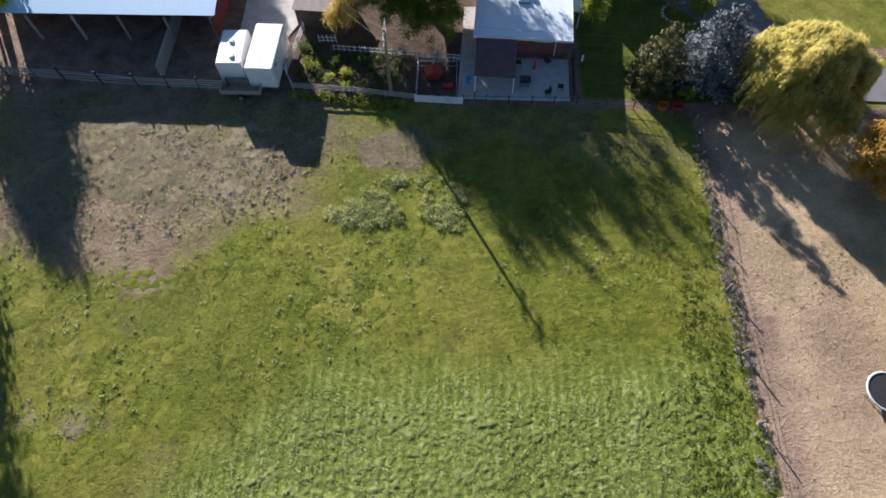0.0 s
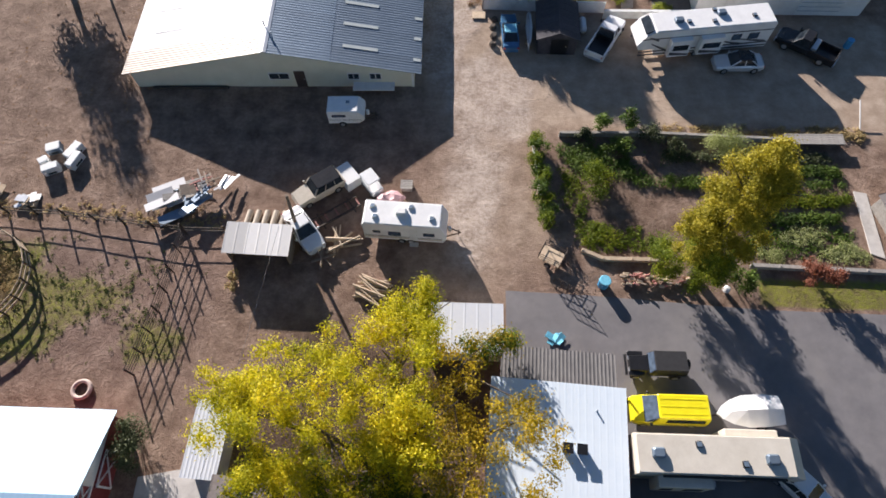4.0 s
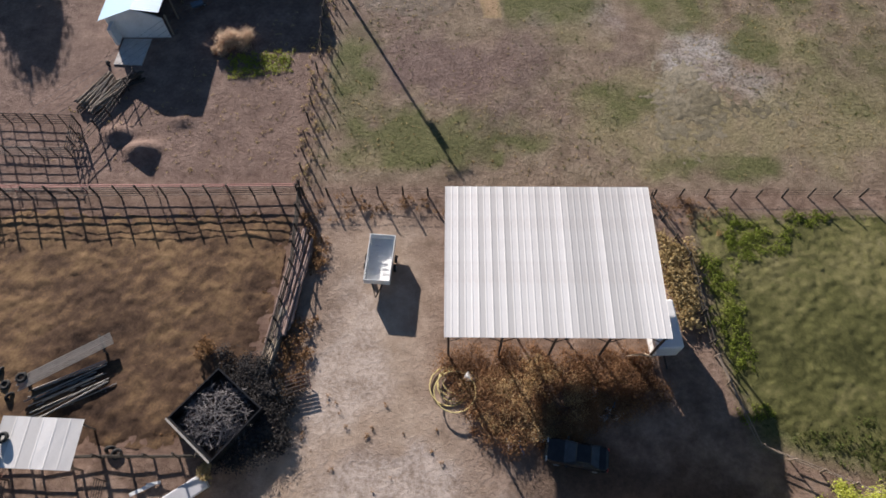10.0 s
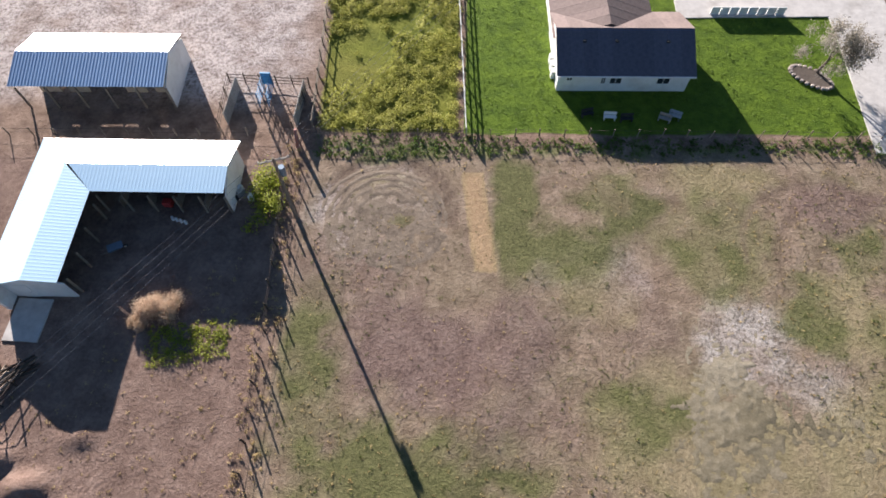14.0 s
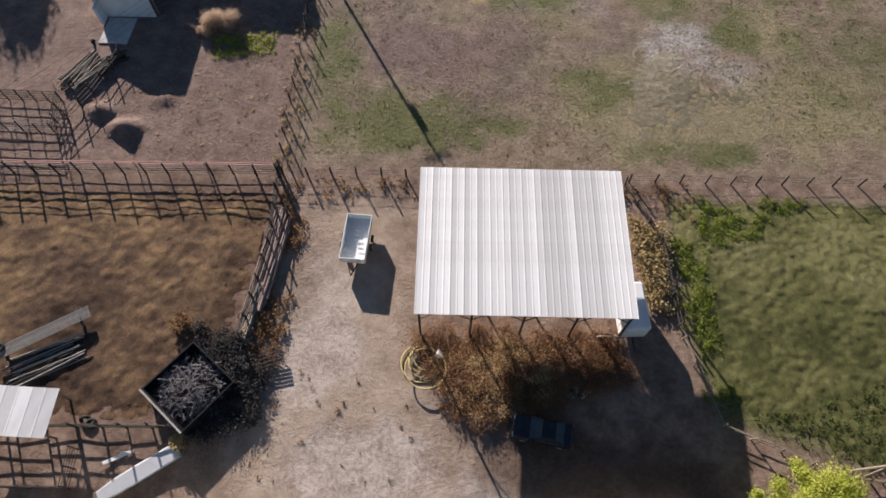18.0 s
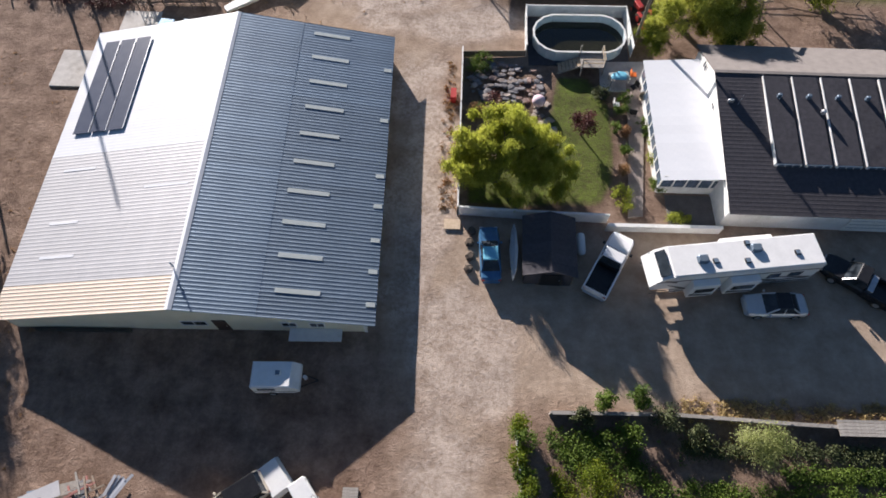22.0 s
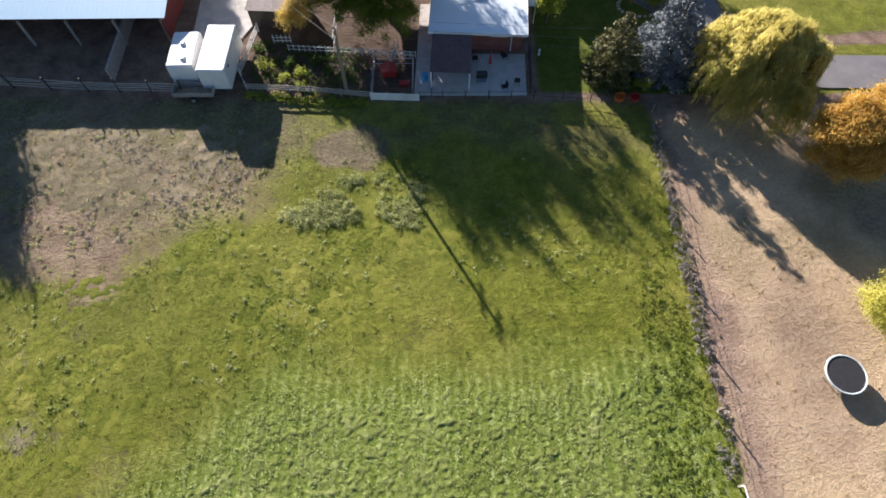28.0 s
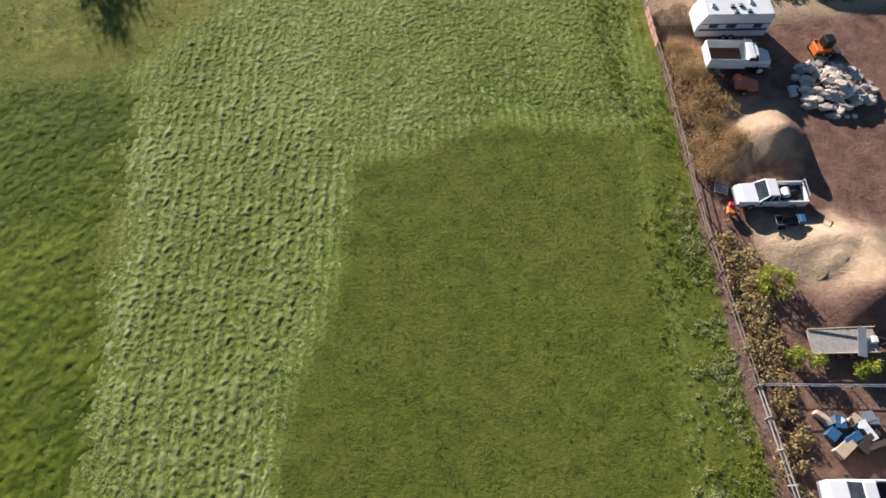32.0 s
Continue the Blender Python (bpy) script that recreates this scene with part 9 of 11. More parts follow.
# pool with its deck
t = thing("swimming_pool", "oval above-ground pool with dark murky water", "pool", 11.9, 114.6, 0, 1)
oval = lambda k: [(x + math.copysign(1.9, math.cos(a)) if abs(math.cos(a)) > 1e-6 else x, y) for a in [2 * math.pi * (i + 0.5) / 16 for i in range(16)] for x, y in [(k * math.cos(a), k * math.sin(a))]]
part("wall", M().rings([[(x, y, z) for x, y in oval(k)] for k, z in ((2.42, 0), (2.42, 1.2), (2.38, 1.2), (2.38, 0.05))], cap=False), surf("pale blue pool wall", (0.42, 0.52, 0.56), (0.56, 0.66, 0.70), 2, 0.5), t)
part("rim", M().rings([[(x, y, z) for x, y in oval(k)] for k, z in ((2.52, 1.2), (2.52, 1.27), (2.34, 1.27), (2.34, 1.2))], cap=False), WHITE, t, "white top rail")
part("water", M().prism(oval(2.37), 0.0, 0.45), WATER, t, "dark green murky water")
t = thing("pool_deck", "small grey wooden deck with steps at the pool", "deck", 12.6, 111.4, 0, 2)
part("platform", M().box(-0.8, 1.3, -0.9, 0.9, 1.0, 1.08), WOOD_GREY, t)
for px, py in ((-0.75, -0.85), (1.25, -0.85), (-0.75, 0.85), (1.25, 0.85)):
    part("post", M().box(px - 0.06, px + 0.06, py - 0.06, py + 0.06, 0, 2.0), WOOD_GREY, t)
for z in (1.5, 1.95):
    part("rail", M().box(-0.75, 1.25, -0.88, -0.82, z, z + 0.08), WOOD_PALE, t)
    part("rail", M().box(1.22, 1.28, -0.8, 0.8, z, z + 0.08), WOOD_PALE, t)
for i in range(6):
    part("step", M().box(-1.1 - 0.32 * i, -0.8 - 0.32 * i, -0.6, 0.5, 0.85 - 0.15 * i, 0.92 - 0.15 * i), WOOD_PALE, t)
for s in (-0.62, 0.52):
    part("stringer", M().beam((-0.8, s, 0.9), (-2.8, s, 0.0), 0.06, 0.2), WOOD_GREY, t)
slab("pool_pad", [(7.2, 111.6), (16.6, 111.8), (16.6, 118.0), (7.1, 117.8)], -0.3, 0.07, SHINGLE, "dark felt pad round the above-ground pool", "pad")
slab("garden_terrace", [(13.6, 108.6), (18.0, 108.8), (18.2, 112.4), (13.8, 112.2)], -0.3, 0.09, CONCRETE, "pale paved terrace by the sunroom", "terrace")
t = thing("patio_table", "patio table under a crumpled pale blue sheet", "table", 15.3, 109.8, 0.09, 8)
part("tabletop", M().box(-0.9, 0.9, -0.5, 0.5, 0.7, 0.75), WOOD_GREY, t)
for px in (-0.8, 0.8):
    for py in (-0.4, 0.4):
        part("leg", M().box(px - 0.04, px + 0.04, py - 0.04, py + 0.04, 0, 0.7), WOOD_GREY, t)
part("sheet", M().lump((0, 0, 0.8), (0.85, 0.5, 0.14), random.Random(14), 12, 5, 0.3), TEAL, t, "crumpled pale blue sheet")
for x, y, mat in ((16.7, 110.4, ORANGE), (16.6, 108.9, NET), (17.2, 107.6, WOOD_PALE), (13.6, 107.6, NET), (14.8, 106.8, WHITE), (16.2, 106.0, NET)):
    c = thing("garden_chair", "garden chair on the terrace", "chair", x, y, 0.09, rs.uniform(0, 360), "terrace chairs")
    part("seat", M().cham(-0.28, 0.28, -0.28, 0.28, 0.36, 0.42, 0.02), mat, c)
    part("backrest", M().cham(-0.3, -0.24, -0.28, 0.28, 0.425, 0.95, 0.02), mat, c)
    for px in (-0.24, 0.24):
        for py in (-0.24, 0.24):
            part("leg", M().rod((px, py, 0), (px, py, 0.36), 0.02, n=5), BLACK, c)
t = thing("rock_garden", "spread of grey garden rocks and broken slabs", "rock garden", 5.2, 109.2)
for i in range(150):
    a, q = rs.uniform(0, 6.28), rs.random() ** 0.6
    xx, yy, k = 3.4 * q * math.cos(a), 2.6 * q * math.sin(a), rs.uniform(0.10, 0.34)
    part("rock", M().lump((xx, yy, k * 0.25 + 0.2 * (1 - q)), (k * rs.uniform(0.8, 1.7), k * rs.uniform(0.7, 1.2), k * 0.45), rs, 6, 4, 0.34), rs.choice((STONE_DULL, STONE_DULL, STONE, PLANK_RED, STONE_DULL)), t)
t = thing("pink_lantern", "pale pink garden ball ornament", "ornament", 7.9, 106.8)
part("ball", M().lump((0, 0, 0.6), (0.6, 0.6, 0.55), rs, 14, 9, 0.0), surf("pale pink fabric", (0.62, 0.45, 0.52), (0.76, 0.60, 0.66), 3, 0.8), t, smooth=True)
part("base", M().rod((0, 0, 0), (0, 0, 0.12), 0.3), WOOD, t)
for i in range(26):
    x, y = 7.5 + rs.uniform(-0.6, 1.2) + 0.04 * i, 107.2 - 0.22 * i + rs.uniform(-0.6, 0.6)
    solo("stepping_stone", M().lump((0, 0, 0.06), (0.3, 0.26, 0.08), rs, 7, 4, 0.2), STONE, "flat pale stepping stone in the garden", "stone", "stepping stones", at=pose(x, y, gz(x, y)))
t = thing("red_tractor", "small red tractor in the shade of the pool", "tractor", 18.3, 118.4, 0, 110)
part("bonnet", M().cham(0.1, 1.3, -0.28, 0.28, 0.6, 1.05, 0.06), RED, t)
part("seat", M().cham(-0.7, -0.3, -0.25, 0.25, 0.8, 0.95, 0.04), BLACK, t)
part("fender", M().cham(-1.0, -0.2, -0.75, -0.4, 0.9, 1.0, 0.03), RED, t)
part("fender", M().cham(-1.0, -0.2, 0.4, 0.75, 0.9, 1.0, 0.03), RED, t)
part("steering_wheel", M().torus((-0.05, 0, 1.15), 0.18, 0.02, 12, 5), BLACK, t)
part("mower_deck", M().cham(-1.9, -1.0, -0.8, 0.8, 0.15, 0.4, 0.06), RED, t)
for s in (-1, 1):
    wheel(t, -0.6, s * 0.6, 0.5, 0.32, RED)
    wheel(t, 1.0, s * 0.42, 0.28, 0.18, RED)
# a long log carried on trestles by the pasture
t = thing("log_gantry", "long peeled log raised on crossed timber legs", "gantry", 27.7, 118.8)
part("beam", M().rod((0, -3.6, 4.9), (0, 3.6, 5.0), 0.16, 0.13, 10), WOOD_PALE, t)
for yy in (-3.0, 3.0):
    for s in (-1, 1):
        part("leg", M().rod((s * 1.3, yy, 0), (-s * 0.1, yy, 5.05), 0.09), WOOD, t)
part("cross_piece", M().rod((-0.7, -3.3, 4.7), (0.7, -3.3, 4.7), 0.06), WOOD, t)

# cattle pen
t = thing("pipe_bundle", "long bundle of pale poles on trestles in the pen", "pole bundle", -30.0, 128.4, 0, 34)
for i in range(7):
    part("pole", M().rod((-3.5 + 0.1 * (i % 3), -0.45 + 0.15 * i, 0.75), (3.4, -0.45 + 0.15 * i, 0.7), 0.06, 0.05, 6), WOOD_GREY, t)
for xx in (-2.8, 2.6):
    part("trestle", M().beam((xx, -0.8, 0.6), (xx, 0.8, 0.6), 0.12).beam((xx, -0.7, 0.0), (xx, -0.7, 0.6), 0.1).beam((xx, 0.7, 0), (xx, 0.7, 0.6), 0.1), WOOD_DARK, t)
for x, y, z, tilt in ((-34.2, 126.6, 0, 0), (-33.6, 125.8, 0, 60), (-35.0, 127.6, 0, 80), (-32.7, 127.0, 0.75, 10), (-31.6, 121.5, 2.0, 0), (-31.4, 122.6, 2.05, 0), (-25.2, 122.6, 0, 75), (-36.4, 127.2, 0, 30), (-36.8, 158.6, 0, 70), (-35.8, 125.2, 0, 0), (-24.6, 122.2, 0, 15)):
    tyre(x, y, z, rs.uniform(0, 180), tilt)
t = thing("hay_feeder_rail", "white painted feeder bits beside the pole bundle", "feeder", -34.6, 126.0, 0, 10)
for i in range(5):
    part("bit", M().lump((rs.uniform(-0.8, 0.8), rs.uniform(-0.4, 0.4), 0.2), (0.2, 0.16, 0.2), rs, 7, 5), WHITE, t)
t = thing("steel_bin", "dark steel bin heaped with grey branches", "bin", -18.0, 125.0, 0, 53)
for q in ((-2.2, 2.2, -2.3, -2.2, 0, 1.25), (-2.2, 2.2, 2.2, 2.3, 0, 1.25), (-2.3, -2.2, -2.3, 2.3, 0, 1.25), (2.2, 2.3, -2.3, 2.3, 0, 1.25)):
    part("side", M().box(*q), BLACK, t)
part("floor", M().box(-2.2, 2.2, -2.2, 2.2, 0.1, 0.16), STEEL, t)
part("brace", M().beam((-2.4, -2.3, 1.3), (-2.4, 2.3, 1.3), 0.12), WOOD_GREY, t)
twigs = M()
for i in range(420):
    a, q = rs.uniform(0, 6.28), rs.random() ** 0.5
    c = Vector((2.2 * q * math.cos(a), 2.2 * q * math.sin(a), 0.5 + 1.1 * (1 - q) * rs.random() + 0.3))
    d = Vector((rs.uniform(-1, 1), rs.uniform(-1, 1), rs.uniform(-0.35, 0.5))) * rs.uniform(0.3, 0.9)
    twigs.rod(c - d, c + d, 0.03, 0.008, 4)
part("brushwood", twigs, surf("grey dead branches", (0.10, 0.09, 0.09), (0.30, 0.27, 0.26), 4, 0.95), t, "tangle of dead grey branches")
t = thing("old_skiff", "old pale flat-bottomed skiff lying on the dirt", "skiff", -20.2, 119.1, 0.02, 36)
part("hull", M().rings([[(x, -w, 0.12 + k), (x, -w * 0.8, 0.02), (x, w * 0.8, 0.02), (x, w, 0.12 + k), (x, w * 0.85, 0.16 + k), (x, -w * 0.85, 0.16 + k)] for x, w, k in ((-2.8, 0.42, 0.10), (-1.5, 0.56, 0.2), (0, 0.6, 0.22), (1.5, 0.58, 0.26), (2.8, 0.55, 0.4))]), DULL_METAL, t)
heap("broken_board", "broken white board beside the skiff", "board", -22.2, 120.0, [("board", WHITE, (0, 0, 0.1), (1.6, 0.25, 0.05), 30, (0, 5)), ("board", WHITE, (0.7, 0.4, 0.12), (0.9, 0.2, 0.05), 15, (0, 5))])
bush("yellow_weed", "dry yellow weed beside the steel bin", -18.2, 121.2, 0.7, 0.8, 1.0, STRAW, 305, 700, 0.16)
bush("dead_stump", "dead grey stump and branches in the pen", -20.3, 130.0, 0.9, 1.0, 1.0, BROWN_WEED, 307, 500, 0.18)
t = thing("plank_pile", "splayed pile of long pale planks along the fence", "plank pile", -15.2, 130.6, 0, 82)
for i in range(14):
    part("plank", M().beam((-2.6 + rs.uniform(-0.4, 0.4), -0.5 + 0.08 * i, 0.1 + 0.05 * (i % 5)), (2.6 + rs.uniform(-0.6, 0.4), -0.35 + 0.05 * i + rs.uniform(-0.1, 0.1), 0.35 + 0.06 * (i % 5)), 0.16, 0.05), (WOOD_PALE, WOOD, WOOD_GREY)[i % 3], t)
t = thing("harrow", "dark old harrow among the weeds", "harrow", -12.8, 127.6, 0, 20)
for i in range(5):
    part("bar", M().beam((-0.9, -0.6 + 0.3 * i, 0.5), (0.9, -0.6 + 0.3 * i, 0.55), 0.06), STEEL, t)
    part("tine", M().rod((-0.8 + 0.4 * i, -0.6, 0.05), (-0.8 + 0.4 * i, 0.6, 0.5), 0.03, n=5), RAIL_RED, t)
for x, y, w, d, h, mat, lab in ((-27.4, 114.6, 1.3, 1.2, 0.8, BLUE, "bright blue plastic crate behind the barn"), (-25.6, 114.7, 0.6, 1.3, 0.7, GALV, "grey metal locker behind the barn"), (-31.4, 112.9, 1.2, 0.7, 0.5, BLUE, "bright blue plastic crate behind the barn")):
    c = thing("storage_crate", lab, "crate", x, y, 0.02, -6)
    part("box", M().cham(-w / 2, w / 2, -d / 2, d / 2, 0, h, 0.05), mat, c)
    part("lid", M().cham(-w / 2 - 0.03, w / 2 + 0.03, -d / 2 - 0.03, d / 2 + 0.03, h + 0.004, h + 0.08, 0.03), mat, c)
heap("red_implement", "faded red implement frame behind the barn", "implement", -9.6, 113.4, [("bar", RAIL_RED, (0, 0, 0.4), (2.6, 0.3, 0.1), 0, (0, 0)), ("bar", RAIL_RED, (0, 0.5, 0.4), (2.0, 0.15, 0.1), 5, (0, 0)), ("wheel", RUBBER, (-1.2, 0.3, 0.25), (0.5, 0.2, 0.5), 0, (0, 0))])
t = thing("hose_coil", "coiled yellow irrigation hose with a white bucket", "hose", -1.6, 127.9)
for i, (r, dx, dy) in enumerate(((1.45, -0.2, 0), (1.25, 0.15, 0.1), (1.05, 0.0, 0.25), (0.9, 0.2, 0.3), (1.5, 0.2, -0.5))):
    part("loop", M().torus((dx, dy, 0.12 + 0.1 * i), r, 0.05, 28, 6), surf("yellow hose", (0.50, 0.40, 0.16), (0.66, 0.54, 0.26), 3, 0.7), t)
part("bucket", M().rod((0.9, 0.5, 0.1), (1.3, 0.7, 0.5), 0.3, 0.36, 12), WHITE, t)
pieces = [("bit", (STEEL, ALU, BLUE_CAR, WHITE)[i % 4], (rs.uniform(-1.2, 1.4), rs.uniform(-0.8, 0.8), 0.15 + 0.05 * (i % 5)), (rs.uniform(0.3, 1.0), rs.uniform(0.1, 0.4), 0.1), rs.uniform(0, 180), (rs.uniform(-20, 20), rs.uniform(-20, 20))) for i in range(16)]
heap("machine_scrap", "tangle of machine scrap in the weeds", "scrap heap", 3.4, 124.3, pieces)
heap("machine_scrap", "tangle of machine scrap in the weeds", "scrap heap", 9.4, 126.9, pieces, 120)
heap("canopy_store", "stacked boards and tools under the canopy", "stack", 5.6, 137.0, [("board", WOOD, (0, 0.3 * i, 0.2), (4.0, 0.25, 0.1), 2, (0, 0)) for i in range(6)])
heap("lean_poles", "white poles leaning on the canopy corner", "poles", 11.4, 130.4, [("pole", WOOD_PALE, (0.22 * i, 0, 1.3), (0.08, 0.08, 2.7), 0, (14 + 2 * i, 8 - 3 * i)) for i in range(6)])

# north lot
logs("dark_log_pile", "jumbled pile of dark old posts in the lot", -36.0, 154.6, 66, 30, 4.6, 0.12, WOOD, 2.6, 17, 14)
logs("stray_posts", "few stray posts by the pipe pen", -34.4, 156.4, 38, 7, 4.2, 0.09, WOOD_DARK, 1.6, 19, 16)
logs("plank_stack", "long stack of reddish grey planks along the pen lane", -14.6, 135.6, 86, 24, 9.6, 0.10, PLANK_RED, 1.5, 23, 2.5, "plank stack", "plank")
logs("plank_stack", "shorter stack of pale split planks by the bin", -15.2, 130.2, 80, 9, 4.6, 0.09, WOOD_PALE, 0.7, 29, 3, "plank stack", "plank")
logs("pen_poles", "scattered old poles on the pen litter", -29.4, 126.7, 28, 15, 5.6, 0.06, WOOD_GREY, 2.6, 31, 7, "pole pile", "pole")
t = thing("red_feeder", "red feed bunk inside the open stable", "feeder", -26.6, 171.6, 0, 0)
part("tub", M().cham(-0.4, 0.4, -0.3, 0.3, 0.2, 0.8, 0.05), RED, t)
part("stand", M().box(-0.35, 0.35, -0.25, 0.25, 0, 0.2), STEEL, t)
for i in range(4):
    solo("water_jug", M().rod((0, 0, 0), (0, 0, 0.45), 0.15, 0.1, 8), GELCOAT, "white plastic jug on the stable floor", "jug", "stable jugs", at=pose(-25.9 + 0.4 * i, 170.2 - 0.1 * i, 0.02))
t = thing("wheelbarrow", "dark wheelbarrow in the stable yard", "wheelbarrow", -29.7, 167.0, 0, 30)
part("tray", M().hexa([(-0.5, -0.25, 0.35), (0.4, -0.2, 0.35), (0.4, 0.2, 0.35), (-0.5, 0.25, 0.35), (-0.65, -0.4, 0.65), (0.6, -0.35, 0.65), (0.6, 0.35, 0.65), (-0.65, 0.4, 0.65)]), GALV_DARK, t)
part("handles", M().beam((-1.3, -0.25, 0.6), (0.4, -0.15, 0.35), 0.05).beam((-1.3, 0.25, 0.6), (0.4, 0.15, 0.35), 0.05), WOOD, t)
wheel(t, 0.65, 0.0, 0.2, 0.1)
t = thing("squeeze_chute", "blue livestock squeeze chute in the pen", "cattle chute", -20.6, 184.6, 0, 92)
for s in (-0.45, 0.45):
    for z in (0.3, 0.7, 1.1, 1.5):
        part("bar", M().beam((-1.3, s, z), (1.3, s, z), 0.06), BLUE, t)
    for xx in (-1.3, 0, 1.3):
        part("post", M().beam((xx, s, 0), (xx, s, 1.8), 0.1), BLUE_CAR, t)
part("head_gate", M().box(1.25, 1.4, -0.5, 0.5, 0.4, 1.9), BLUE, t)
for xx, h in ((-23.6, 1.6), (-17.0, 1.6)):
    b = board_fence("chute_board", "tall grey board beside the holding pen", [(xx, 181.0), (xx + 0.1, 185.6)], h, WOOD_GREY, 0.06, 2.3)
t = thing("red_fence_post", "faded pink corner post of the lot", "post", -16.6, 178.6)
part("post", M().rod((0, 0, -0.2), (0.1, 0.6, 1.9), 0.16, 0.14), RAIL_RED, t)
pieces = [("box", (WHITE, ALU, NET)[i % 3], (rs.uniform(-0.8, 0.8), rs.uniform(-0.6, 0.6), 0.3), (0.5, 0.4, 0.6), rs.uniform(0, 90), (0, 0)) for i in range(5)]
heap("stable_clutter", "buckets and boxes at the stable corner", "clutter", -20.2, 173.0, pieces)
for x, y, mat in ((10.5, 184.0, NET), (12.6, 183.7, WHITE), (14.2, 183.6, NET), (17.8, 183.8, WOOD_GREY), (18.8, 184.2, ALU)):
    c = thing("lawn_bench", "small bench in the shade behind the house", "bench", x, y, 0, rs.uniform(-20, 20), "back lawn furniture")
    part("seat", M().box(-0.6, 0.6, -0.2, 0.2, 0.4, 0.46), mat, c)
    part("backrest", M().box(-0.6, 0.6, 0.2, 0.25, 0.5, 0.85), mat, c)
    for px in (-0.5, 0.5):
        part("leg", M().box(px - 0.04, px + 0.04, -0.18, 0.18, 0, 0.4), mat, c)
t = thing("stone_planter", "stone edged planting bed with bark mulch", "planter", 33.2, 190.3, 0, -35)
ring = [(2.0 * math.cos(a * math.pi / 12), 1.0 * math.sin(a * math.pi / 12)) for a in range(24)]
part("mulch", M().prism(ring, -0.05, 0.22), BARK, t)
for px, py in ring:
    part("stone", M().lump((px * 1.06, py * 1.1, 0.14), (0.22, 0.2, 0.2), rs, 6, 4, 0.2), STONE, t)
t = thing("white_yard_fence", "low white fence beside the drive", "fence", 28.5, 199.2, 0, 3)
for i in range(8):
    part("panel", M().box(-4 + i * 1.0, -3.06 + i * 1.0, -0.05, 0.05, 0.1, 1.0), WHITE, t)

# east yard
t = thing("trampoline", "round black trampoline with a pale pad", "trampoline", 29.5, 10.5)
part("mat", M().rod((0, 0, 0.62), (0, 0, 0.64), 1.26, 1.32, 32), NET, t)
part("pad", M().torus((0, 0, 0.63), 1.36, 0.07, 36, 6), surf("pale trampoline pad", (0.42, 0.50, 0.50), (0.58, 0.64, 0.64), 3, 0.6), t)
for i in range(6):
    a = math.pi * i / 3
    part("leg", M().rod((1.34 * math.cos(a), 1.34 * math.sin(a), 0), (1.34 * math.cos(a), 1.34 * math.sin(a), 0.6), 0.03, n=6), ALU, t)
t = thing("fabric_garage", "white fabric garage with a ribbed side wall", "garage tent", 38.6, 6.2, 0, -8)
part("shell", M().rings([[(x, y, z) for y, z in ((-2.7, 0), (-2.7, 1.5), (-1.6, 2.25), (0, 2.5), (1.6, 2.25), (2.7, 1.5), (2.7, 0), (2.64, 0), (2.64, 1.46), (1.56, 2.19), (0, 2.43), (-1.56, 2.19), (-2.64, 1.46), (-2.64, 0))] for x in (-2.7, 4.0)]), GELCOAT, t)
part("end_panel", M().rings([[(x, y, z) for y, z in ((-2.6, 0), (-2.6, 1.45), (0, 2.4), (2.6, 1.45), (2.6, 0))] for x in (-2.66, -2.6)]), IVORY, t)
for k in range(6):
    part("rib", M().box(-2.7, 4.0, -2.76, -2.7, 0.1 + 0.24 * k, 0.2 + 0.24 * k), BLUE_METAL, t)
t = thing("kayak", "pink kayak beside the fabric garage", "kayak", 33.7, 8.0, 0.0, -62)
part("hull", M().rings([[(x, -w, 0.25), (x, -w * 0.5, 0.05), (x, w * 0.5, 0.05), (x, w, 0.25), (x, w * 0.6, 0.42), (x, -w * 0.6, 0.42)] for x, w in ((-1.9, 0.05), (-1.2, 0.32), (0, 0.45), (1.2, 0.34), (1.9, 0.05))]), PINK, t)
part("cockpit", M().torus((0, 0, 0.43), 0.3, 0.04, 14, 5), BLACK, t)
t = thing("hot_tub_cover", "dark covered box beside the fabric garage", "box", 35.0, 9.4, 0, -10)
part("box", M().cham(-0.8, 0.8, -0.9, 0.9, 0, 0.9, 0.08), NET, t)
part("side_panel", M().box(-0.82, -0.805, -0.8, 0.8, 0.1, 0.8), RAIL_RED, t)
f = flat_trailer("snow_trailer", "small white and grey sled trailer", 34.9, 6.0, -62, 2.3, 0.9, 0.2, WHITE, ALU, 0.35, tongue=0.5)
heap("white_box", "small white box on the dry grass", "box", 33.4, 4.9, [("box", WHITE, (0, 0, 0.22), (0.7, 0.5, 0.44), 5, (0, 0)), ("lid", WOOD_PALE, (0.5, 0.1, 0.1), (0.4, 0.4, 0.2), 5, (0, 0))])
t = thing("red_hopper", "faded red spreader hopper in the brush", "spreader", 27.8, -11.0, 0, -12)
part("hopper", M().hexa([(-0.5, -0.4, 0.4), (1.0, -0.4, 0.4), (1.0, 0.4, 0.4), (-0.5, 0.4, 0.4), (-0.9, -0.65, 0.95), (1.2, -0.6, 0.85), (1.2, 0.6, 0.85), (-0.9, 0.65, 1.15)]), SALMON, t)
part("chute", M().lump((-0.6, 0.4, 0.95), (0.4, 0.35, 0.4), rs, 9, 6, 0.1), SALMON, t)
part("frame", M().beam((-1.0, 0, 0.3), (1.4, 0, 0.3), 0.1), STEEL, t)
for s in (-1, 1):
    wheel(t, 0.2, s * 0.6, 0.3, 0.16)
t = thing("boulder_pile", "big heap of pale rounded and blocky boulders", "boulder pile", 36.0, -11.2)
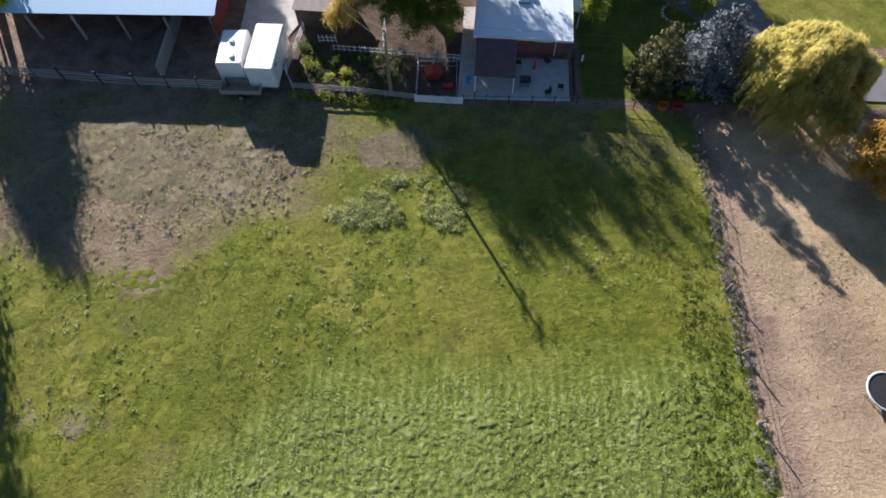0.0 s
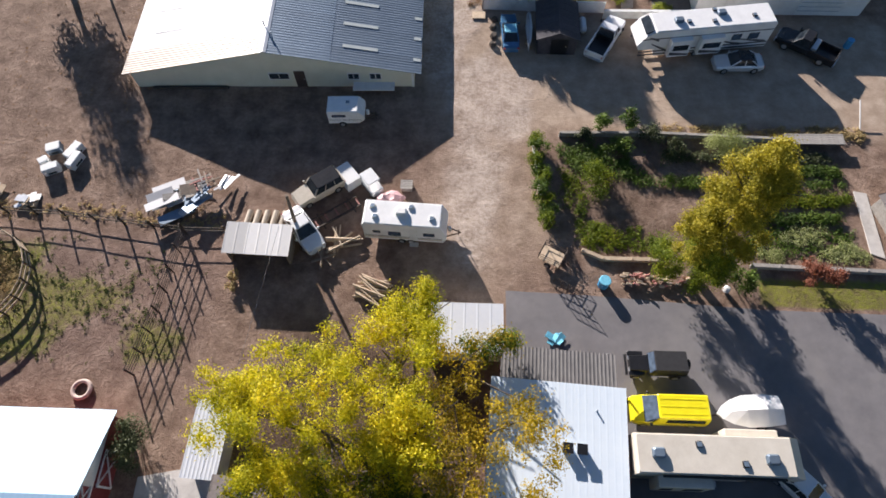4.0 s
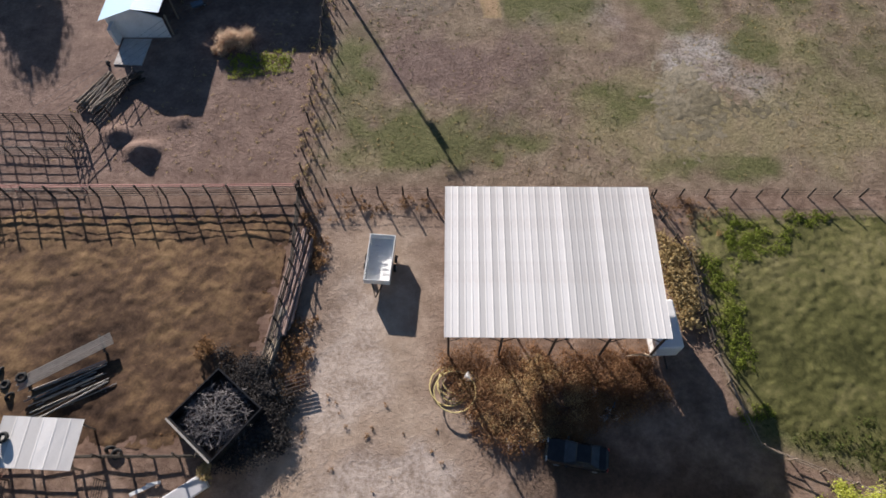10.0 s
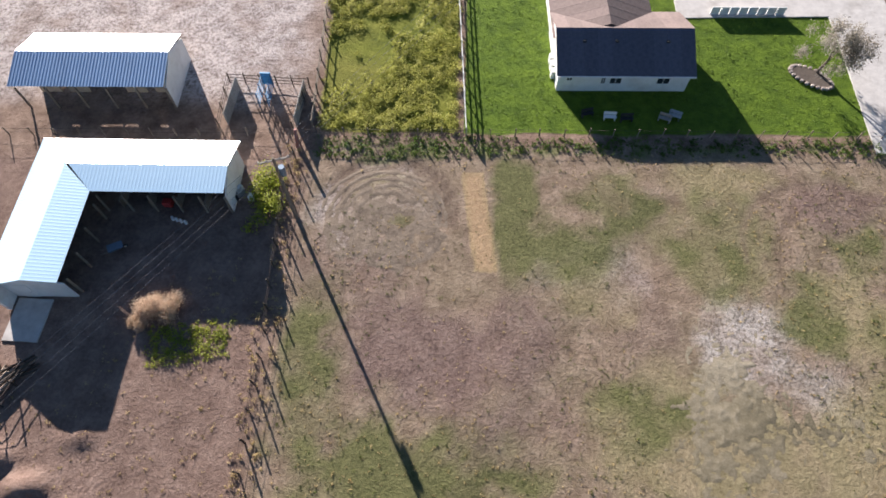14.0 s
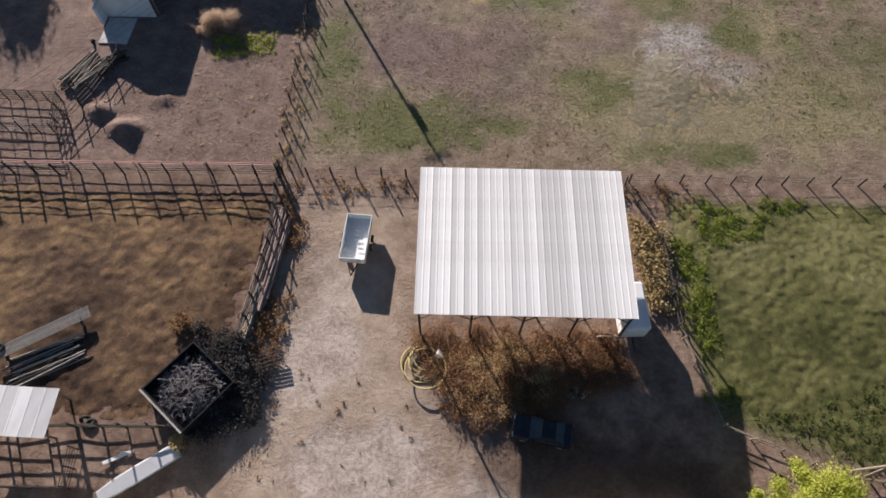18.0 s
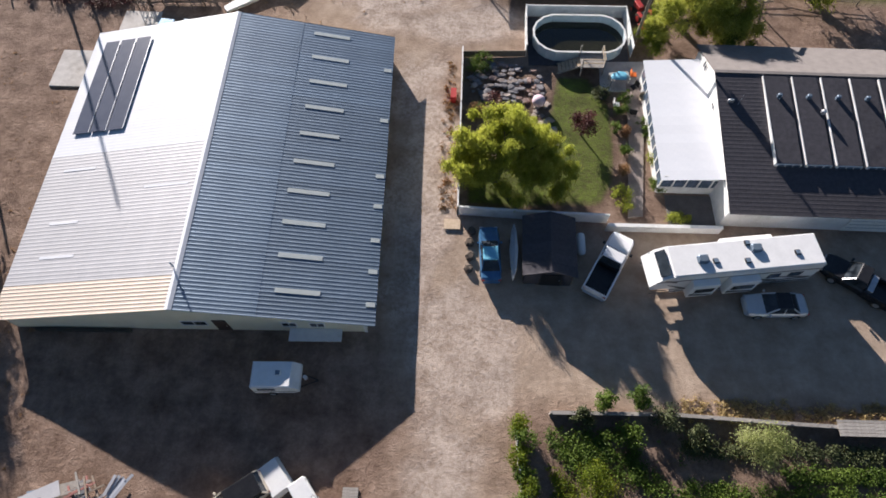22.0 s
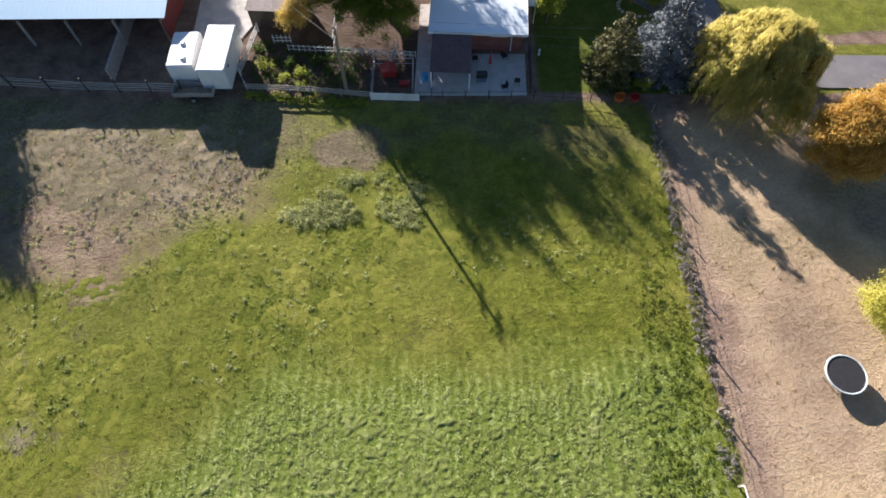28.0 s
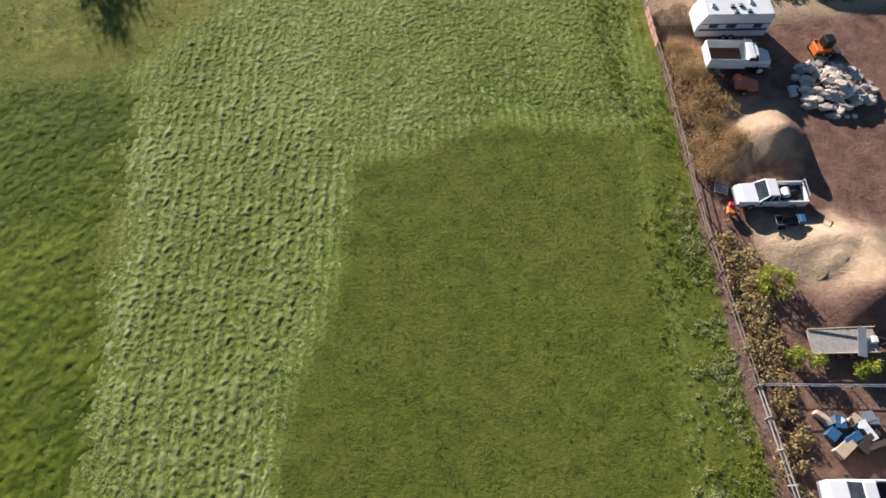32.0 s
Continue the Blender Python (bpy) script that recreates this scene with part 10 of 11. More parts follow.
for i in range(190):
    a, q = rs.uniform(0, 6.28), rs.random() ** 0.55
    xx, yy, k = 3.6 * q * math.cos(a), 3.2 * q * math.sin(a), rs.uniform(0.16, 0.42)
    part("boulder", M().lump((xx, yy, k * 0.5 + 0.9 * (1 - q)), (k * rs.uniform(0.8, 1.9), k * rs.uniform(0.7, 1.5), k * 0.8), rs, 6, 4, 0.26), STONE_PALE if rs.random() < 0.7 else STONE, t)
t = thing("skid_loader", "orange skid loader behind the boulders", "loader", 36.0, -6.9, 0, 10)
part("body", M().cham(-0.9, 0.7, -0.6, 0.6, 0.4, 1.1, 0.08), ORANGE, t)
part("cage", M().cham(-0.4, 0.5, -0.5, 0.5, 1.104, 1.9, 0.06), BLACK, t)
part("bucket", M().cham(0.9, 1.6, -0.85, 0.85, 0.1, 0.6, 0.05), STEEL, t)
for s in (-1, 1):
    part("arm", M().beam((-0.8, s * 0.66, 1.2), (1.0, s * 0.66, 0.5), 0.12), ORANGE, t)
    for wx in (-0.55, 0.45):
        wheel(t, wx, s * 0.7, 0.38, 0.26)
heap("lumber_cribbing", "white cribbing blocks beside the boulders", "cribbing", 32.3, -11.3, [("block", WHITE, (0, -0.6 + 0.3 * i, 0.2), (0.6, 0.18, 0.3), 8, (0, 0)) for i in range(4)])
t = thing("metal_grille", "grey slatted metal grille on the brush", "grille", 23.7, -21.3, 0, -15)
for i in range(6):
    part("bar", M().beam((-0.5, -0.5 + 0.2 * i, 0.35 + 0.04 * i), (0.55, -0.5 + 0.2 * i, 0.3 + 0.04 * i), 0.07), ALU, t)
part("frame", M().beam((-0.5, -0.6, 0.3), (-0.5, 0.6, 0.5), 0.06).beam((0.5, -0.6, 0.25), (0.5, 0.6, 0.45), 0.06), ALU, t)
t = thing("orange_tiller", "bright orange garden tiller by the fence", "tiller", 23.9, -23.6, 0, 80)
part("hood", M().cham(-0.3, 0.4, -0.3, 0.3, 0.3, 0.65, 0.06), ORANGE, t)
part("engine", M().cham(0.3, 0.7, -0.2, 0.2, 0.45, 0.8, 0.05), RED, t)
part("handle", M().tube([(-0.3, -0.25, 0.5), (-1.1, -0.28, 0.95)], 0.025).tube([(-0.3, 0.25, 0.5), (-1.1, 0.28, 0.95)], 0.025), STEEL, t)
for s in (-1, 1):
    wheel(t, 0.35, s * 0.32, 0.2, 0.12)
f = flat_trailer("equipment_trailer", "grey equipment trailer with loading ramps", 29.4, -34.4, 0, 4.8, 1.7, 0.0, ALU, WOOD_GREY, 0.5, axles=(-0.4, 0.5))
part("ramp", M().beam((0.9, -1.2, 0.75), (1.4, 0.9, 0.9), 0.6, 0.06), ALU, f)
part("rail", M().rod((-2.3, 0.9, 0.62), (2.3, 0.9, 0.95), 0.05).rod((-2.3, -0.9, 0.62), (2.3, -0.9, 0.7), 0.05), WOOD_PALE, f)
part("winch", M().cham(1.9, 2.3, -0.25, 0.25, 0.59, 0.95, 0.05), WHITE, f)
heap("yard_junk", "mixed equipment junk beside the rail", "junk", 28.6, -40.6, [("piece", (STEEL, ALU, BLUE_CAR, WOOD_PALE, WHITE)[i % 5], (rs.uniform(-2.2, 2.4), rs.uniform(-1.2, 1.2), 0.3), (rs.uniform(0.4, 1.5), rs.uniform(0.3, 0.8), 0.5), rs.uniform(0, 180), (rs.uniform(-6, 6), 0)) for i in range(16)])

# ---- low growth in masses: one object each ----
def tufts(name, label, poly, number, leaves, r0, r1, size, mat, seed, cat, h=0.1, keep=None, rows=0.0):
    """Low clumps strewn over a polygon; keep(x, y) thins them, rows draws them into lines along y."""
    rs = np.random.RandomState(seed)
    xs, ys = [p[0] for p in poly], [p[1] for p in poly]
    blobs = []
    tries = 0
    while len(blobs) < number and tries < number * 8:
        k = 4000
        tries += k
        x, y = rs.uniform(min(xs), max(xs), k), rs.uniform(min(ys), max(ys), k)
        if rows:
            line = (np.round(x / rows) + 0.35 * (fractal(x, y, 9.0, 33) - 0.5)) * rows + rs.normal(size=k) * rows * 0.2
            x = np.where(rs.rand(k) < 0.25 + 0.6 * fractal(x, y, 12.0, 35), line, x)
        ok = inside(x, y, poly, 0.5, 0.6, 3) > rs.rand(k)
        if keep:
            ok &= keep(x, y) > rs.rand(k)
        r = rs.uniform(r0, r1, k)
        i = np.clip(np.searchsorted(GX, x) - 1, 0, len(GX) - 1)
        j = np.clip(np.searchsorted(GY, y) - 1, 0, len(GY) - 1)
        z = GZ[j, i] + h * r / r1
        blobs += list(np.stack([x, y, z, r], -1)[ok])
    return tagged(part(name, leaf_mesh(name, blobs[:number], leaves, size, seed + 1, mat, 0.0, 0.9, 0.38), None), label, cat, kind="stuff")


def relief(name, label, cat, poly, step, height, stops, soft=1.2, wob=1.0, fine=5.0, crisp=False):
    """A thin rumpled layer over the ground within a polygon; height(x, y) gives metres and a tone of 0 to 1."""
    xs, ys = [q[0] for q in poly], [q[1] for q in poly]
    gx, gy = np.arange(min(xs) - 1, max(xs) + 1, step), np.arange(min(ys) - 1, max(ys) + 1, step)
    x, y = np.meshgrid(gx, gy)
    rs = np.random.RandomState(9)
    x, y = x + rs.uniform(-0.3, 0.3, x.shape) * step, y + rs.uniform(-0.3, 0.3, y.shape) * step
    m = inside(x, y, poly, soft, wob, 3)
    i, j = np.clip(np.searchsorted(GX, x) - 1, 0, len(GX) - 2), np.clip(np.searchsorted(GY, y) - 1, 0, len(GY) - 2)
    u, v = (x - GX[i]) / (GX[i + 1] - GX[i]), (y - GY[j]) / (GY[j + 1] - GY[j])
    base = (GZ[j, i] * (1 - u) + GZ[j, i + 1] * u) * (1 - v) + (GZ[j + 1, i] * (1 - u) + GZ[j + 1, i + 1] * u) * v
    z, tone = height(x, y)
    z = base + z - 0.16 * (1 - m)
    h, w = x.shape
    idx = np.arange(h * w).reshape(h, w)
    quads = np.stack([idx[:-1, :-1], idx[:-1, 1:], idx[1:, 1:], idx[1:, :-1]], -1).reshape(-1, 4)
    quads = quads[(m.ravel()[quads] > 0.02).any(1)]
    used, quads = np.unique(quads, return_inverse=True)
    quads = quads.reshape(-1, 4)
    me = bpy.data.meshes.new(name)
    me.vertices.add(len(used))
    me.vertices.foreach_set("co", np.stack([x, y, z], -1).reshape(-1, 3)[used].astype(np.float32).ravel())
    me.loops.add(quads.size)
    me.loops.foreach_set("vertex_index", quads.ravel().astype(np.int32))
    me.polygons.add(len(quads))
    me.polygons.foreach_set("loop_start", np.arange(0, quads.size, 4, dtype=np.int32))
    me.update()
    if not crisp:
        me.shade_smooth()
    at = me.color_attributes.new("tone", "FLOAT_COLOR", "POINT")
    k = np.clip(tone, 0, 1).ravel()[used]
    at.data.foreach_set("color", np.stack([k, k, k, k * 0 + 1], -1).astype(np.float32).ravel())
    n = N(name)
    co = n.pos()
    a = n.node("ShaderNodeVertexColor")
    a.layer_name = "tone"
    sep = n.node("ShaderNodeSeparateColor")
    n.link(a.outputs["Color"], sep.inputs[0])
    grit, blot = n.noise(co, fine, 4, 0.65), n.noise(co, fine * 3.4, 3, 0.65)
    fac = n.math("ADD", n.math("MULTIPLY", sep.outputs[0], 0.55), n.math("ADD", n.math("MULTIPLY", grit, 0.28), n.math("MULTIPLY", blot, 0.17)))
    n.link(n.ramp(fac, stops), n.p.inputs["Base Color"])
    n.p.inputs["Roughness"].default_value = 0.95
    n.p.inputs["Specular IOR Level"].default_value = 0.15
    n.bump(blot, 0.8, 0.05)
    return solo(name, me, n.mat, label, cat, kind="stuff")


def hay_height(x, y):
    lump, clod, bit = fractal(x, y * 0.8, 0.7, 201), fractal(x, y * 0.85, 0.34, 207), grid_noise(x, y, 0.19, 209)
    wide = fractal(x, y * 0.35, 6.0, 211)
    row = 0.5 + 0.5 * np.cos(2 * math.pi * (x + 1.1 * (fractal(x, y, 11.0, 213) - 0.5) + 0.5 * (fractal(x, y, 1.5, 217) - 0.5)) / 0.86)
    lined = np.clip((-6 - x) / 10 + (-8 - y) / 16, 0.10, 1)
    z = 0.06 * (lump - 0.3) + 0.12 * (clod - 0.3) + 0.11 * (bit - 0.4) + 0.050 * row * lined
    # tone follows the height terms: tops of clods and rows paler, hollows darker
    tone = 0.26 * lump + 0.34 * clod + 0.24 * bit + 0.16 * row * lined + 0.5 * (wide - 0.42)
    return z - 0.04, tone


HAYFIELD = [(-18, 4), (-12, 8.6), (-8, 11), (6, 11.5), (19.5, 12), (20.6, -13), (16.5, -15.5), (6, -14), (-1, -17), (-6, -18), (-7.8, -32), (-10.2, -38), (-10.5, -60), (-20.5, -60), (-24.5, -28), (-26, -7)]
tufts("mown_hay", "rows of pale green mown hay clumps", HAYFIELD, 9000, 80000, 0.10, 0.30, 0.10, HAY_TUFT, 401, "hay", 0.025, lambda x, y: np.clip((fractal(x, y, 4.0, 37) - 0.30) * 4, 0.12, 1), 0.95)
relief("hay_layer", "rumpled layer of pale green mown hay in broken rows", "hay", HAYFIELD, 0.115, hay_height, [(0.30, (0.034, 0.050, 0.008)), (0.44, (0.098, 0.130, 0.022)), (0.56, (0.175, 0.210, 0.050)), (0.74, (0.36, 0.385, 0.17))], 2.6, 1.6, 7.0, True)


def rough_height(x, y):
    lump, clod, bit = fractal(x, y, 1.2, 221), fractal(x, y, 0.45, 223), grid_noise(x, y, 0.26, 225)
    return 0.15 * (lump - 0.36) + 0.16 * (clod - 0.36) + 0.06 * (bit - 0.5), 0.3 * lump + 0.36 * clod + 0.18 * bit + 0.5 * (fractal(x, y, 7.0, 227) - 0.42)


relief("west_field_layer", "coarse green uncut grass beside the mown hay", "grass", [(-46, -9), (-27, -7), (-26, -10), (-24.5, -28), (-20.5, -60), (-46, -60)], 0.15, rough_height, [(0.30, (0.028, 0.046, 0.004)), (0.46, (0.072, 0.104, 0.008)), (0.62, (0.135, 0.165, 0.018)), (0.8, (0.23, 0.245, 0.055))], 2.0, 1.4, 5.0, True)
relief("field_layer", "rumpled green and yellowing grass of the upper field", "grass", [(-44, 20), (-22, 20.5), (-14.5, 24), (-11.5, 30), (-2, 30), (8, 26), (19.6, 27), (20.1, 13), (6, 12.5), (-8, 12), (-12, 9.6), (-18, 5), (-27, -6), (-44, -8)], 0.17, lambda x, y: (0.10 * (fractal(x, y, 1.3, 261) - 0.40) + 0.11 * (fractal(x, y, 0.5, 263) - 0.40) - 0.03, 0.26 * fractal(x, y, 1.3, 261) + 0.32 * fractal(x, y, 0.5, 263) + 0.14 * grid_noise(x, y, 0.26, 265) + 0.8 * (fractal(x, y, 9.0, 267) - 0.36) * (0.4 + 0.6 * np.clip((8 - x) / 30, 0, 1))), [(0.30, (0.056, 0.072, 0.010)), (0.46, (0.130, 0.146, 0.018)), (0.60, (0.225, 0.220, 0.040)), (0.78, (0.36, 0.33, 0.11))], 2.4, 1.8, 5.0, True)
relief("pen_layer", "trodden rusty brown straw litter in the cattle pen", "litter", [(-40, 123.6), (-20.5, 123.6), (-16.6, 129), (-16.4, 141.6), (-40, 140.4)], 0.2, lambda x, y: (0.09 + 0.14 * (fractal(x, y * 1.5, 1.5, 231) - 0.45) + 0.16 * (fractal(x, y, 0.45, 233) - 0.4), 0.45 * fractal(x, y * 1.5, 1.5, 231) + 0.4 * fractal(x, y, 0.5, 233) + 0.7 * (fractal(x, y, 7.0, 235) - 0.45)), [(0.30, (0.034, 0.020, 0.014)), (0.46, (0.110, 0.066, 0.040)), (0.60, (0.225, 0.140, 0.072)), (0.78, (0.38, 0.26, 0.14))], 1.5, 1.2, 5.0, True)
relief("corner_layer", "rough stubble and clods on the bare field corner", "stubble", [(-40, 36.4), (-15.4, 35.6), (-13, 31), (-15, 25.5), (-22, 22), (-40, 21.5)], 0.22, lambda x, y: (0.13 * (fractal(x, y, 1.1, 241) - 0.45) + 0.08 * (fractal(x, y, 0.45, 243) - 0.4), 0.4 * fractal(x, y, 1.1, 241) + 0.4 * fractal(x, y, 0.45, 243) + 0.4 * (fractal(x, y, 6.0, 245) - 0.4)), [(0.30, (0.090, 0.082, 0.045)), (0.46, (0.190, 0.158, 0.095)), (0.62, (0.32, 0.26, 0.175)), (0.8, (0.47, 0.40, 0.29))], 3.0, 2.0)
relief("turned_ring", "circular wheel tracks pressed into the brown field", "tracks", [(-7.5 + 7.0 * math.cos(k * 0.35) - 0.2, 171.6 + 6.4 * math.sin(k * 0.35)) for k in range(18)], 0.14, lambda x, y: (0.024 * np.cos(2 * math.pi * np.hypot(x + 7.5, y - 171.2) / 0.74) * np.clip((y - 170) / 3, 0.0, 1) * np.clip(np.hypot(x + 7.5, y - 171.2) / 4 - 0.3, 0, 1) + 0.07 * (fractal(x, y, 0.6, 271) - 0.4), 0.32 + 0.45 * (fractal(x, y, 0.9, 273) - 0.3) + 0.07 * np.cos(2 * math.pi * np.hypot(x + 7.5, y - 171.2) / 0.74) * np.clip((y - 170) / 3, 0.0, 1) * np.clip(np.hypot(x + 7.5, y - 171.2) / 4 - 0.3, 0, 1)), [(0.30, (0.100, 0.076, 0.058)), (0.46, (0.205, 0.162, 0.122)), (0.62, (0.31, 0.25, 0.19)), (0.8, (0.42, 0.35, 0.27))], 1.6, 1.2)
relief("rough_stubble", "rough pale grey stubble and clods over the field", "stubble", [(13.4, 158), (15, 163.5), (18.5, 166.5), (24, 166), (27, 161.5), (32, 158), (33, 149.6), (15, 148.6), (12.4, 153)], 0.15, lambda x, y: (0.08 * (fractal(x, y, 0.8, 281) - 0.36) + 0.10 * (fractal(x, y, 0.35, 283) - 0.36), 0.36 * fractal(x, y, 0.8, 281) + 0.34 * fractal(x, y, 0.35, 283) + 0.22 * np.exp(-((x - 21.2) / 4.0) ** 2 - ((y - 161.5) / 3.6) ** 2) + 0.5 * (fractal(x, y, 6.0, 285) - 0.42)), [(0.30, (0.105, 0.090, 0.056)), (0.46, (0.200, 0.170, 0.112)), (0.60, (0.290, 0.248, 0.175)), (0.80, (0.44, 0.40, 0.32))], 7.0, 5.0, 5.0, True)
relief("pasture_layer", "grazed olive turf of the small pasture", "grass", [(18.8, 142.6), (52, 144.2), (52, 122), (29, 123), (20.8, 126.5), (19.2, 132)], 0.18, lambda x, y: (0.06 + 0.05 * (fractal(x, y, 1.3, 251) - 0.45) + 0.17 * (fractal(x, y, 0.42, 253) - 0.4) + 0.05 * grid_noise(x, y, 0.2, 257), 0.4 * fractal(x, y, 1.3, 251) + 0.4 * fractal(x, y, 0.5, 253) + 0.7 * (fractal(x, y, 6.0, 255) - 0.42)), [(0.30, (0.046, 0.048, 0.016)), (0.46, (0.105, 0.104, 0.036)), (0.62, (0.190, 0.172, 0.072)), (0.8, (0.30, 0.255, 0.14))], 1.0, 0.9, 5.0, True)
tufts("field_grass", "short tufts of field grass", [(-46, 34), (19.5, 34), (20, 12), (6, 12), (-12, 9), (-26, -6), (-46, -12)], 2600, 22000, 0.08, 0.30, 0.10, GRASS_TUFT, 405, "grass", 0.03, lambda x, y: np.clip((fractal(x, y, 6.0, 91) - 0.42) * 5, 0.03, 1))
tufts("field_west_grass", "darker uncut clumps of grass beside the mown hay", [(-46, -9), (-27, -8), (-24.5, -28), (-21, -60), (-46, -60)], 1500, 9000, 0.12, 0.34, 0.11, GRASS_TUFT, 407, "grass", 0.06, lambda x, y: np.clip((fractal(x, y, 4.0, 93) - 0.36) * 5, 0.05, 1))
tufts("field_clover", "grey green clumps of clover and weeds in the field", [(-13.2, 23.4), (-9, 25.2), (-6.6, 27.8), (-3, 27.6), (0.2, 27.6), (-0.4, 23.2), (-4, 24.4), (-7.5, 22.8)], 420, 14000, 0.14, 0.40, 0.11, HAY_TUFT, 409, "weeds", 0.14, lambda x, y: np.clip((fractal(x, y, 2.2, 95) - 0.42) * 6, 0, 1))
tufts("upper_field_weeds", "grey green weeds scattered over the upper field", [(-36, 33), (-14, 33), (2, 31), (19.6, 30), (19.8, 14), (4, 14), (-14, 11), (-36, 2)], 800, 16000, 0.08, 0.26, 0.10, HAY_TUFT, 403, "weeds", 0.06, lambda x, y: np.clip((fractal(x, y, 4.0, 197) - 0.46) * 6, 0.02, 1))
tufts("bare_corner_weeds", "pale weeds and clods on the bare field corner", [(-40, 36), (-15.4, 35.4), (-13, 31), (-15, 25.5), (-22, 22), (-40, 21.5)], 700, 9000, 0.08, 0.24, 0.10, DEAD_WEED, 406, "weeds", 0.06, lambda x, y: np.clip((fractal(x, y, 3.0, 199) - 0.40) * 5, 0.04, 1))
tufts("strip_weeds", "grey green broadleaf weeds on the bare strip by the fence", [(17.8, -20), (20.8, -18), (21.4, -30), (22.4, -46), (23, -58), (17, -58), (16.8, -40), (18.4, -34), (19.6, -28)], 900, 22000, 0.10, 0.32, 0.11, HAY_TUFT, 411, "weeds", 0.08, lambda x, y: np.clip((fractal(x, y, 3.0, 195) - 0.40) * 6, 0.03, 1))
tufts("fence_grey_weeds", "grey dead weeds matted along the field fence", [(20.0, 33), (20.6, 33), (20.6, 22), (21.0, 4), (20.4, 4), (19.7, 22)], 300, 9000, 0.09, 0.22, 0.10, DEAD_WEED, 415, "weeds", 0.2)
tufts("fence_row_weeds", "green weeds along the field fence", [(14.5, 12), (20.3, 30), (21, 0), (21.4, -20), (23, -58), (17.5, -58), (16.5, -16)], 2200, 22000, 0.10, 0.34, 0.12, GRASS_TUFT, 413, "weeds", 0.1, lambda x, y: np.clip((fractal(x, y, 4.0, 97) - 0.40) * 5, 0.05, 1))
tufts("dirt_stubble", "tan stubble on the bare corner of the field", [(-40, 37), (-15, 36), (-13, 31), (-15, 25), (-22, 21.5), (-40, 21)], 600, 3000, 0.06, 0.18, 0.09, STRAW, 417, "stubble", 0.05)
tufts("smooth_field_grass", "fine short grass in the lower field", [(5.9, -14), (-6, -18), (-8, -32), (-10, -60), (18, -60), (17, -15)], 2600, 12000, 0.06, 0.22, 0.10, PASTURE_TUFT, 421, "grass", 0.02)
tufts("pasture_grass", "grass and weeds in the small pasture", [(18.4, 143), (50, 145), (50, 121), (29, 122.4), (20, 125.5), (18.8, 132)], 1800, 9000, 0.08, 0.26, 0.10, PASTURE_TUFT, 425, "grass", 0.05)
tufts("pasture_weeds", "dense dark green weeds along the pasture edge", [(17.6, 143.4), (30, 144.2), (25, 140.5), (20.5, 139), (20, 133), (21, 127), (19, 126), (18, 132)], 520, 15000, 0.14, 0.38, 0.11, GRASS_TUFT, 429, "weeds", 0.2, lambda x, y: np.clip((fractal(x, y, 3.0, 67) - 0.40) * 6, 0.02, 1))
tufts("pasture_south_weeds", "weeds along the pasture's lower edge", [(24, 126), (40, 129), (40, 121.8), (28, 122.4), (22, 125)], 420, 6000, 0.16, 0.4, 0.14, PASTURE_TUFT, 431, "weeds", 0.15)
tufts("north_field_stubble", "dry stubble and clods over the brown field", [(-14.8, 146), (50, 148), (50, 181), (-14.8, 179)], 2000, 10000, 0.05, 0.16, 0.10, STRAW, 433, "stubble", 0.05, lambda x, y: np.clip((fractal(x, y, 8.0, 61) - 0.36) * 4, 0.06, 1))
tufts("north_field_grass", "patches of low green in the brown field", [(-14.8, 146), (50, 148), (50, 181), (-14.8, 179)], 1500, 9000, 0.06, 0.2, 0.10, PASTURE_TUFT, 437, "grass", 0.06, lambda x, y: np.clip((fractal(x, y, 10.0, 1) - 0.5) * 6, 0.02, 1))
tufts("tussock_grass", "coarse yellow green tussocks", [(-15.2, 181), (-1.8, 181.6), (-3.2, 214), (-17, 214)], 1150, 60000, 0.25, 0.66, 0.16, TUSSOCK, 441, "grass", 0.3, lambda x, y: np.clip((fractal(x, y, 3.5, 99) - 0.40) * 6, 0.02, 1))
tufts("boundary_grass", "green strip of grass along the boundary fence", [(-14.5, 177.6), (6, 179.2), (38, 181), (38, 182.6), (-15, 180)], 1300, 9000, 0.12, 0.3, 0.16, GREEN_LEAF, 445, "grass", 0.12)
tufts("lot_fence_straw", "straw and weeds caught along the lot fence", [(-17.6, 179), (-15.9, 179), (-14.7, 150), (-14.6, 145), (-16.2, 145), (-17, 160)], 200, 3000, 0.10, 0.28, 0.13, STRAW, 449, "weeds", 0.2)
tufts("pen_fence_weeds", "dry brown weeds along the stack yard fence", [(-15, 143.9), (15, 145.2), (20, 145.2), (20, 142), (15, 143.0), (-4, 142.4), (-14.6, 141.4)], 230, 6000, 0.12, 0.36, 0.12, BROWN_WEED, 453, "weeds", 0.25)
tufts("canopy_weeds", "thick rusty brown weeds before the canopy", [(-2.6, 130.6), (12.8, 131.2), (14, 128), (10, 126), (5, 123.4), (2, 123.6), (-0.8, 126)], 430, 60000, 0.3, 0.85, 0.11, RUST_WEED, 457, "weeds", 0.5)
tufts("canopy_side_straw", "tall dry straw beside the canopy", [(14.4, 141.5), (17.4, 140), (17.0, 133), (15.4, 133), (15.2, 137)], 130, 5000, 0.3, 0.7, 0.22, STRAW, 461, "weeds", 0.5)
tufts("stack_yard_weeds", "dark red brown weeds along the lane fence", [(-14.6, 141), (-12.6, 140), (-12.2, 126), (-15, 126)], 220, 6000, 0.2, 0.5, 0.14, BROWN_WEED, 465, "weeds", 0.25, lambda x, y: np.clip((fractal(x, y, 3.0, 41) - 0.35) * 5, 0, 1))
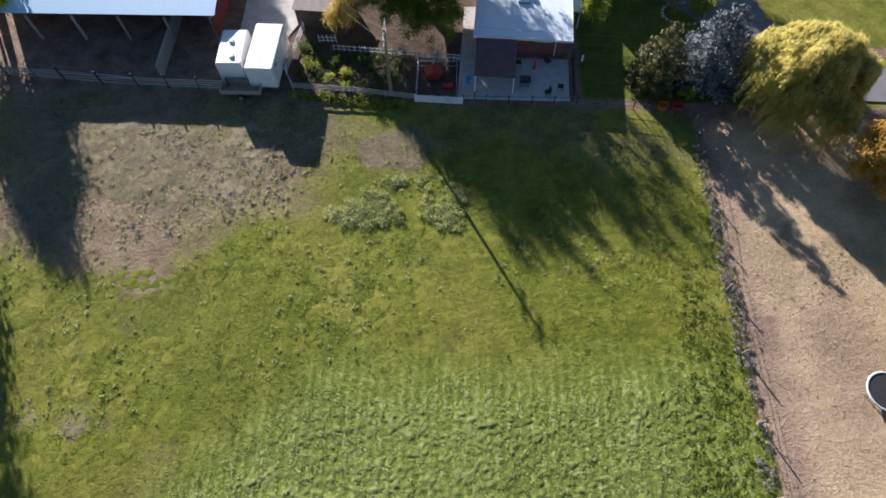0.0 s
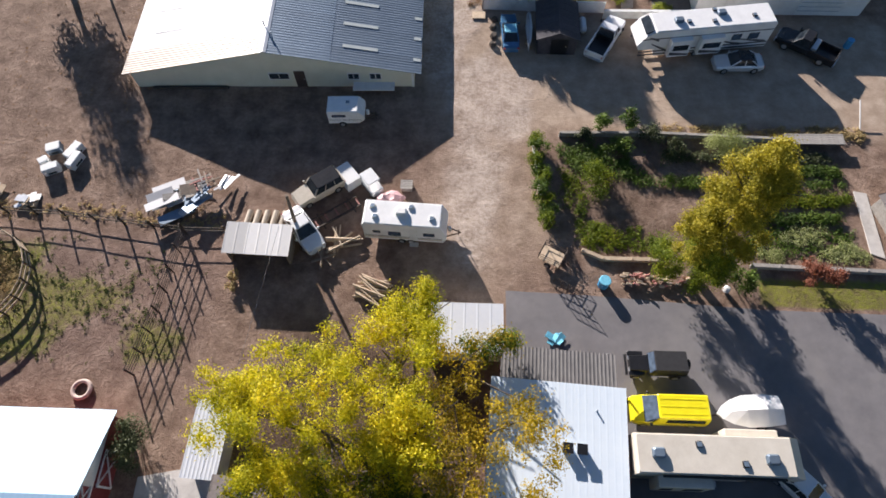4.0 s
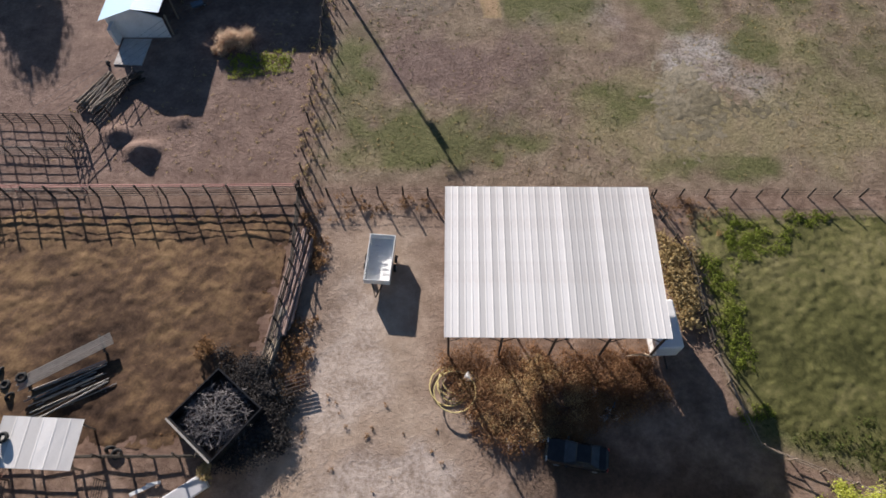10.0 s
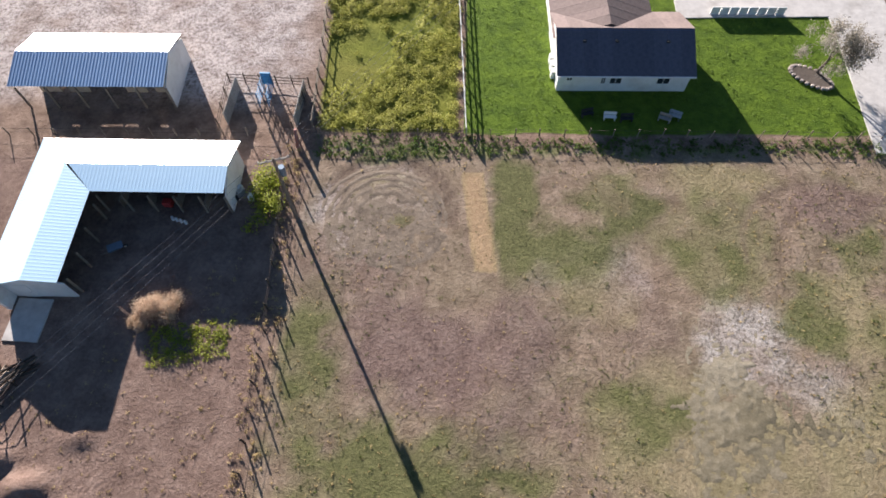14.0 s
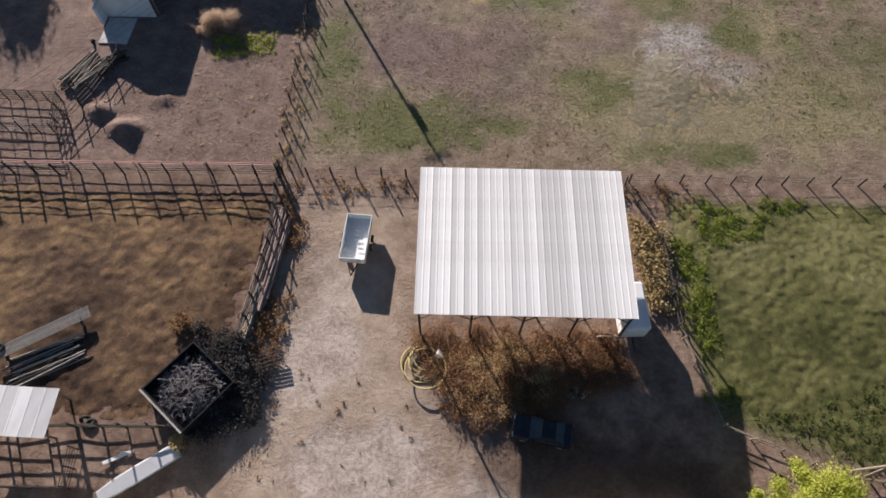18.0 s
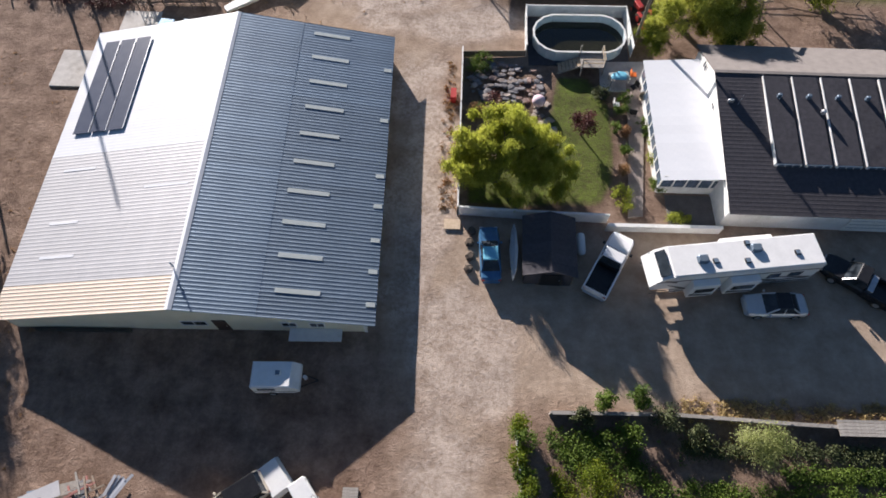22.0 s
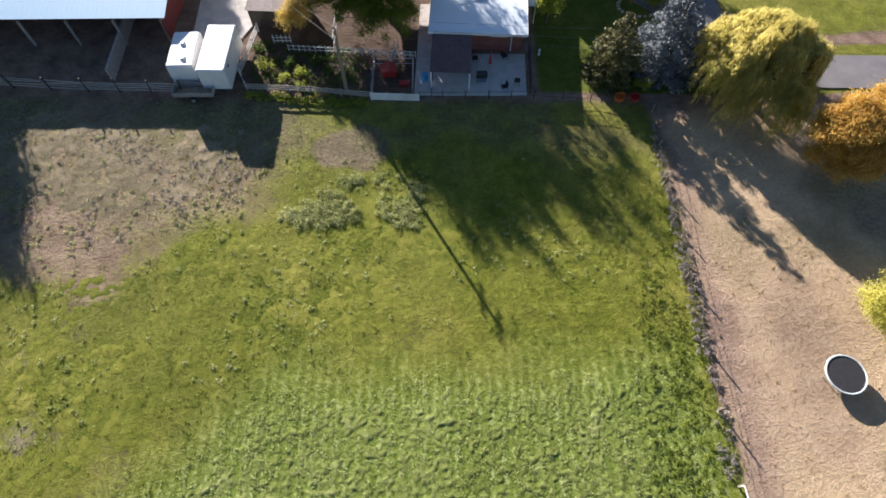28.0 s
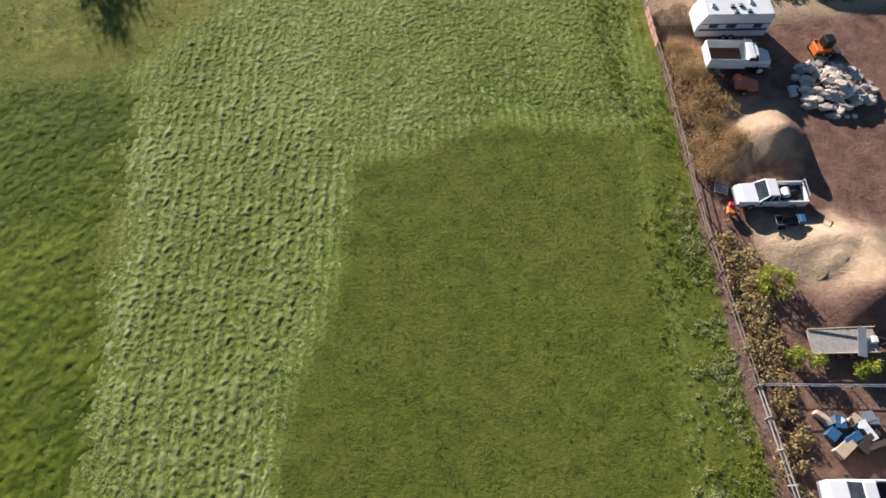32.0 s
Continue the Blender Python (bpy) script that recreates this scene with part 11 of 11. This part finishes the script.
tufts("pen_litter", "trodden straw litter in the cattle pen", [(-40, 123.5), (-20, 123.5), (-16, 130), (-16, 142.5), (-40, 141.5)], 900, 5000, 0.05, 0.18, 0.10, BROWN_WEED, 469, "litter", 0.04, lambda x, y: np.clip((fractal(x, y, 5.0, 43) - 0.36) * 5, 0.03, 1))
tufts("yard_weeds", "scattered dry weeds on the yard dirt", [(-26, 112.8), (-8, 113.2), (-3, 118), (-1, 124), (-10, 128), (-22, 118)], 46, 600, 0.08, 0.22, 0.11, BROWN_WEED, 473, "weeds", 0.1)
tufts("corral_weeds", "grey green weeds in the corral", [(-42, 58), (-22, 58), (-20.2, 66), (-21, 68.4), (-42, 68.4)], 900, 8000, 0.06, 0.24, 0.11, PASTURE_TUFT, 477, "weeds", 0.08, lambda x, y: np.clip((fractal(x, y, 7.0, 5) - 0.40) * 6, 0.02, 1))
tufts("round_pen_straw", "tall straw growing inside the round pen", [(-40.6, 67), (-36, 66.8), (-35.2, 63.9), (-36.5, 61), (-41, 61.2)], 120, 9000, 0.25, 0.6, 0.13, STRAW, 481, "weeds", 0.3)
tufts("corral_edge_straw", "dry straw along the corral fence", [(-46, 70.9), (-33, 70.4), (-20, 69.3), (-20, 70.4), (-33, 71.3), (-46, 71.8)], 240, 3200, 0.12, 0.3, 0.15, STRAW, 483, "weeds", 0.12)
tufts("dirt_clods", "small dry weeds and clods west of the barn", [(-45, 71), (-28, 72), (-28, 82), (-31.5, 84), (-32, 112), (-45, 112)], 420, 2000, 0.05, 0.18, 0.11, BROWN_WEED, 485, "weeds", 0.05)
tufts("lane_edge_weeds", "dry weeds along the house garden fence", [(-0.6, 95.5), (0.8, 95.5), (0.8, 112), (-0.6, 112)], 150, 2000, 0.1, 0.28, 0.14, BROWN_WEED, 487, "weeds", 0.12)
tufts("drive_edge_straw", "golden dry grass at the top of the garden", [(17, 79.8), (34, 79.4), (34.5, 80.9), (17, 81.0)], 240, 4600, 0.14, 0.36, 0.17, STRAW, 489, "weeds", 0.15)
for i, (y, x0, x1, mat) in enumerate(((77.6, 16.5, 31, DARK_LEAF), (76.2, 23, 31.2, GREEN_LEAF), (74.9, 13.5, 31.4, GREEN_LEAF), (73.3, 22.5, 31.2, Y_GREEN_LEAF), (71.6, 22.6, 30.0, GREEN_LEAF))):
    tufts("crop_row", "leafy green vegetable row in dark soil", [(x0, y - 0.45), (x1, y - 0.45), (x1, y + 0.45), (x0, y + 0.45)], 190, 7000, 0.2, 0.46, 0.13, mat, 491 + 3 * i, "vegetables", 0.3)
tufts("garden_ground_weeds", "low green weeds in the vegetable garden", [(22, 71), (31, 71), (31, 68), (22, 68)], 420, 5200, 0.12, 0.3, 0.14, GREEN_LEAF, 511, "weeds", 0.1)
tufts("garden_west_weeds", "low green weeds at the garden's west end", [(8.5, 71), (14, 70.5), (14, 68.2), (9.6, 68.2)], 260, 3000, 0.1, 0.26, 0.14, GRASS_TUFT, 515, "weeds", 0.1, lambda x, y: np.clip((fractal(x, y, 3.0, 47) - 0.4) * 5, 0, 1))
tufts("shade_garden_weeds", "mixed weeds in the shaded garden", [(-15.8, 37.6), (-5, 36.8), (-5, 41.5), (-15.6, 43.5)], 460, 5200, 0.12, 0.34, 0.15, GREEN_LEAF, 519, "weeds", 0.15)
tufts("front_fence_weeds", "weeds along the garden's front fence", [(-16, 36.9), (-5, 35.9), (-5, 35.2), (-16, 36.2)], 240, 3600, 0.14, 0.34, 0.16, LIME_LEAF, 523, "weeds", 0.2)
tufts("east_brush", "mounded rusty brown brush behind the field fence", [(21.6, -3), (25.6, -3.2), (25.2, -1.4), (22, -0.6)], 60, 14000, 0.35, 0.8, 0.11, PALE_TUMBLE, 527, "brush", 0.5)
tufts("east_brush_lower", "long bank of dry brush behind the field fence", [(22.0, -5.5), (24.4, -6.5), (26.4, -11.5), (26.2, -16), (24.4, -20.4), (22.4, -20.6), (21.9, -12)], 80, 62000, 0.5, 1.25, 0.10, GOLD_BRUSH, 531, "brush", 0.7)
tufts("east_brush_end", "dry straw brush near the plank fence", [(22.4, -24.4), (24.2, -25), (25.4, -37), (24.5, -45), (23.6, -45), (22.8, -36)], 220, 9000, 0.2, 0.55, 0.2, STRAW, 535, "brush", 0.35)
tufts("east_yard_grass", "sparse dry grass on the tan yard", [(20.8, 33), (44, 33), (44, 0), (21.2, -0.5)], 700, 4000, 0.05, 0.16, 0.10, STRAW, 539, "grass", 0.02, lambda x, y: np.clip((fractal(x, y, 6.0, 53) - 0.36) * 5, 0.05, 1))
tufts("yard_hedge_line", "thin green weed line north of the trailer", [(31, 0.6), (42, 1.4), (42, 0.2), (31, -0.4)], 90, 1800, 0.15, 0.35, 0.15, GREEN_LEAF, 543, "weeds", 0.15)
tufts("north_lawn_grass", "fine mown grass of the northern lawn", [(-1.0, 181.8), (37, 183.8), (38, 200), (-2, 200)], 2600, 12000, 0.08, 0.24, 0.12, GREEN_LEAF, 547, "grass", 0.02)
tufts("lot_weeds", "sparse weeds across the dirt lot", [(-40, 145.5), (-17, 146), (-17.2, 170), (-24, 165), (-30, 156), (-40, 152)], 320, 2000, 0.07, 0.22, 0.12, STRAW, 551, "weeds", 0.05)
tufts("lot_green_patch", "small green weed patch by the tumbleweed", [(-25, 160.2), (-18.5, 161.4), (-18.5, 158.4), (-24, 157.2)], 420, 5200, 0.1, 0.3, 0.12, LIME_LEAF, 555, "weeds", 0.08)

tufts("garden_dark_plants", "dark leafy plants crowding the vegetable beds", [(7.2, 78.4), (16.5, 78.6), (16.5, 75.4), (12.4, 75.2), (8.6, 76.4)], 260, 9000, 0.16, 0.5, 0.13, GREEN_LEAF, 561, "vegetables", 0.3, lambda x, y: np.clip((fractal(x, y, 2.6, 57) - 0.36) * 6, 0, 1))
tufts("garden_mid_plants", "straggling green plants between the beds", [(7.6, 76), (9.0, 76), (9.6, 70.2), (15.6, 69.4), (15.8, 68.4), (8.4, 69.0)], 200, 6000, 0.14, 0.42, 0.12, Y_GREEN_LEAF, 565, "vegetables", 0.25, lambda x, y: np.clip((fractal(x, y, 2.2, 59) - 0.38) * 6, 0, 1))
tufts("garden_east_plants", "mixed low green plants on the eastern beds", [(23, 70.8), (31.4, 71), (31.6, 67.8), (23, 67.6)], 330, 8000, 0.14, 0.36, 0.12, HAY_TUFT, 569, "vegetables", 0.15, lambda x, y: np.clip((fractal(x, y, 2.0, 63) - 0.36) * 6, 0, 1))
tufts("east_brush_straw", "dark reddish dry brush along the yard fence", [(21.9, -6), (23.2, -6.4), (24.8, -12), (24.4, -19), (22.6, -20), (21.9, -12)], 70, 16000, 0.3, 0.8, 0.11, BROWN_WEED, 573, "brush", 0.45)

tufts("chute_brush", "dark red brown brush crowding the cattle chute", [(-43, 123), (-33, 122.6), (-31.6, 119.4), (-33.4, 117.4), (-43, 117.6)], 170, 12000, 0.3, 0.75, 0.14, PURPLE_LEAF, 577, "brush", 0.4, lambda x, y: np.clip((fractal(x, y, 3.4, 65) - 0.36) * 6, 0, 1))
tufts("bin_brush", "blackened brush heaped beside the steel bin", [(-19.6, 129.6), (-15.4, 129.8), (-12.6, 126.4), (-13.2, 122.4), (-17.6, 121.6), (-16.8, 126)], 150, 20000, 0.35, 0.85, 0.13, CHAR, 581, "brush", 0.5)
tufts("canopy_brown_weeds", "golden straw mixed into the weeds by the canopy", [(-1.8, 127.6), (4, 129.8), (9, 128.8), (8, 125.4), (3, 124.2)], 110, 12000, 0.3, 0.7, 0.11, GOLD_BRUSH, 585, "weeds", 0.55)
tufts("lane_verge_weeds", "low dry weeds along the lane's edge", [(-28, 84), (-30.5, 84), (-33, 96), (-33.5, 111), (-32, 111), (-31.4, 97)], 160, 2600, 0.08, 0.28, 0.12, BROWN_WEED, 589, "weeds", 0.08)
